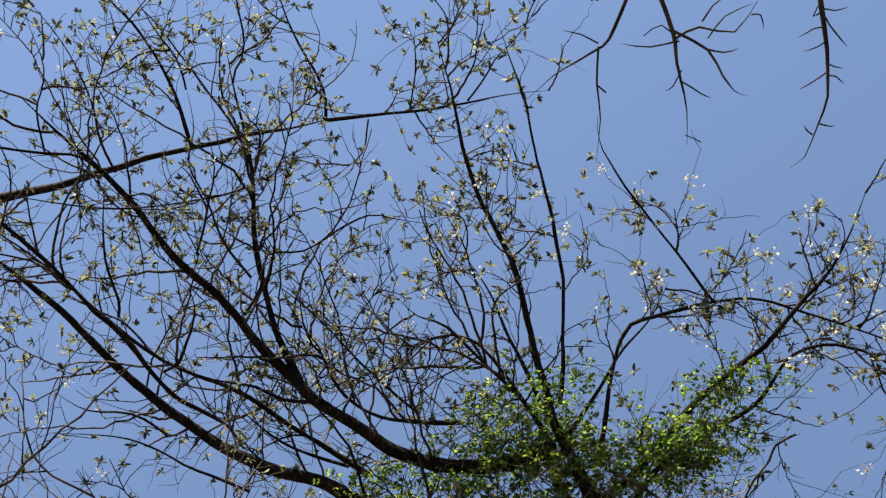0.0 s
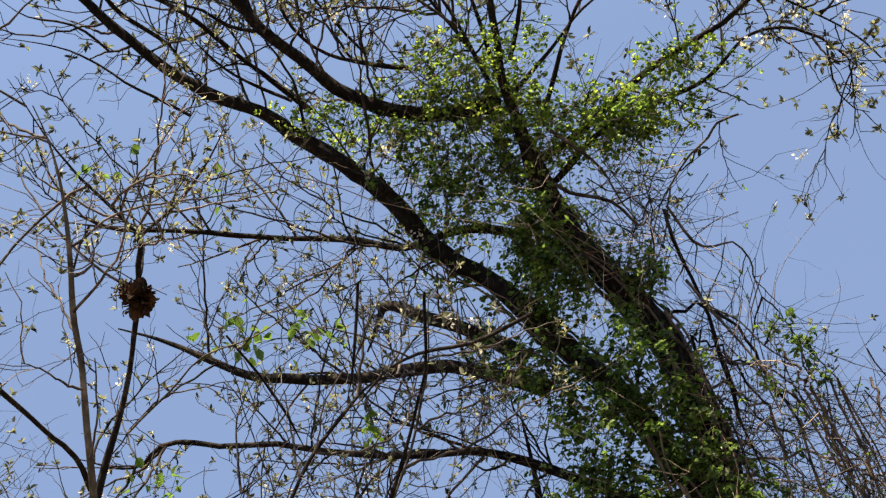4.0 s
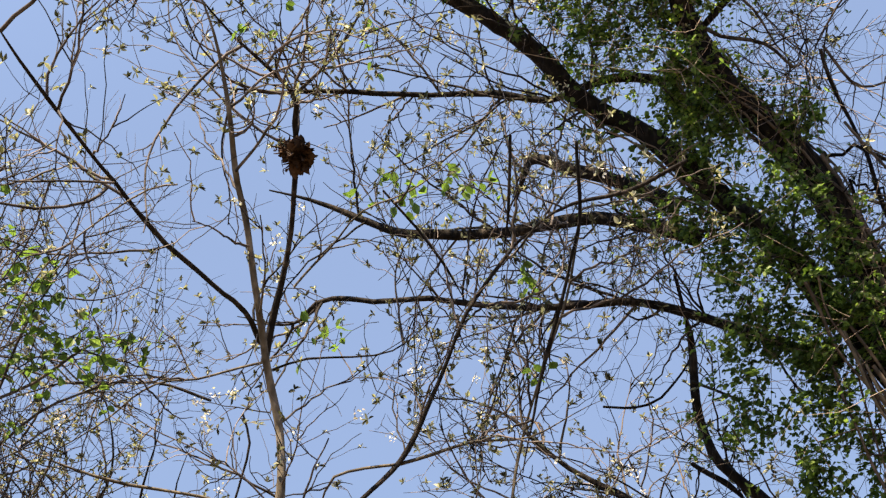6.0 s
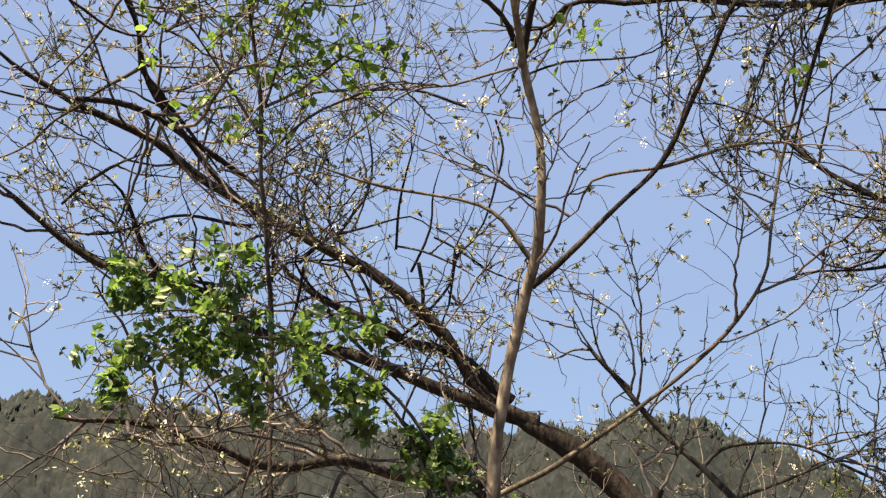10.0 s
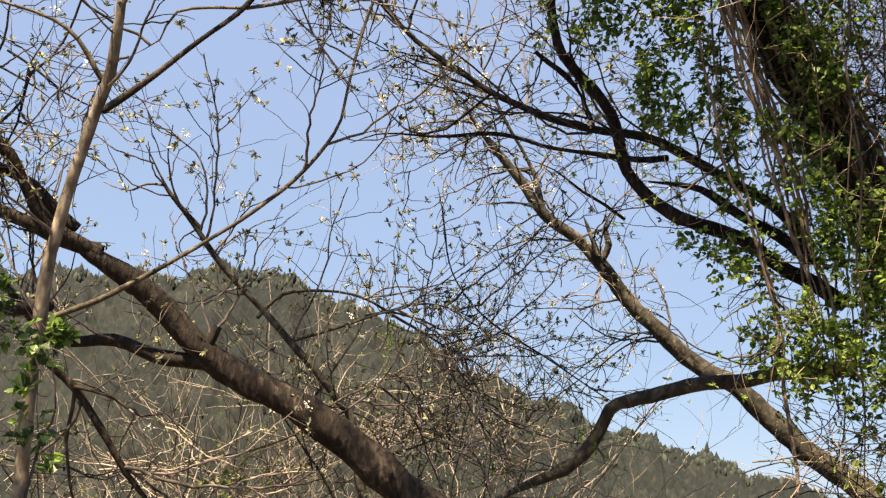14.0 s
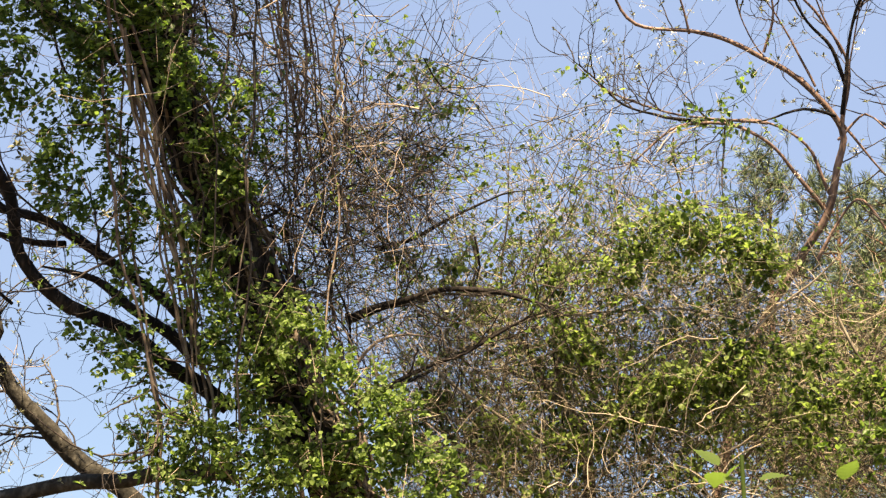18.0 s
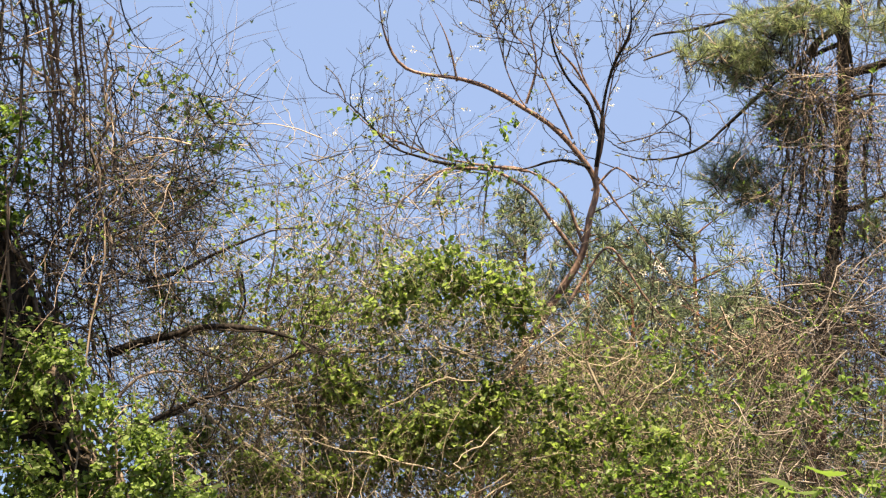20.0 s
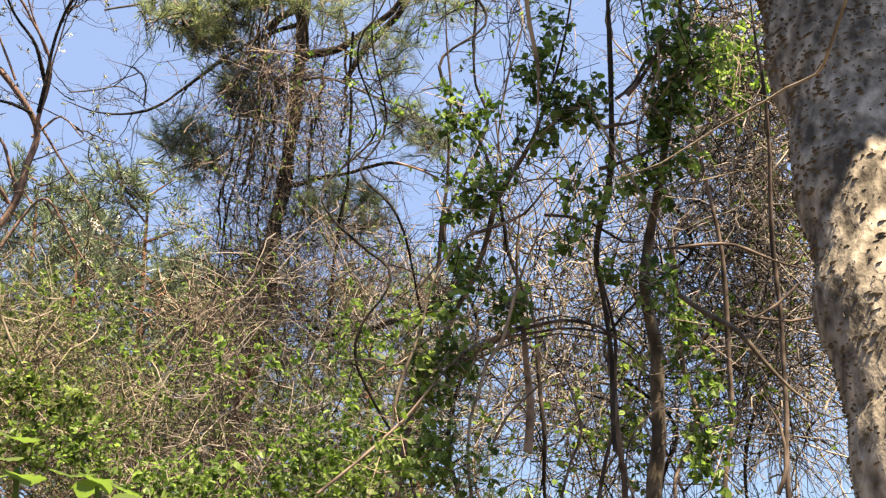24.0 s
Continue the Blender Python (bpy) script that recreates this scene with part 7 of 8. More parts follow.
lines.append(limb(pine, "limb", [(10.47, 4.81, 7.73, 0.027), (10.06, 5.39, 7.82, 0.021), (9.72, 5.99, 7.70, 0.016), (9.45, 6.36, 7.65, 0.012), (9.44, 6.47, 7.43, 0.009)], BARK))
lines.append(limb(pine, "limb", [(10.54, 4.89, 7.53, 0.035), (10.17, 5.06, 7.82, 0.023), (9.78, 5.34, 8.00, 0.015)], BARK))
lines.append(limb(pine, "limb", [(11.25, 5.61, 5.09, 0.027), (11.32, 5.02, 4.48, 0.020), (11.25, 4.30, 4.46, 0.015), (11.10, 3.60, 4.57, 0.011)], BARK))
lines.append(limb(pine, "branch", [(9.76, 6.19, 6.48, 0.0085), (9.66, 6.12, 6.68, 0.0075), (9.53, 6.17, 6.79, 0.0066), (9.34, 6.36, 6.82, 0.0056)], TWIG))
lines.append(limb(pine, "branch", [(9.27, 6.70, 6.51, 0.0056), (9.41, 6.52, 6.56, 0.0066), (9.59, 6.30, 6.60, 0.0075), (9.76, 6.18, 6.51, 0.0085)], TWIG))
lines.append(limb(pine, "branch", [(9.37, 6.43, 7.37, 0.0086), (9.52, 6.21, 7.44, 0.0096), (9.66, 5.96, 7.56, 0.0106), (9.72, 5.75, 7.73, 0.0116)], TWIG))
lines.append(limb(pine, "limb", [(10.11, 5.08, 7.26, 0.0343), (10.16, 4.90, 7.38, 0.0358), (10.20, 4.76, 7.48, 0.0373), (10.16, 4.69, 7.65, 0.0388), (10.08, 4.64, 7.87, 0.0404)], BARK_GREY))
lines.append(limb(pine, "limb", [(10.16, 4.74, 7.45, 0.0286), (10.31, 4.74, 7.29, 0.023), (10.49, 4.79, 7.04, 0.0173)], BARK_GREY))
lines.append(limb(pine, "limb", [(10.63, 4.47, 6.80, 0.0229), (10.55, 4.26, 7.01, 0.0285), (10.49, 4.05, 7.16, 0.034), (10.43, 3.80, 7.33, 0.0396), (10.31, 3.58, 7.58, 0.045)], BARK))
lines.append(limb(pine, "stem", [(9.97, 4.10, 6.97, 0.0136), (10.19, 4.22, 6.45, 0.0147), (10.36, 4.31, 5.97, 0.0158), (10.53, 4.47, 5.38, 0.0169), (10.68, 4.65, 4.68, 0.018), (10.81, 4.76, 3.96, 0.0191)], BARK))
lines.append(limb(pine, "branch", [(10.11, 4.73, 6.64, 0.0138), (10.08, 4.46, 6.60, 0.0126), (10.06, 4.23, 6.50, 0.0114), (10.12, 3.89, 6.33, 0.0102), (10.17, 3.57, 6.12, 0.009), (10.13, 3.41, 5.97, 0.0078)], TWIG))
lines.append(limb(pine, "branch", [(10.51, 5.54, 3.60, 0.0109), (10.62, 5.29, 4.06, 0.01), (10.51, 5.29, 4.76, 0.0092), (10.45, 5.14, 5.39, 0.0083)], TWIG_PALE))
lines.append(limb(pine, "branch", [(9.68, 5.52, 4.63, 0.0104), (9.83, 5.12, 4.83, 0.0104), (9.98, 4.86, 4.78, 0.0104), (10.12, 4.66, 4.64, 0.0104)], BARK_GREY))
lines.append(limb(pine, "limb", [(8.80, 2.71, 4.10, 0.0388), (9.09, 2.98, 4.06, 0.0357), (9.37, 3.27, 4.01, 0.0323), (9.57, 3.72, 4.00, 0.0286), (9.78, 4.10, 4.04, 0.0246), (9.97, 4.49, 4.09, 0.0203), (10.20, 4.74, 4.23, 0.0157)], BARK))
twiggery(pine, lines, 3, (0.3, 1.0), -0.03, 0.006, 5, 0.0, 0.02, 0, tip=0.4)
fol = Foliage(0.05, LEAF, VINE, 8, 0.0036, (0.5, 1.6), -0.3, many=95, needle=(0.07, 0.12), blade=0.036)
fol.tangle((10.30, 5.43, 6.55), 0.51, 1.43, 180)
fol.tangle((10.70, 5.47, 4.83), 0.56, 0.79, 120)
fol.tangle((11.25, 4.97, 5.32), 0.76, 1.39, 110)
fol.tangle((10.88, 5.29, 6.20), 0.76, 1.35, 200)
fol.tangle((11.04, 5.53, 5.15), 0.64, 0.87, 120)
for k, (top, low) in enumerate((
    ((10.47, 4.76, 6.86), (10.98, 5.17, 4.79)),
    ((10.04, 4.99, 7.44), (10.33, 5.28, 6.39)),
    ((10.42, 4.65, 7.04), (10.78, 4.88, 5.78)),
    ((10.53, 4.65, 6.84), (10.85, 4.81, 5.67)),
    ((10.32, 5.15, 6.78), (10.84, 5.62, 4.48)),
    ((10.05, 4.96, 7.46), (10.47, 5.48, 5.81)),
    ((10.00, 5.00, 7.51), (10.69, 5.54, 5.12)),
    ((10.29, 5.30, 6.70), (10.69, 5.86, 4.59)),
    ((10.16, 4.82, 7.40), (10.64, 5.18, 5.77)),
    ((10.30, 5.27, 6.70), (10.66, 5.73, 4.91)),
    ((10.26, 4.72, 7.29), (10.77, 5.23, 5.35)),
    ((10.35, 5.11, 6.77), (10.60, 5.33, 5.69)),
    ((10.09, 5.17, 7.21), (10.63, 5.82, 4.84)),
    ((9.99, 5.15, 7.40), (10.53, 5.79, 5.22)),
    ((10.24, 4.37, 7.60), (10.73, 4.55, 6.25)),
    ((10.09, 4.93, 7.42), (10.58, 5.50, 5.51)),
)):
    hanging_stem(pine, top, low, 0.008 + 0.003 * (k % 3), VINE_DARK)
fol.tuft((9.48, 5.79, 7.22), 0.25, 0.16, 35)
fol.tuft((9.64, 5.58, 7.15), 0.31, 0.20, 50)
fol.tuft((9.71, 5.28, 7.33), 0.34, 0.28, 55)
fol.tuft((9.79, 5.48, 6.99), 0.28, 0.17, 35)
fol.tuft((9.78, 5.01, 7.44), 0.34, 0.25, 50)
fol.tuft((9.99, 5.37, 6.73), 0.17, 0.23, 20)
fol.tuft((10.13, 5.34, 6.47), 0.20, 0.25, 20)
fol.tuft((9.95, 5.89, 6.20), 0.23, 0.14, 25)
fol.tuft((9.93, 6.01, 6.10), 0.14, 0.08, 12)
fol.tuft((10.12, 5.74, 6.03), 0.25, 0.17, 30)
fol.tuft((10.13, 5.83, 5.88), 0.17, 0.11, 15)
fol.tuft((9.89, 4.76, 7.46), 0.34, 0.23, 30)
fol.tuft((10.16, 4.37, 7.32), 0.34, 0.28, 30)
fol.tuft((10.44, 4.07, 7.03), 0.28, 0.23, 17)
fol.tuft((10.52, 3.76, 7.08), 0.23, 0.14, 12)
fol.tuft((10.60, 3.93, 6.81), 0.23, 0.14, 12)
fol.tuft((10.78, 4.00, 6.36), 0.25, 0.14, 17)
fol.tuft((10.89, 3.84, 6.24), 0.28, 0.10, 22)
fol.tuft((11.03, 3.64, 6.08), 0.28, 0.09, 20)
fol.tuft((10.79, 4.72, 5.62), 0.31, 0.17, 25)
fol.tuft((10.93, 4.38, 5.63), 0.28, 0.17, 25)
fol.tuft((10.94, 4.58, 5.39), 0.34, 0.17, 25)
fol.tuft((10.76, 4.90, 5.48), 0.23, 0.20, 17)
fol.tuft((11.02, 4.39, 5.37), 0.23, 0.14, 15)
fol.tuft((10.46, 3.48, 7.37), 0.34, 0.14, 22)
fol.tuft((10.57, 3.20, 7.34), 0.23, 0.11, 12)
fol.trail([(9.96, 4.07, 6.78, 0.05), (10.12, 4.15, 6.41, 0.09), (10.27, 4.29, 5.93, 0.04), (10.44, 4.44, 5.35, 0.04)], 60)
fol.trail([(9.95, 3.82, 6.28, 0.05), (10.08, 3.62, 6.18, 0.07), (10.19, 3.48, 6.04, 0.07)], 50)
fol.tangle((10.01, 5.06, 6.76), 0.34, 0.39, 120)
fol.tangle((10.33, 4.65, 6.51), 0.34, 0.61, 90)
fol.tangle((10.35, 4.06, 4.71), 0.57, 0.47, 130)
fol.tangle((9.36, 5.31, 4.11), 0.40, 0.40, 160)
fol.finish(pine)

lines = []
vines = thing("vine_clad_stems", (5.32, 0.86, 0.0), "slim stems overgrown with green climbing leaves", "climber")
lines.append(limb(vines, "trunk", [(5.44, 0.92, 1.19, 0.0361), (5.44, 0.84, 2.06, 0.0339), (5.42, 0.80, 2.28, 0.0318), (5.38, 0.77, 2.51, 0.0296), (5.34, 0.74, 2.69, 0.0275), (5.30, 0.76, 2.83, 0.0254), (5.25, 0.77, 2.96, 0.0232), (5.20, 0.72, 3.14, 0.0211), (5.14, 0.66, 3.31, 0.019), (5.07, 0.60, 3.52, 0.0169), (4.96, 0.52, 3.77, 0.0148), (4.85, 0.46, 4.01, 0.0127), (4.72, 0.41, 4.23, 0.0106)], BARK_PALE))
lines.append(limb(vines, "stem", [(5.30, 0.95, 2.28, 0.0083), (5.27, 0.94, 2.51, 0.0091), (5.23, 0.93, 2.73, 0.01), (5.17, 0.92, 2.96, 0.0109), (5.13, 0.91, 3.12, 0.0118), (5.07, 0.85, 3.34, 0.0127), (4.97, 0.80, 3.62, 0.0136), (4.86, 0.77, 3.87, 0.0145), (4.72, 0.73, 4.15, 0.0153)], BARK_GREY))
lines.append(limb(vines, "stem", [(5.43, 0.94, 2.06, 0.0108), (5.38, 0.94, 2.33, 0.01), (5.33, 0.92, 2.56, 0.0092), (5.28, 0.91, 2.74, 0.0083), (5.21, 0.94, 2.93, 0.0075), (5.15, 0.95, 3.08, 0.0067), (5.09, 0.91, 3.23, 0.0059)], VINE_DARK))
lines.append(limb(vines, "stem", [(5.31, 1.03, 2.06, 0.0083), (5.30, 0.99, 2.24, 0.0078), (5.28, 0.94, 2.42, 0.0073), (5.25, 0.95, 2.62, 0.0068), (5.21, 0.91, 2.82, 0.0064), (5.16, 0.91, 3.03, 0.0059)], VINE_DARK))
lines.append(limb(vines, "stem", [(5.60, 0.60, 1.60, 0.0123), (5.57, 0.52, 2.28, 0.0116), (5.51, 0.48, 2.70, 0.0109), (5.42, 0.46, 3.09, 0.0102), (5.34, 0.49, 3.33, 0.0095), (5.28, 0.51, 3.49, 0.0088), (5.19, 0.50, 3.71, 0.0081), (5.02, 0.44, 4.09, 0.0074)], VINE_DARK))
lines.append(limb(vines, "stem", [(5.82, 0.32, 2.05, 0.0114), (5.72, 0.27, 2.77, 0.0107), (5.62, 0.25, 3.17, 0.0099), (5.48, 0.22, 3.59, 0.0092), (5.34, 0.21, 3.93, 0.0084), (5.19, 0.20, 4.23, 0.0076)], VINE_DARK))
lines.append(limb(vines, "stem", [(5.03, 1.96, 1.54, 0.0153), (5.04, 1.81, 2.13, 0.0142), (5.00, 1.69, 2.53, 0.0132), (4.96, 1.44, 2.96, 0.0121), (4.87, 1.23, 3.33, 0.011), (4.81, 1.09, 3.51, 0.0099), (4.73, 1.00, 3.68, 0.0089), (4.64, 0.93, 3.85, 0.0078), (4.51, 0.86, 4.07, 0.0068)], VINE_DARK))
lines.append(limb(vines, "stem", [(5.31, 1.32, 2.31, 0.0192), (5.26, 1.29, 2.54, 0.0162), (5.19, 1.29, 2.76, 0.0131), (5.09, 1.29, 3.03, 0.0101), (5.01, 1.22, 3.25, 0.0071)], VINE))
lines.append(limb(vines, "stem", [(5.42, 1.75, 3.17, 0.0091), (5.33, 1.66, 3.54, 0.0081), (5.22, 1.59, 3.85, 0.0071), (5.11, 1.53, 4.13, 0.0061), (5.01, 1.47, 4.35, 0.0052)], VINE_DARK))
lines.append(limb(vines, "stem", [(5.27, 1.20, 2.06, 0.0059), (5.27, 1.13, 2.24, 0.0054), (5.27, 1.05, 2.38, 0.005), (5.23, 1.08, 2.54, 0.0045), (5.20, 1.16, 2.63, 0.004), (5.15, 1.27, 2.71, 0.0035)], VINE_DARK))
lines.append(limb(vines, "vine_stem", [(5.07, 1.56, 2.67, 0.0106), (5.11, 1.37, 2.76, 0.01), (5.14, 1.26, 2.79, 0.0094), (5.17, 1.12, 2.81, 0.0088), (5.20, 1.01, 2.79, 0.0082), (5.22, 0.92, 2.75, 0.0076), (5.26, 0.81, 2.70, 0.007), (5.28, 0.75, 2.61, 0.0064)], VINE_DARK))
lines.append(limb(vines, "vine_stem", [(5.07, 1.56, 2.65, 0.0071), (5.12, 1.38, 2.74, 0.0067), (5.14, 1.26, 2.77, 0.0063), (5.17, 1.12, 2.79, 0.0059), (5.20, 1.01, 2.77, 0.0055), (5.23, 0.92, 2.73, 0.0051), (5.26, 0.82, 2.66, 0.0047), (5.29, 0.76, 2.57, 0.0042)], VINE_DARK))
lines.append(limb(vines, "vine_stem", [(5.07, 1.56, 2.69, 0.0047), (5.11, 1.37, 2.77, 0.0045), (5.13, 1.25, 2.81, 0.0042), (5.16, 1.12, 2.83, 0.0039), (5.19, 1.00, 2.81, 0.0036), (5.22, 0.92, 2.77, 0.0034), (5.25, 0.81, 2.74, 0.0031), (5.28, 0.75, 2.65, 0.0028)], VINE_DARK))
lines.append(limb(vines, "vine_stem", [(5.08, 1.57, 2.63, 0.0047), (5.12, 1.38, 2.72, 0.0045), (5.14, 1.26, 2.76, 0.0042), (5.17, 1.12, 2.78, 0.0039), (5.20, 1.01, 2.76, 0.0036), (5.23, 0.92, 2.72, 0.0034), (5.27, 0.82, 2.63, 0.0031), (5.30, 0.76, 2.54, 0.0028)], VINE_DARK))
lines.append(limb(vines, "vine_stem", [(4.81, 1.39, 1.83, 0.0076), (4.79, 1.40, 2.08, 0.0074), (4.77, 1.40, 2.25, 0.0072), (4.76, 1.39, 2.38, 0.007), (4.75, 1.35, 2.48, 0.0068), (4.74, 1.31, 2.59, 0.0065), (4.74, 1.25, 2.66, 0.0063), (4.73, 1.20, 2.79, 0.0061), (4.69, 1.10, 3.00, 0.0059), (4.67, 1.01, 3.14, 0.0057), (4.65, 0.91, 3.27, 0.0054)], TWIG_PALE))
lines.append(limb(vines, "vine_stem", [(4.66, 1.68, 2.34, 0.0065), (4.64, 1.58, 2.64, 0.0059), (4.62, 1.53, 2.78, 0.0052), (4.60, 1.46, 2.95, 0.0046), (4.61, 1.27, 3.10, 0.0039), (4.64, 1.17, 3.11, 0.0033)], TWIG_PALE))
lines.append(limb(vines, "vine_stem", [(4.38, 0.99, 4.03, 0.0089), (4.48, 1.01, 3.84, 0.0085), (4.54, 1.01, 3.72, 0.0082), (4.65, 1.04, 3.46, 0.0078)], TWIG_PALE))
lines.append(limb(vines, "vine_stem", [(4.57, 0.82, 3.51, 0.0033), (4.60, 0.80, 3.45, 0.0041), (4.68, 0.72, 3.28, 0.0049), (4.73, 0.67, 3.17, 0.0057), (4.77, 0.63, 3.07, 0.0065)], TWIG_PALE))
lines.append(limb(vines, "vine_stem", [(4.97, 0.62, 3.11, 0.0034), (4.95, 0.64, 3.16, 0.0034), (4.93, 0.60, 3.23, 0.0034), (4.95, 0.42, 3.26, 0.0034), (4.95, 0.27, 3.28, 0.0034)], TWIG_PALE))
lines.append(limb(vines, "vine_stem", [(4.63, 0.54, 3.73, 0.0044), (4.67, 0.56, 3.63, 0.0041), (4.70, 0.62, 3.55, 0.0037), (4.71, 0.66, 3.52, 0.0033)], TWIG_PALE))
lines.append(limb(vines, "vine_stem", [(4.69, 0.82, 3.47, 0.0067), (4.73, 0.70, 3.46, 0.0056), (4.74, 0.64, 3.44, 0.0044)], VINE_DARK))
lines.append(limb(vines, "vine_stem", [(4.94, 0.86, 3.37, 0.0069), (4.96, 0.70, 3.40, 0.0062), (4.97, 0.56, 3.45, 0.0054), (4.98, 0.41, 3.47, 0.0046)], BARK_PALE))
lines.append(limb(vines, "vine_stem", [(5.04, 1.13, 3.25, 0.0059), (5.09, 0.96, 3.21, 0.0059), (5.15, 0.83, 3.11, 0.0059), (5.17, 0.74, 3.09, 0.0059)], VINE_DARK))
lines.append(limb(vines, "vine_stem", [(4.79, 1.38, 3.11, 0.0068), (4.82, 1.27, 3.15, 0.0062), (4.83, 1.15, 3.20, 0.0057), (4.82, 1.07, 3.29, 0.0051), (4.82, 0.95, 3.37, 0.0045)], VINE))
lines.append(limb(vines, "vine_stem", [(5.28, 0.67, 3.11, 0.006), (5.31, 0.44, 3.11, 0.0069), (5.33, 0.35, 3.08, 0.0078), (5.35, 0.24, 3.02, 0.0087), (5.37, 0.14, 2.98, 0.0096)], VINE_DARK))
lines.append(limb(vines, "vine_stem", [(4.66, 0.55, 2.75, 0.0094), (4.70, 0.44, 2.66, 0.0094), (4.72, 0.37, 2.60, 0.0094), (4.75, 0.30, 2.49, 0.0094), (4.78, 0.20, 2.37, 0.0094), (4.79, 0.13, 2.32, 0.0094)], BARK_PALE))
lines.append(limb(vines, "vine_stem", [(5.48, 0.15, 2.95, 0.0074), (5.46, 0.25, 2.86, 0.0061), (5.43, 0.36, 2.81, 0.0048), (5.39, 0.43, 2.78, 0.0036)], VINE_DARK))
lines.append(limb(vines, "vine_stem", [(5.49, 0.39, 2.83, 0.0049), (5.51, 0.21, 2.79, 0.0049), (5.51, 0.08, 2.80, 0.0049)], VINE_DARK))
lines.append(limb(vines, "vine_stem", [(5.08, 1.41, 2.29, 0.0058), (5.08, 1.33, 2.42, 0.005), (5.10, 1.22, 2.53, 0.0042), (5.10, 1.11, 2.63, 0.0035)], VINE_DARK))
lines.append(limb(vines, "vine_stem", [(5.24, 0.86, 2.04, 0.0046), (5.22, 0.89, 2.20, 0.0043), (5.21, 0.83, 2.35, 0.0041), (5.23, 0.67, 2.43, 0.0038), (5.26, 0.55, 2.34, 0.0035)], VINE))
lines.append(limb(vines, "vine_stem", [(5.16, 0.63, 2.78, 0.0046), (5.21, 0.63, 2.58, 0.0043), (5.26, 0.59, 2.29, 0.0041), (5.29, 0.50, 2.11, 0.0038), (5.31, 0.43, 2.02, 0.0035)], TWIG_PALE))
lines.append(limb(vines, "vine_stem", [(5.51, 0.33, 2.08, 0.0096), (5.50, 0.29, 2.19, 0.0076), (5.48, 0.29, 2.35, 0.0056), (5.46, 0.35, 2.49, 0.0036)], VINE_DARK))
lines.append(limb(vines, "vine_stem", [(4.78, 0.68, 3.60, 0.0091), (4.75, 0.60, 3.69, 0.0068), (4.71, 0.49, 3.80, 0.0045)], VINE_DARK))
lines.append(limb(vines, "vine_stem", [(4.86, 0.77, 3.62, 0.0069), (4.85, 0.68, 3.68, 0.0058), (4.81, 0.60, 3.79, 0.0046), (4.78, 0.47, 3.90, 0.0035)], VINE_DARK))
lines.append(limb(vines, "vine_stem", [(5.13, 1.82, 3.61, 0.0051), (5.19, 1.71, 3.57, 0.0044), (5.22, 1.64, 3.53, 0.0038)], BARK_BRONZE))
lines.append(limb(vines, "vine_stem", [(4.39, 1.86, 2.08, 0.0063), (4.46, 1.67, 2.25, 0.0056), (4.50, 1.46, 2.45, 0.0049), (4.53, 1.27, 2.63, 0.0042)], VINE))
lines.append(limb(vines, "vine_stem", [(4.63, 1.88, 2.62, 0.0044), (4.68, 1.76, 2.62, 0.0041), (4.73, 1.66, 2.59, 0.0037), (4.70, 1.62, 2.79, 0.0033)], TWIG_PALE))
stems = []
for k in range(13):
    yaw, far = radians(rng.uniform(70, 86)), rng.uniform(6.0, 8.5)
    foot = np.array([far * math.sin(yaw), far * math.cos(yaw), 0.0])
    lean = rng.normal(size=3) * [0.6, 0.6, 0]
    thick = rng.uniform(0.005, 0.018)
    rows = [(*(foot + lean * u + [0, 0, 7 * u] + rng.normal(size=3) * [0.11, 0.11, 0.05]), thick * (1 - 0.6 * u)) for u in np.linspace(0, 1, 17)]
    stems.append(limb(vines, "stem", rows, VINE if k % 2 else BARK))
twiggery(vines, stems, 2.2, (0.15, 0.6), -0.02, 0.0045, 3, 0.08, 0.035, 0, bud_mat=LEAF)
fol = Foliage(0.038, LEAF_YOUNG, VINE, 10, fall=-0.3)
fol.trail([(4.52, 0.90, 3.91, 0.04), (4.57, 0.97, 3.80, 0.05), (4.61, 1.04, 3.67, 0.07), (4.67, 1.00, 3.57, 0.06), (4.69, 0.93, 3.56, 0.04), (4.71, 1.00, 3.48, 0.06), (4.71, 1.10, 3.42, 0.04)], 368, 0.72)
fol.trail([(4.69, 0.81, 3.61, 0.05), (4.74, 0.81, 3.50, 0.04), (4.72, 0.87, 3.53, 0.03)], 78, 0.72)
fol.trail([(4.75, 1.20, 3.38, 0.06), (4.75, 1.31, 3.29, 0.07), (4.75, 1.40, 3.23, 0.05)], 152, 0.72)
fol.trail([(4.85, 0.94, 3.28, 0.08), (4.91, 0.85, 3.18, 0.06), (4.89, 0.77, 3.27, 0.05)], 129, 0.72)
fol.trail([(4.91, 0.99, 3.09, 0.05), (4.92, 1.04, 3.02, 0.05)], 64, 0.72)
fol.trail([(4.82, 1.19, 2.86, 0.08), (4.82, 1.26, 2.78, 0.05)], 108, 0.72)
fol.trail([(4.75, 1.44, 2.83, 0.07), (4.73, 1.57, 2.72, 0.08), (4.77, 1.55, 2.59, 0.10), (4.76, 1.65, 2.44, 0.10), (4.80, 1.40, 2.69, 0.08), (4.81, 1.46, 2.52, 0.09)], 368, 0.72)
fol.trail([(4.65, 1.48, 2.20, 0.11), (4.61, 1.56, 2.26, 0.09), (4.70, 1.34, 2.11, 0.09), (4.59, 1.66, 2.12, 0.11)], 280, 0.72)
fol.trail([(5.11, 0.77, 2.93, 0.05), (5.07, 0.85, 3.00, 0.04)], 52, 0.72)
fol.trail([(5.05, 0.67, 3.18, 0.05), (4.99, 0.48, 3.40, 0.05), (5.00, 0.60, 3.33, 0.05)], 108, 0.72)
fol.finish(vines)
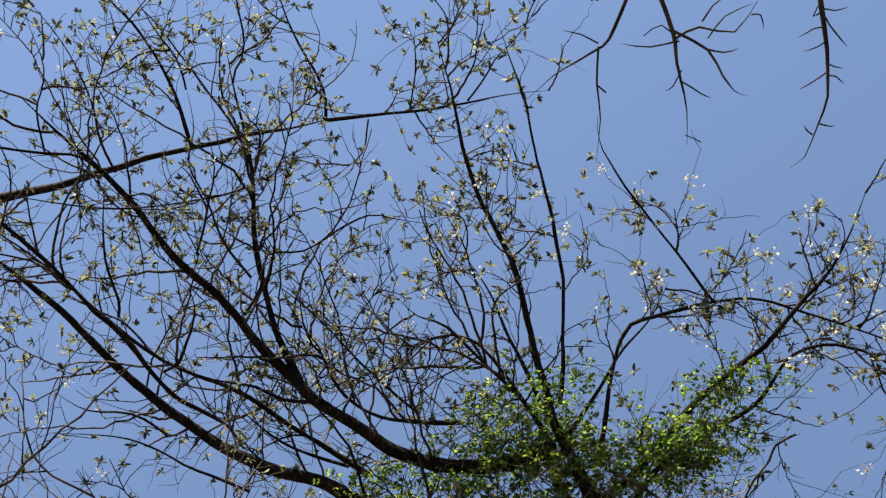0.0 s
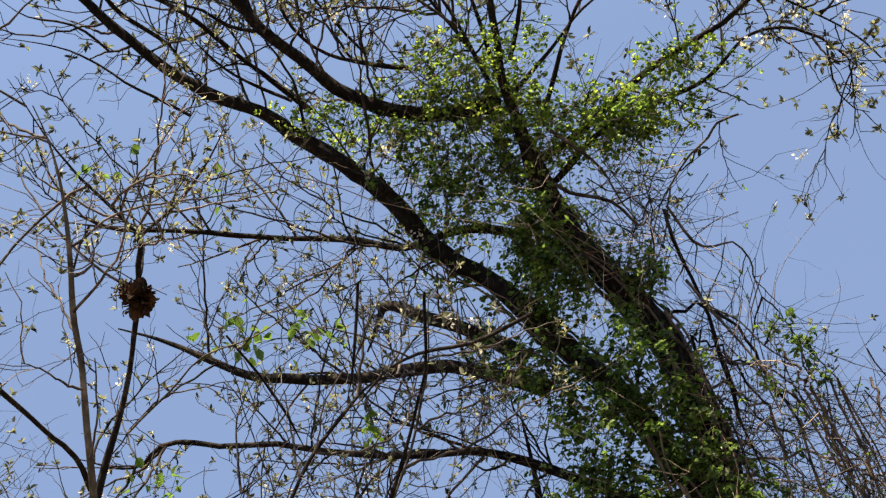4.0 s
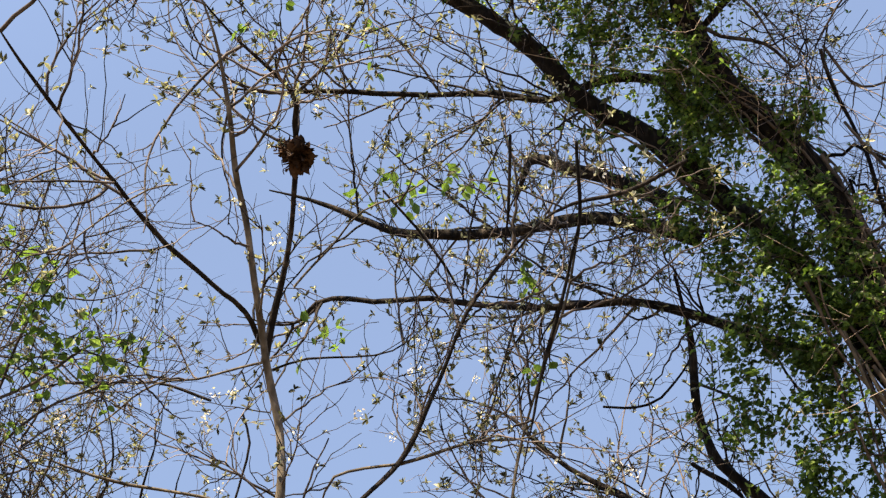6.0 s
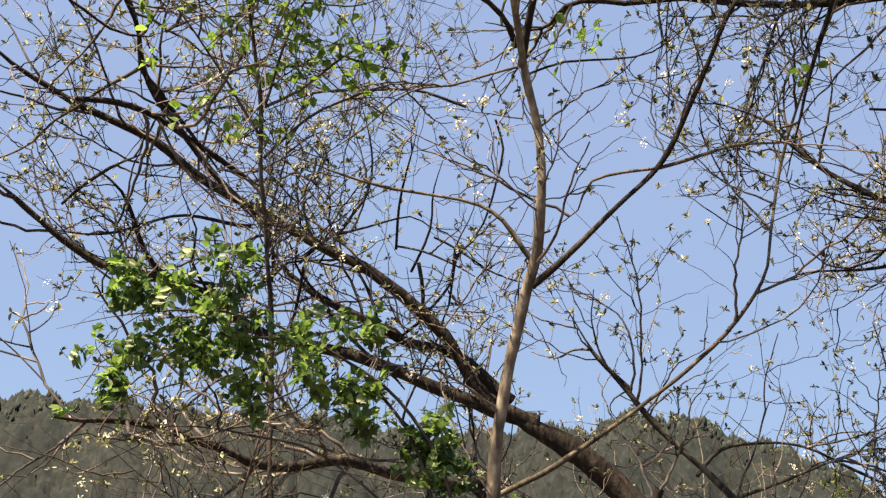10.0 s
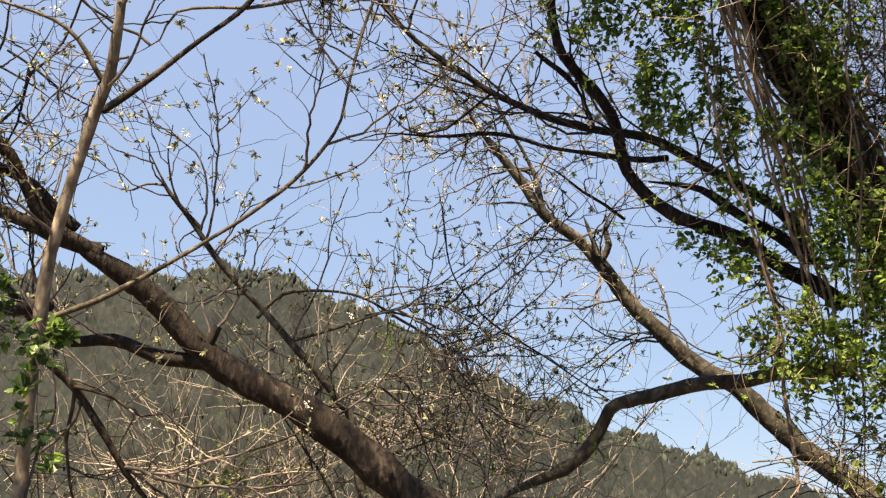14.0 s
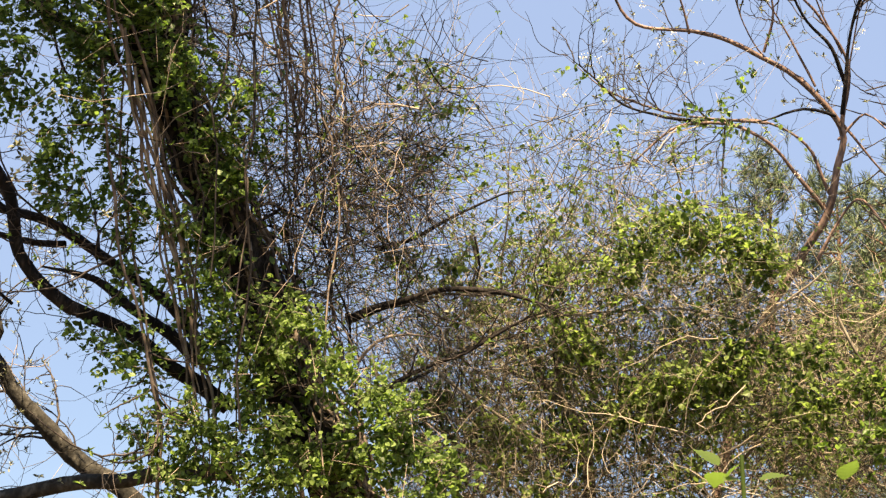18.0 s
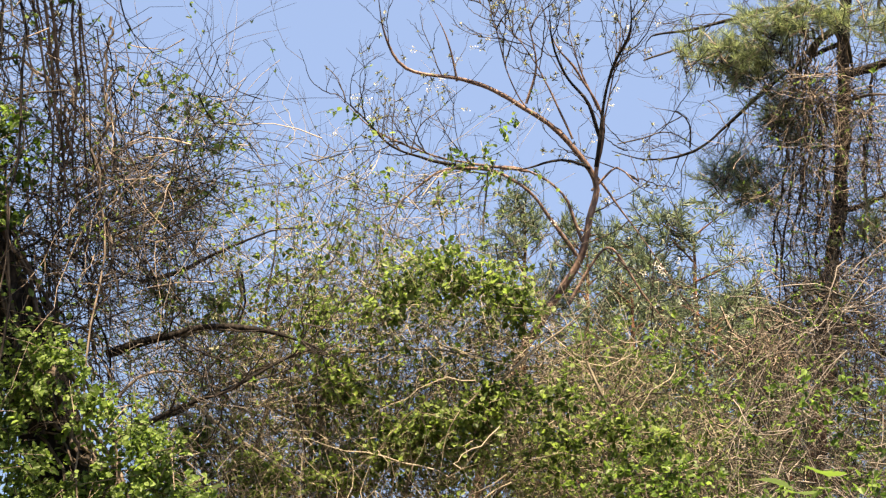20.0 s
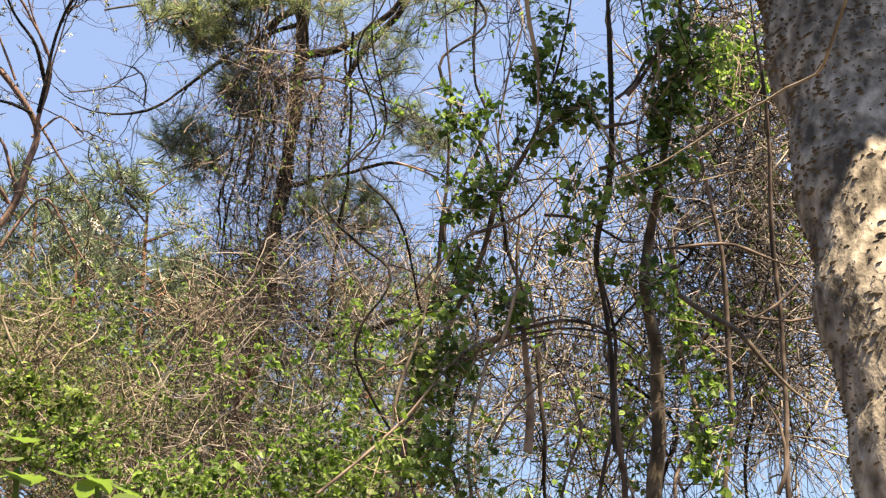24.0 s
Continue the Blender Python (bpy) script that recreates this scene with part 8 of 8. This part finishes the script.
fol = Foliage(0.038, LEAF, VINE, 10, fall=-0.3)
fol.trail([(4.65, 0.51, 4.02, 0.09), (4.74, 0.49, 3.86, 0.11), (4.81, 0.43, 3.72, 0.10), (4.80, 0.52, 3.72, 0.09), (4.86, 0.51, 3.60, 0.08), (4.89, 0.60, 3.49, 0.06), (4.94, 0.66, 3.34, 0.06)], 712, 0.72)
fol.trail([(4.87, 0.36, 3.85, 0.06), (4.94, 0.35, 3.70, 0.04)], 87, 0.72)
fol.trail([(5.09, 0.71, 3.00, 0.06), (5.14, 0.68, 2.85, 0.06), (5.17, 0.60, 2.78, 0.06), (5.21, 0.58, 2.60, 0.06), (5.24, 0.57, 2.42, 0.06), (5.26, 0.62, 2.25, 0.05), (5.28, 0.57, 2.12, 0.05)], 411, 0.72)
fol.trail([(4.84, 1.42, 3.10, 0.06), (4.88, 1.41, 2.99, 0.05)], 108, 0.72)
fol.trail([(5.13, 1.57, 3.81, 0.04), (5.18, 1.50, 3.75, 0.05), (5.18, 1.37, 3.85, 0.04), (5.21, 1.44, 3.72, 0.03)], 129, 0.72)
fol.trail([(5.08, 1.55, 3.93, 0.02), (5.19, 1.59, 3.67, 0.03), (5.25, 1.62, 3.49, 0.03), (5.30, 1.68, 3.27, 0.02)], 87, 0.72)
fol.finish(vines)

# the pale trunk beside the path
BIRCH = material("pale speckled bark", (0.055, 0.047, 0.036), (0.42, 0.365, 0.285), 0.85, 22, 0.7, 1.0, (0.215, 0.187, 0.145), span=(0.38, 0.60))
BIRCH_LOW, BIRCH_MID, BIRCH_HIGH = np.array((3.43, -0.22, 1.87)), np.array((3.57, -0.18, 2.34)), np.array((3.84, -0.13, 3.13))
birch = thing("birch_tree", (float(BIRCH_LOW[0]), float(BIRCH_LOW[1]), 0.0), "thick pale trunk with dark lens-shaped marks", "tree")
trunk_line = spline([(*(BIRCH_LOW - [0, 0, 1.9]), 0.25), (*(BIRCH_LOW - [0, 0, 1.0]), 0.225), (*BIRCH_LOW, 0.212), (*BIRCH_MID, 0.213), (*BIRCH_HIGH, 0.222), (*(BIRCH_HIGH * 2 - BIRCH_MID), 0.205), (4.2, -0.1, 4.7, 0.18),
                     (4.2, -0.1, 5.3, 0.17), (4.1, -0.2, 6.0, 0.15), (3.9, -0.3, 7.2, 0.11), (3.8, -0.4, 9.0, 0.05)], 0.04, 0.02)
birch_trunk = part("trunk", *tubes(trunk_line[None, :, :3], trunk_line[None, :, 3], 64, 0.009), BIRCH, birch)


def bark_marks(line, count, lo, hi):
    """Small raised lens-shaped pores, each a diamond ridge lying on the trunk."""
    n = len(line)
    i = (rng.uniform(lo, hi, count) * (n - 1)).astype(int)
    T = unit(np.gradient(line[:, :3], axis=0))[i]
    A = unit(np.cross(T, [0.1, 1, 0.0]))
    B = np.cross(T, A)
    knot = rng.integers(0, count // 9, count)
    i = np.clip(i[knot] + rng.normal(size=count) * 1.6, 0, n - 1).astype(int)
    T, A, B = T[knot], A[knot], B[knot]
    ang = rng.uniform(0, 2 * np.pi, count)[knot] + rng.normal(size=count) * 0.3
    out = np.cos(ang)[:, None] * A + np.sin(ang)[:, None] * B
    side = np.cross(out, T)
    c = line[i, :3] + out * (line[i, 3] * 1.0)[:, None] + T * rng.uniform(-0.02, 0.02, (count, 1))
    w, h = 0.003 + 0.013 * rng.random((count, 1)) ** 2.2, 0.002 + 0.010 * rng.random((count, 1)) ** 2.5
    top = c + out * 0.006
    V = np.stack([c - side * w - out * 0.004, c - T * h - out * 0.004, c + side * w - out * 0.004, c + T * h - out * 0.004, top - side * w * 0.4, top + side * w * 0.4], 1).reshape(-1, 3)
    o = np.arange(count)[:, None] * 6
    Q = np.concatenate([o + np.array([[0, 1, 5, 4]]), o + np.array([[2, 3, 4, 5]])])
    return V, Q


MARK = material("dark bark pores", (0.05, 0.043, 0.034), (0.22, 0.19, 0.15), 0.9, 40, 1, 0.5)
part("bark_speckle", *bark_marks(trunk_line, 8000, 0.15, 0.5), MARK, birch_trunk, "dark lens-shaped bark pores", "stuff", False)
lines = [trunk_line]
lines.append(limb(birch, "branch", [(1.21, 2.09, 5.98, 0.0079), (1.14, 2.23, 5.93, 0.007), (1.09, 2.30, 5.91, 0.0061), (0.98, 2.36, 5.90, 0.0052), (0.89, 2.40, 5.90, 0.0043), (0.78, 2.49, 5.87, 0.0034)], TWIG))
lines.append(limb(birch, "twig", [(1.09, 2.30, 5.91, 0.0045), (1.07, 2.42, 5.84, 0.0038), (1.08, 2.54, 5.77, 0.003), (1.07, 2.68, 5.68, 0.0023)], TWIG))
lines.append(limb(birch, "twig", [(1.08, 2.29, 5.91, 0.0034), (1.02, 2.25, 5.95, 0.0028), (0.96, 2.24, 5.96, 0.0023)], TWIG))
lines.append(limb(birch, "twig", [(1.07, 2.42, 5.84, 0.0034), (1.10, 2.45, 5.82, 0.0034)], TWIG))
lines.append(limb(birch, "branch", [(1.30, 2.08, 5.96, 0.0091), (1.36, 2.23, 5.86, 0.0079), (1.38, 2.30, 5.82, 0.0068), (1.40, 2.40, 5.76, 0.0057), (1.41, 2.49, 5.70, 0.0045), (1.40, 2.59, 5.64, 0.0034)], TWIG))
lines.append(limb(birch, "twig", [(1.37, 2.23, 5.86, 0.0057), (1.49, 2.28, 5.80, 0.0048), (1.54, 2.36, 5.73, 0.004), (1.58, 2.40, 5.69, 0.0031), (1.63, 2.40, 5.67, 0.0023)], TWIG))
lines.append(limb(birch, "twig", [(1.49, 2.27, 5.80, 0.0045), (1.55, 2.27, 5.77, 0.0034), (1.61, 2.26, 5.76, 0.0023)], TWIG))
lines.append(limb(birch, "twig", [(1.38, 2.25, 5.85, 0.0045), (1.28, 2.28, 5.86, 0.0034), (1.18, 2.28, 5.89, 0.0023)], TWIG))
lines.append(limb(birch, "twig", [(1.38, 2.24, 5.85, 0.0057), (1.47, 2.19, 5.85, 0.0049), (1.59, 2.19, 5.80, 0.0042), (1.68, 2.07, 5.83, 0.0034)], TWIG))
lines.append(limb(birch, "twig", [(1.64, 2.14, 5.81, 0.0034), (1.68, 2.14, 5.79, 0.0028), (1.70, 2.18, 5.76, 0.0023)], TWIG))
lines.append(limb(birch, "twig", [(1.40, 2.39, 5.76, 0.0034), (1.46, 2.42, 5.73, 0.0028), (1.51, 2.42, 5.70, 0.0023)], TWIG))
lines.append(limb(birch, "twig", [(1.39, 2.34, 5.79, 0.0034), (1.36, 2.40, 5.77, 0.0028), (1.33, 2.42, 5.77, 0.0023)], TWIG))
lines.append(limb(birch, "twig", [(1.40, 2.56, 5.66, 0.0023), (1.46, 2.58, 5.63, 0.0023)], TWIG))
lines.append(limb(birch, "twig", [(1.47, 2.19, 5.85, 0.0045), (1.52, 2.12, 5.87, 0.0034), (1.59, 2.07, 5.87, 0.0023)], TWIG))
lines.append(limb(birch, "twig", [(1.50, 2.22, 5.82, 0.0034), (1.55, 2.16, 5.84, 0.0028), (1.65, 2.11, 5.82, 0.0023)], TWIG))
lines.append(limb(birch, "twig", [(1.25, 2.24, 5.89, 0.0023), (1.32, 2.20, 5.89, 0.0028), (1.38, 2.25, 5.85, 0.0034)], TWIG))
lines.append(limb(birch, "branch", [(1.88, 2.02, 5.77, 0.0102), (1.90, 2.17, 5.69, 0.0089), (1.91, 2.28, 5.62, 0.0076), (1.91, 2.38, 5.56, 0.0062), (1.87, 2.47, 5.52, 0.0049), (1.82, 2.57, 5.48, 0.0036), (1.77, 2.64, 5.46, 0.0023)], TWIG))
lines.append(limb(birch, "twig", [(1.88, 2.08, 5.74, 0.0034), (1.94, 2.09, 5.71, 0.0028), (2.00, 2.07, 5.69, 0.0023)], TWIG))
lines.append(limb(birch, "twig", [(1.89, 2.12, 5.71, 0.0034), (1.94, 2.16, 5.67, 0.0028), (1.98, 2.21, 5.63, 0.0023)], TWIG))
lines.append(limb(birch, "twig", [(1.90, 2.14, 5.70, 0.0034), (1.86, 2.16, 5.71, 0.0028), (1.82, 2.20, 5.71, 0.0023)], TWIG))
lines.append(limb(birch, "twig", [(1.90, 2.19, 5.67, 0.0034), (1.87, 2.22, 5.67, 0.0028), (1.83, 2.26, 5.67, 0.0023)], TWIG))
lines.append(limb(birch, "twig", [(1.91, 2.30, 5.61, 0.0034), (1.86, 2.33, 5.61, 0.0028), (1.81, 2.37, 5.62, 0.0023)], TWIG))
lines.append(limb(birch, "twig", [(1.91, 2.27, 5.63, 0.0034), (1.93, 2.28, 5.61, 0.0028), (1.96, 2.28, 5.59, 0.0023)], TWIG))
lines.append(limb(birch, "twig", [(1.91, 2.31, 5.60, 0.0034), (1.94, 2.31, 5.59, 0.0028), (1.97, 2.33, 5.56, 0.0023)], TWIG))
lines.append(limb(birch, "twig", [(1.91, 2.09, 5.72, 0.0034), (1.86, 2.12, 5.73, 0.0028), (1.88, 2.05, 5.75, 0.0023)], TWIG))
lines.append(limb(birch, "twig", [(1.88, 2.46, 5.52, 0.0034), (1.91, 2.47, 5.51, 0.0028), (1.92, 2.47, 5.50, 0.0023)], TWIG))
lines.append(limb(birch, "twig", [(1.85, 2.51, 5.51, 0.0034), (1.83, 2.50, 5.52, 0.0028), (1.82, 2.50, 5.53, 0.0023)], TWIG))
lines.append(limb(birch, "limb", [(4.2, -0.1, 5.3, 0.06), (3.4, 0.6, 6.0, 0.035), (2.6, 1.3, 6.2, 0.022), (1.9, 1.93, 5.87, 0.013), (1.3, 2.03, 6.02, 0.007)], BIRCH))
# limbs above the view, added to dapple the trunk with shade
unseen_crown = [limb(birch, "limb", rows, BIRCH) for rows in (
    [(4.2, -0.1, 5.3, 0.08), (3.7, 0.5, 6.4, 0.05), (3.2, 1.2, 7.8, 0.03), (2.9, 2.0, 8.8, 0.012)],
    [(4.1, -0.2, 6.0, 0.08), (3.1, -0.7, 6.8, 0.05), (2.1, -1.2, 7.4, 0.02)],
    [(4.2, -0.1, 5.4, 0.08), (4.9, -0.9, 6.2, 0.05), (5.5, -1.7, 6.9, 0.02)],
    [(4.0, -0.25, 6.5, 0.07), (4.6, 0.6, 7.3, 0.04), (5.2, 1.2, 7.9, 0.015)])]
# unseen leaf clumps added towards the sun, to shade the trunk's upper part
shade_clumps = Foliage(0.09, LEAF, TWIG, 10)
ACROSS = unit(np.array([0, 0, 1.0]) - np.array(SUN) * SUN.z)
SHADED = np.array((3.66, -0.14, 3.24))
for k, r, up in ((1.1, 0.34, 0.04), (1.7, 0.42, 0.12), (2.4, 0.5, 0.2), (1.2, 0.4, 0.45), (1.8, 0.45, 0.9), (2.6, 0.42, 1.2)):
    P = cloud_stems(tuple(SHADED + np.array(SUN) * k + ACROSS * up), r, r, 500, (0.05, 0.15), 4, 0.3, 0.0)
    shade_clumps.stems.append(tubes(P, taper(P, 0.002, 0.001), 3))
    shade_clumps.leaves.append(tufts(P, 6, 0.09, 0.75))
shade_clumps.finish(birch)
twiggery(birch, unseen_crown[1:], 4, (0.4, 1.2), 0.0, 0.008, 4, 0.0)
limb(birch, "vine_stem", [(2.86, -0.15, 2.98, 0.004), (2.96, -0.12, 2.95, 0.0039), (3.05, -0.08, 2.91, 0.0039), (3.14, -0.04, 2.89, 0.0038), (3.21, 0.04, 2.88, 0.0037), (3.29, 0.12, 2.86, 0.0036), (3.36, 0.21, 2.85, 0.0034), (3.44, 0.38, 2.80, 0.0033), (3.49, 0.51, 2.79, 0.0032)], TWIG_PALE, "pale bare vine against the trunk")

# the old nest caught in the sapling
nest_at = np.array((-0.66, 4.48, 4.74))
nest = thing("old_nest", tuple(nest_at), "ragged dark brown clump of dead twigs and leaves", "nest")
P = cloud_stems(nest_at, 0.05, 0.03, 150, (0.03, 0.09), 7, 0.5, -0.1)
part("twig_ball", *tubes(P, taper(P, 0.004, 0.002), 4), DRY, nest)
P = cloud_stems(nest_at + np.array([0.035, 0.01, -0.03]), 0.03, 0.04, 60, (0.03, 0.08), 4, 0.4, -0.1)
part("leaf_litter", *tufts(P, 4, 0.055, 0.7), DRY, nest, "curled dead leaves", "stuff", False)

# young broad leaves close to the camera
shoots_near = thing("bramble", (1.5, 1.0, 0.0), "young bramble shoots with broad yellow-green leaves", "shrub")


def broad_leaf(at, aim, size):
    """One toothed leaf with a folded midrib and raised panels between its veins."""
    aim = unit(np.array(aim))
    side = unit(np.cross(aim, [-0.2, -0.3, 1.0]))
    up = np.cross(side, aim)
    n, w = 17, 7
    u = np.linspace(0, 1, n)
    half = 0.40 * np.sin(np.pi * u ** 0.75) * (1 + 0.10 * (np.arange(n) % 2)) + 0.004
    s = np.linspace(-1, 1, w)
    x = half[:, None] * s[None]
    z = 0.16 * np.abs(x) - 0.16 * (u ** 2)[:, None] + 0.02 * np.sin(u * 40)[:, None] * np.abs(s)[None]
    V = at + size * (u[:, None, None] * aim + x[..., None] * side + z[..., None] * up)
    i, j = np.meshgrid(np.arange(n - 1), np.arange(w - 1), indexing="ij")
    o = i * w + j
    return V.reshape(-1, 3), np.stack([o, o + w, o + w + 1, o + 1], -1).reshape(-1, 4)


def young_shoot(top):
    """A thin stem from the ground with a few broad toothed leaves at its top."""
    top = np.array(top)
    foot = top * [1.05, 1.05, 0]
    line = spline([(*foot, 0.004), (*(foot * 0.5 + top * 0.5 + [0.05, 0, 0]), 0.0035), (*top, 0.0025)])
    stalk = part("shoot", *tubes(line[None, :, :3], line[None, :, 3], 6), LEAF_YOUNG, shoots_near)
    k = 5
    at = top + rng.normal(size=(k, 3)) * [0.02, 0.02, 0.012]
    for a in at:
        part("leaf", *broad_leaf(a, rng.normal(size=3) * [1, 1, 0.35], rng.uniform(0.028, 0.046)), LEAF_YOUNG, stalk)


young_shoot((1.19, 0.67, 1.77))
young_shoot((1.23, 0.61, 1.76))
young_shoot((1.40, 1.23, 1.77))
young_shoot((1.45, 1.18, 1.73))

# pines beyond the brush


def far_pine(at, tall, spread, label):
    ob = thing("pine_tree", at, label, "tree", "pines behind the brush")
    base = np.array(at)
    line = spline([(*base, 0.11), (*(base + [0.1, 0.05, tall * 0.5]), 0.08), (*(base + [0.15, 0, tall]), 0.02)])
    part("trunk", *tubes(line[None, :, :3], line[None, :, 3], 8, 0.05), BARK_PINE, ob)
    f = Foliage(0.04, LEAF, BARK, 8, needle=(0.12, 0.22), blade=0.095, pines=NEEDLE_FAR, many=26)
    for k in range(9):
        u = 0.3 + 0.7 * k / 8
        reach = spread * (1.2 - u)
        for j in range(5):
            a = rng.uniform(0, 6.3)
            d = np.array([math.cos(a), math.sin(a), rng.uniform(0.1, 0.9)])
            root = base + [0.1, 0, tall * u + rng.uniform(-0.4, 0.2)]
            tip = root + d * reach
            part("branch", *tubes(np.linspace(root, tip, 6)[None], np.linspace(0.02, 0.006, 6)[None], 5), BARK_PINE, ob)
            f.tuft(tuple(root + d * reach * 0.75), reach * 0.45 + 0.15, 0.4, 12)
    f.finish(ob)


far_pine((13.61, 7.54, -0.6), 6.12, 3.0, "bushy green pine standing behind the brush")
far_pine((15.36, 6.25, -0.6), 6.16, 3.0, "bushy green pine standing behind the brush")
far_pine((15.38, 9.86, -0.6), 8.45, 2.6, "bushy green pine standing behind the brush")
far_pine((16.69, 12.88, -0.6), 9.5, 2.4, "bushy green pine standing behind the brush")
far_pine((18.93, 13.38, -0.6), 10.1, 2.6, "bushy green pine standing behind the brush")
far_pine((19.98, 11.74, -0.6), 8.62, 2.6, "bushy green pine standing behind the brush")
far_pine((21.81, 7.92, -0.6), 8.51, 2.6, "bushy green pine standing behind the brush")
far_pine((16.72, 14.35, -0.6), 10.4, 2.2, "bushy green pine standing behind the brush")
far_pine((14.10, 8.79, -0.6), 6.55, 2.8, "bushy green pine standing behind the brush")
far_pine((14.29, 10.26, -0.6), 7.4, 2.6, "bushy green pine standing behind the brush")

# more bare branches high in the ivy-clad tree
overhead = []
overhead.append(limb(ivy_tree, "branch", [(-1.98, 4.32, 7.91, 0.0129), (-1.81, 4.50, 7.87, 0.0139), (-1.58, 4.76, 7.78, 0.0149), (-1.40, 4.96, 7.70, 0.0158), (-1.22, 5.21, 7.56, 0.0168), (-1.03, 5.42, 7.45, 0.0178), (-0.76, 5.62, 7.35, 0.0188), (-0.65, 5.74, 7.28, 0.0199)], BARK))
overhead.append(limb(ivy_tree, "branch", [(-1.94, 3.95, 8.16, 0.0081), (-1.71, 4.04, 8.23, 0.0085), (-1.49, 4.12, 8.29, 0.0090), (-1.35, 4.27, 8.29, 0.0095), (-1.19, 4.44, 8.27, 0.0099)], BARK))
overhead.append(limb(ivy_tree, "branch", [(-0.48, 4.35, 8.18, 0.0065), (-0.66, 4.40, 8.18, 0.0065), (-1.01, 4.44, 8.16, 0.0065), (-1.36, 4.43, 8.14, 0.0066), (-1.69, 4.37, 8.16, 0.0066), (-2.02, 4.28, 8.17, 0.0066)], BARK))
overhead.append(limb(ivy_tree, "branch", [(-1.36, 4.89, 7.66, 0.0097), (-1.35, 4.84, 7.76, 0.0089), (-1.40, 4.72, 7.90, 0.0082), (-1.42, 4.52, 8.11, 0.0074), (-1.41, 4.32, 8.31, 0.0066)], BARK))
overhead.append(limb(ivy_tree, "branch", [(-0.52, 4.80, 7.85, 0.0097), (-0.62, 4.73, 7.94, 0.0089), (-0.74, 4.59, 8.07, 0.0081), (-0.80, 4.43, 8.21, 0.0074), (-0.89, 4.26, 8.35, 0.0066), (-0.85, 4.10, 8.50, 0.0058), (-0.87, 3.90, 8.65, 0.0050)], BARK))
overhead.append(limb(ivy_tree, "branch", [(-1.10, 5.19, 7.45, 0.0097), (-1.02, 5.19, 7.54, 0.0093), (-0.98, 5.12, 7.67, 0.0090), (-0.92, 4.99, 7.85, 0.0086), (-0.96, 4.91, 7.97, 0.0083)], BARK))
overhead.append(limb(ivy_tree, "branch", [(-0.85, 4.65, 7.93, 0.0081), (-0.81, 4.55, 8.07, 0.0073), (-0.77, 4.43, 8.22, 0.0065), (-0.72, 4.31, 8.36, 0.0058), (-0.73, 4.13, 8.53, 0.0050)], BARK))
overhead.append(limb(ivy_tree, "branch", [(-0.60, 4.99, 7.69, 0.0097), (-0.49, 4.88, 7.83, 0.0090), (-0.44, 4.73, 7.98, 0.0084), (-0.22, 4.74, 8.02, 0.0077), (-0.00, 4.67, 8.12, 0.0070), (0.22, 4.62, 8.18, 0.0063), (0.40, 4.66, 8.18, 0.0057), (0.70, 4.71, 8.16, 0.0050)], BARK))
overhead.append(limb(ivy_tree, "branch", [(0.45, 5.51, 7.25, 0.0097), (0.32, 5.45, 7.36, 0.0091), (0.19, 5.37, 7.50, 0.0085), (-0.01, 5.23, 7.68, 0.0079), (-0.22, 5.10, 7.84, 0.0072), (-0.49, 4.96, 7.99, 0.0066)], BARK))
overhead.append(limb(ivy_tree, "branch", [(-0.15, 5.43, 7.33, 0.0113), (-0.39, 5.44, 7.38, 0.0106), (-0.57, 5.41, 7.47, 0.0098), (-0.81, 5.36, 7.55, 0.0090), (-1.02, 5.29, 7.65, 0.0083)], BARK))
overhead.append(limb(ivy_tree, "branch", [(0.00, 5.72, 7.05, 0.0113), (-0.20, 5.71, 7.13, 0.0101), (-0.41, 5.65, 7.24, 0.0090), (-0.58, 5.57, 7.38, 0.0078), (-0.72, 5.49, 7.52, 0.0066)], BARK))
overhead.append(limb(ivy_tree, "branch", [(-1.09, 5.47, 7.19, 0.0081), (-1.32, 5.39, 7.31, 0.0071), (-1.57, 5.37, 7.36, 0.0060), (-1.77, 5.31, 7.45, 0.0050)], BARK))
overhead.append(limb(ivy_tree, "branch", [(-0.63, 5.78, 6.95, 0.0097), (-0.93, 5.68, 7.09, 0.0085), (-1.17, 5.59, 7.20, 0.0074), (-1.44, 5.53, 7.27, 0.0062), (-1.78, 5.49, 7.28, 0.0050)], BARK))
overhead.append(limb(ivy_tree, "branch", [(-0.84, 3.80, 8.47, 0.0065), (-0.89, 3.64, 8.63, 0.0060), (-1.02, 3.48, 8.77, 0.0055), (-1.12, 3.34, 8.89, 0.0050)], BARK))
overhead.append(limb(ivy_tree, "branch", [(-1.32, 4.19, 8.17, 0.0081), (-1.41, 3.97, 8.34, 0.0073), (-1.46, 3.75, 8.52, 0.0065), (-1.57, 3.51, 8.67, 0.0058), (-1.72, 3.31, 8.79, 0.0050)], BARK))
overhead.append(limb(ivy_tree, "branch", [(-1.70, 4.01, 8.19, 0.0065), (-1.75, 3.83, 8.36, 0.0060), (-1.71, 3.63, 8.56, 0.0055), (-1.79, 3.41, 8.73, 0.0050)], BARK))
twiggery(ivy_tree, [overhead[k] for k in (1, 2, 4, 6, 13, 14, 15)], 3.6, (0.2, 0.8), 0.03, 0.0075, 4, 0.2, 0.045, tip=0.1)
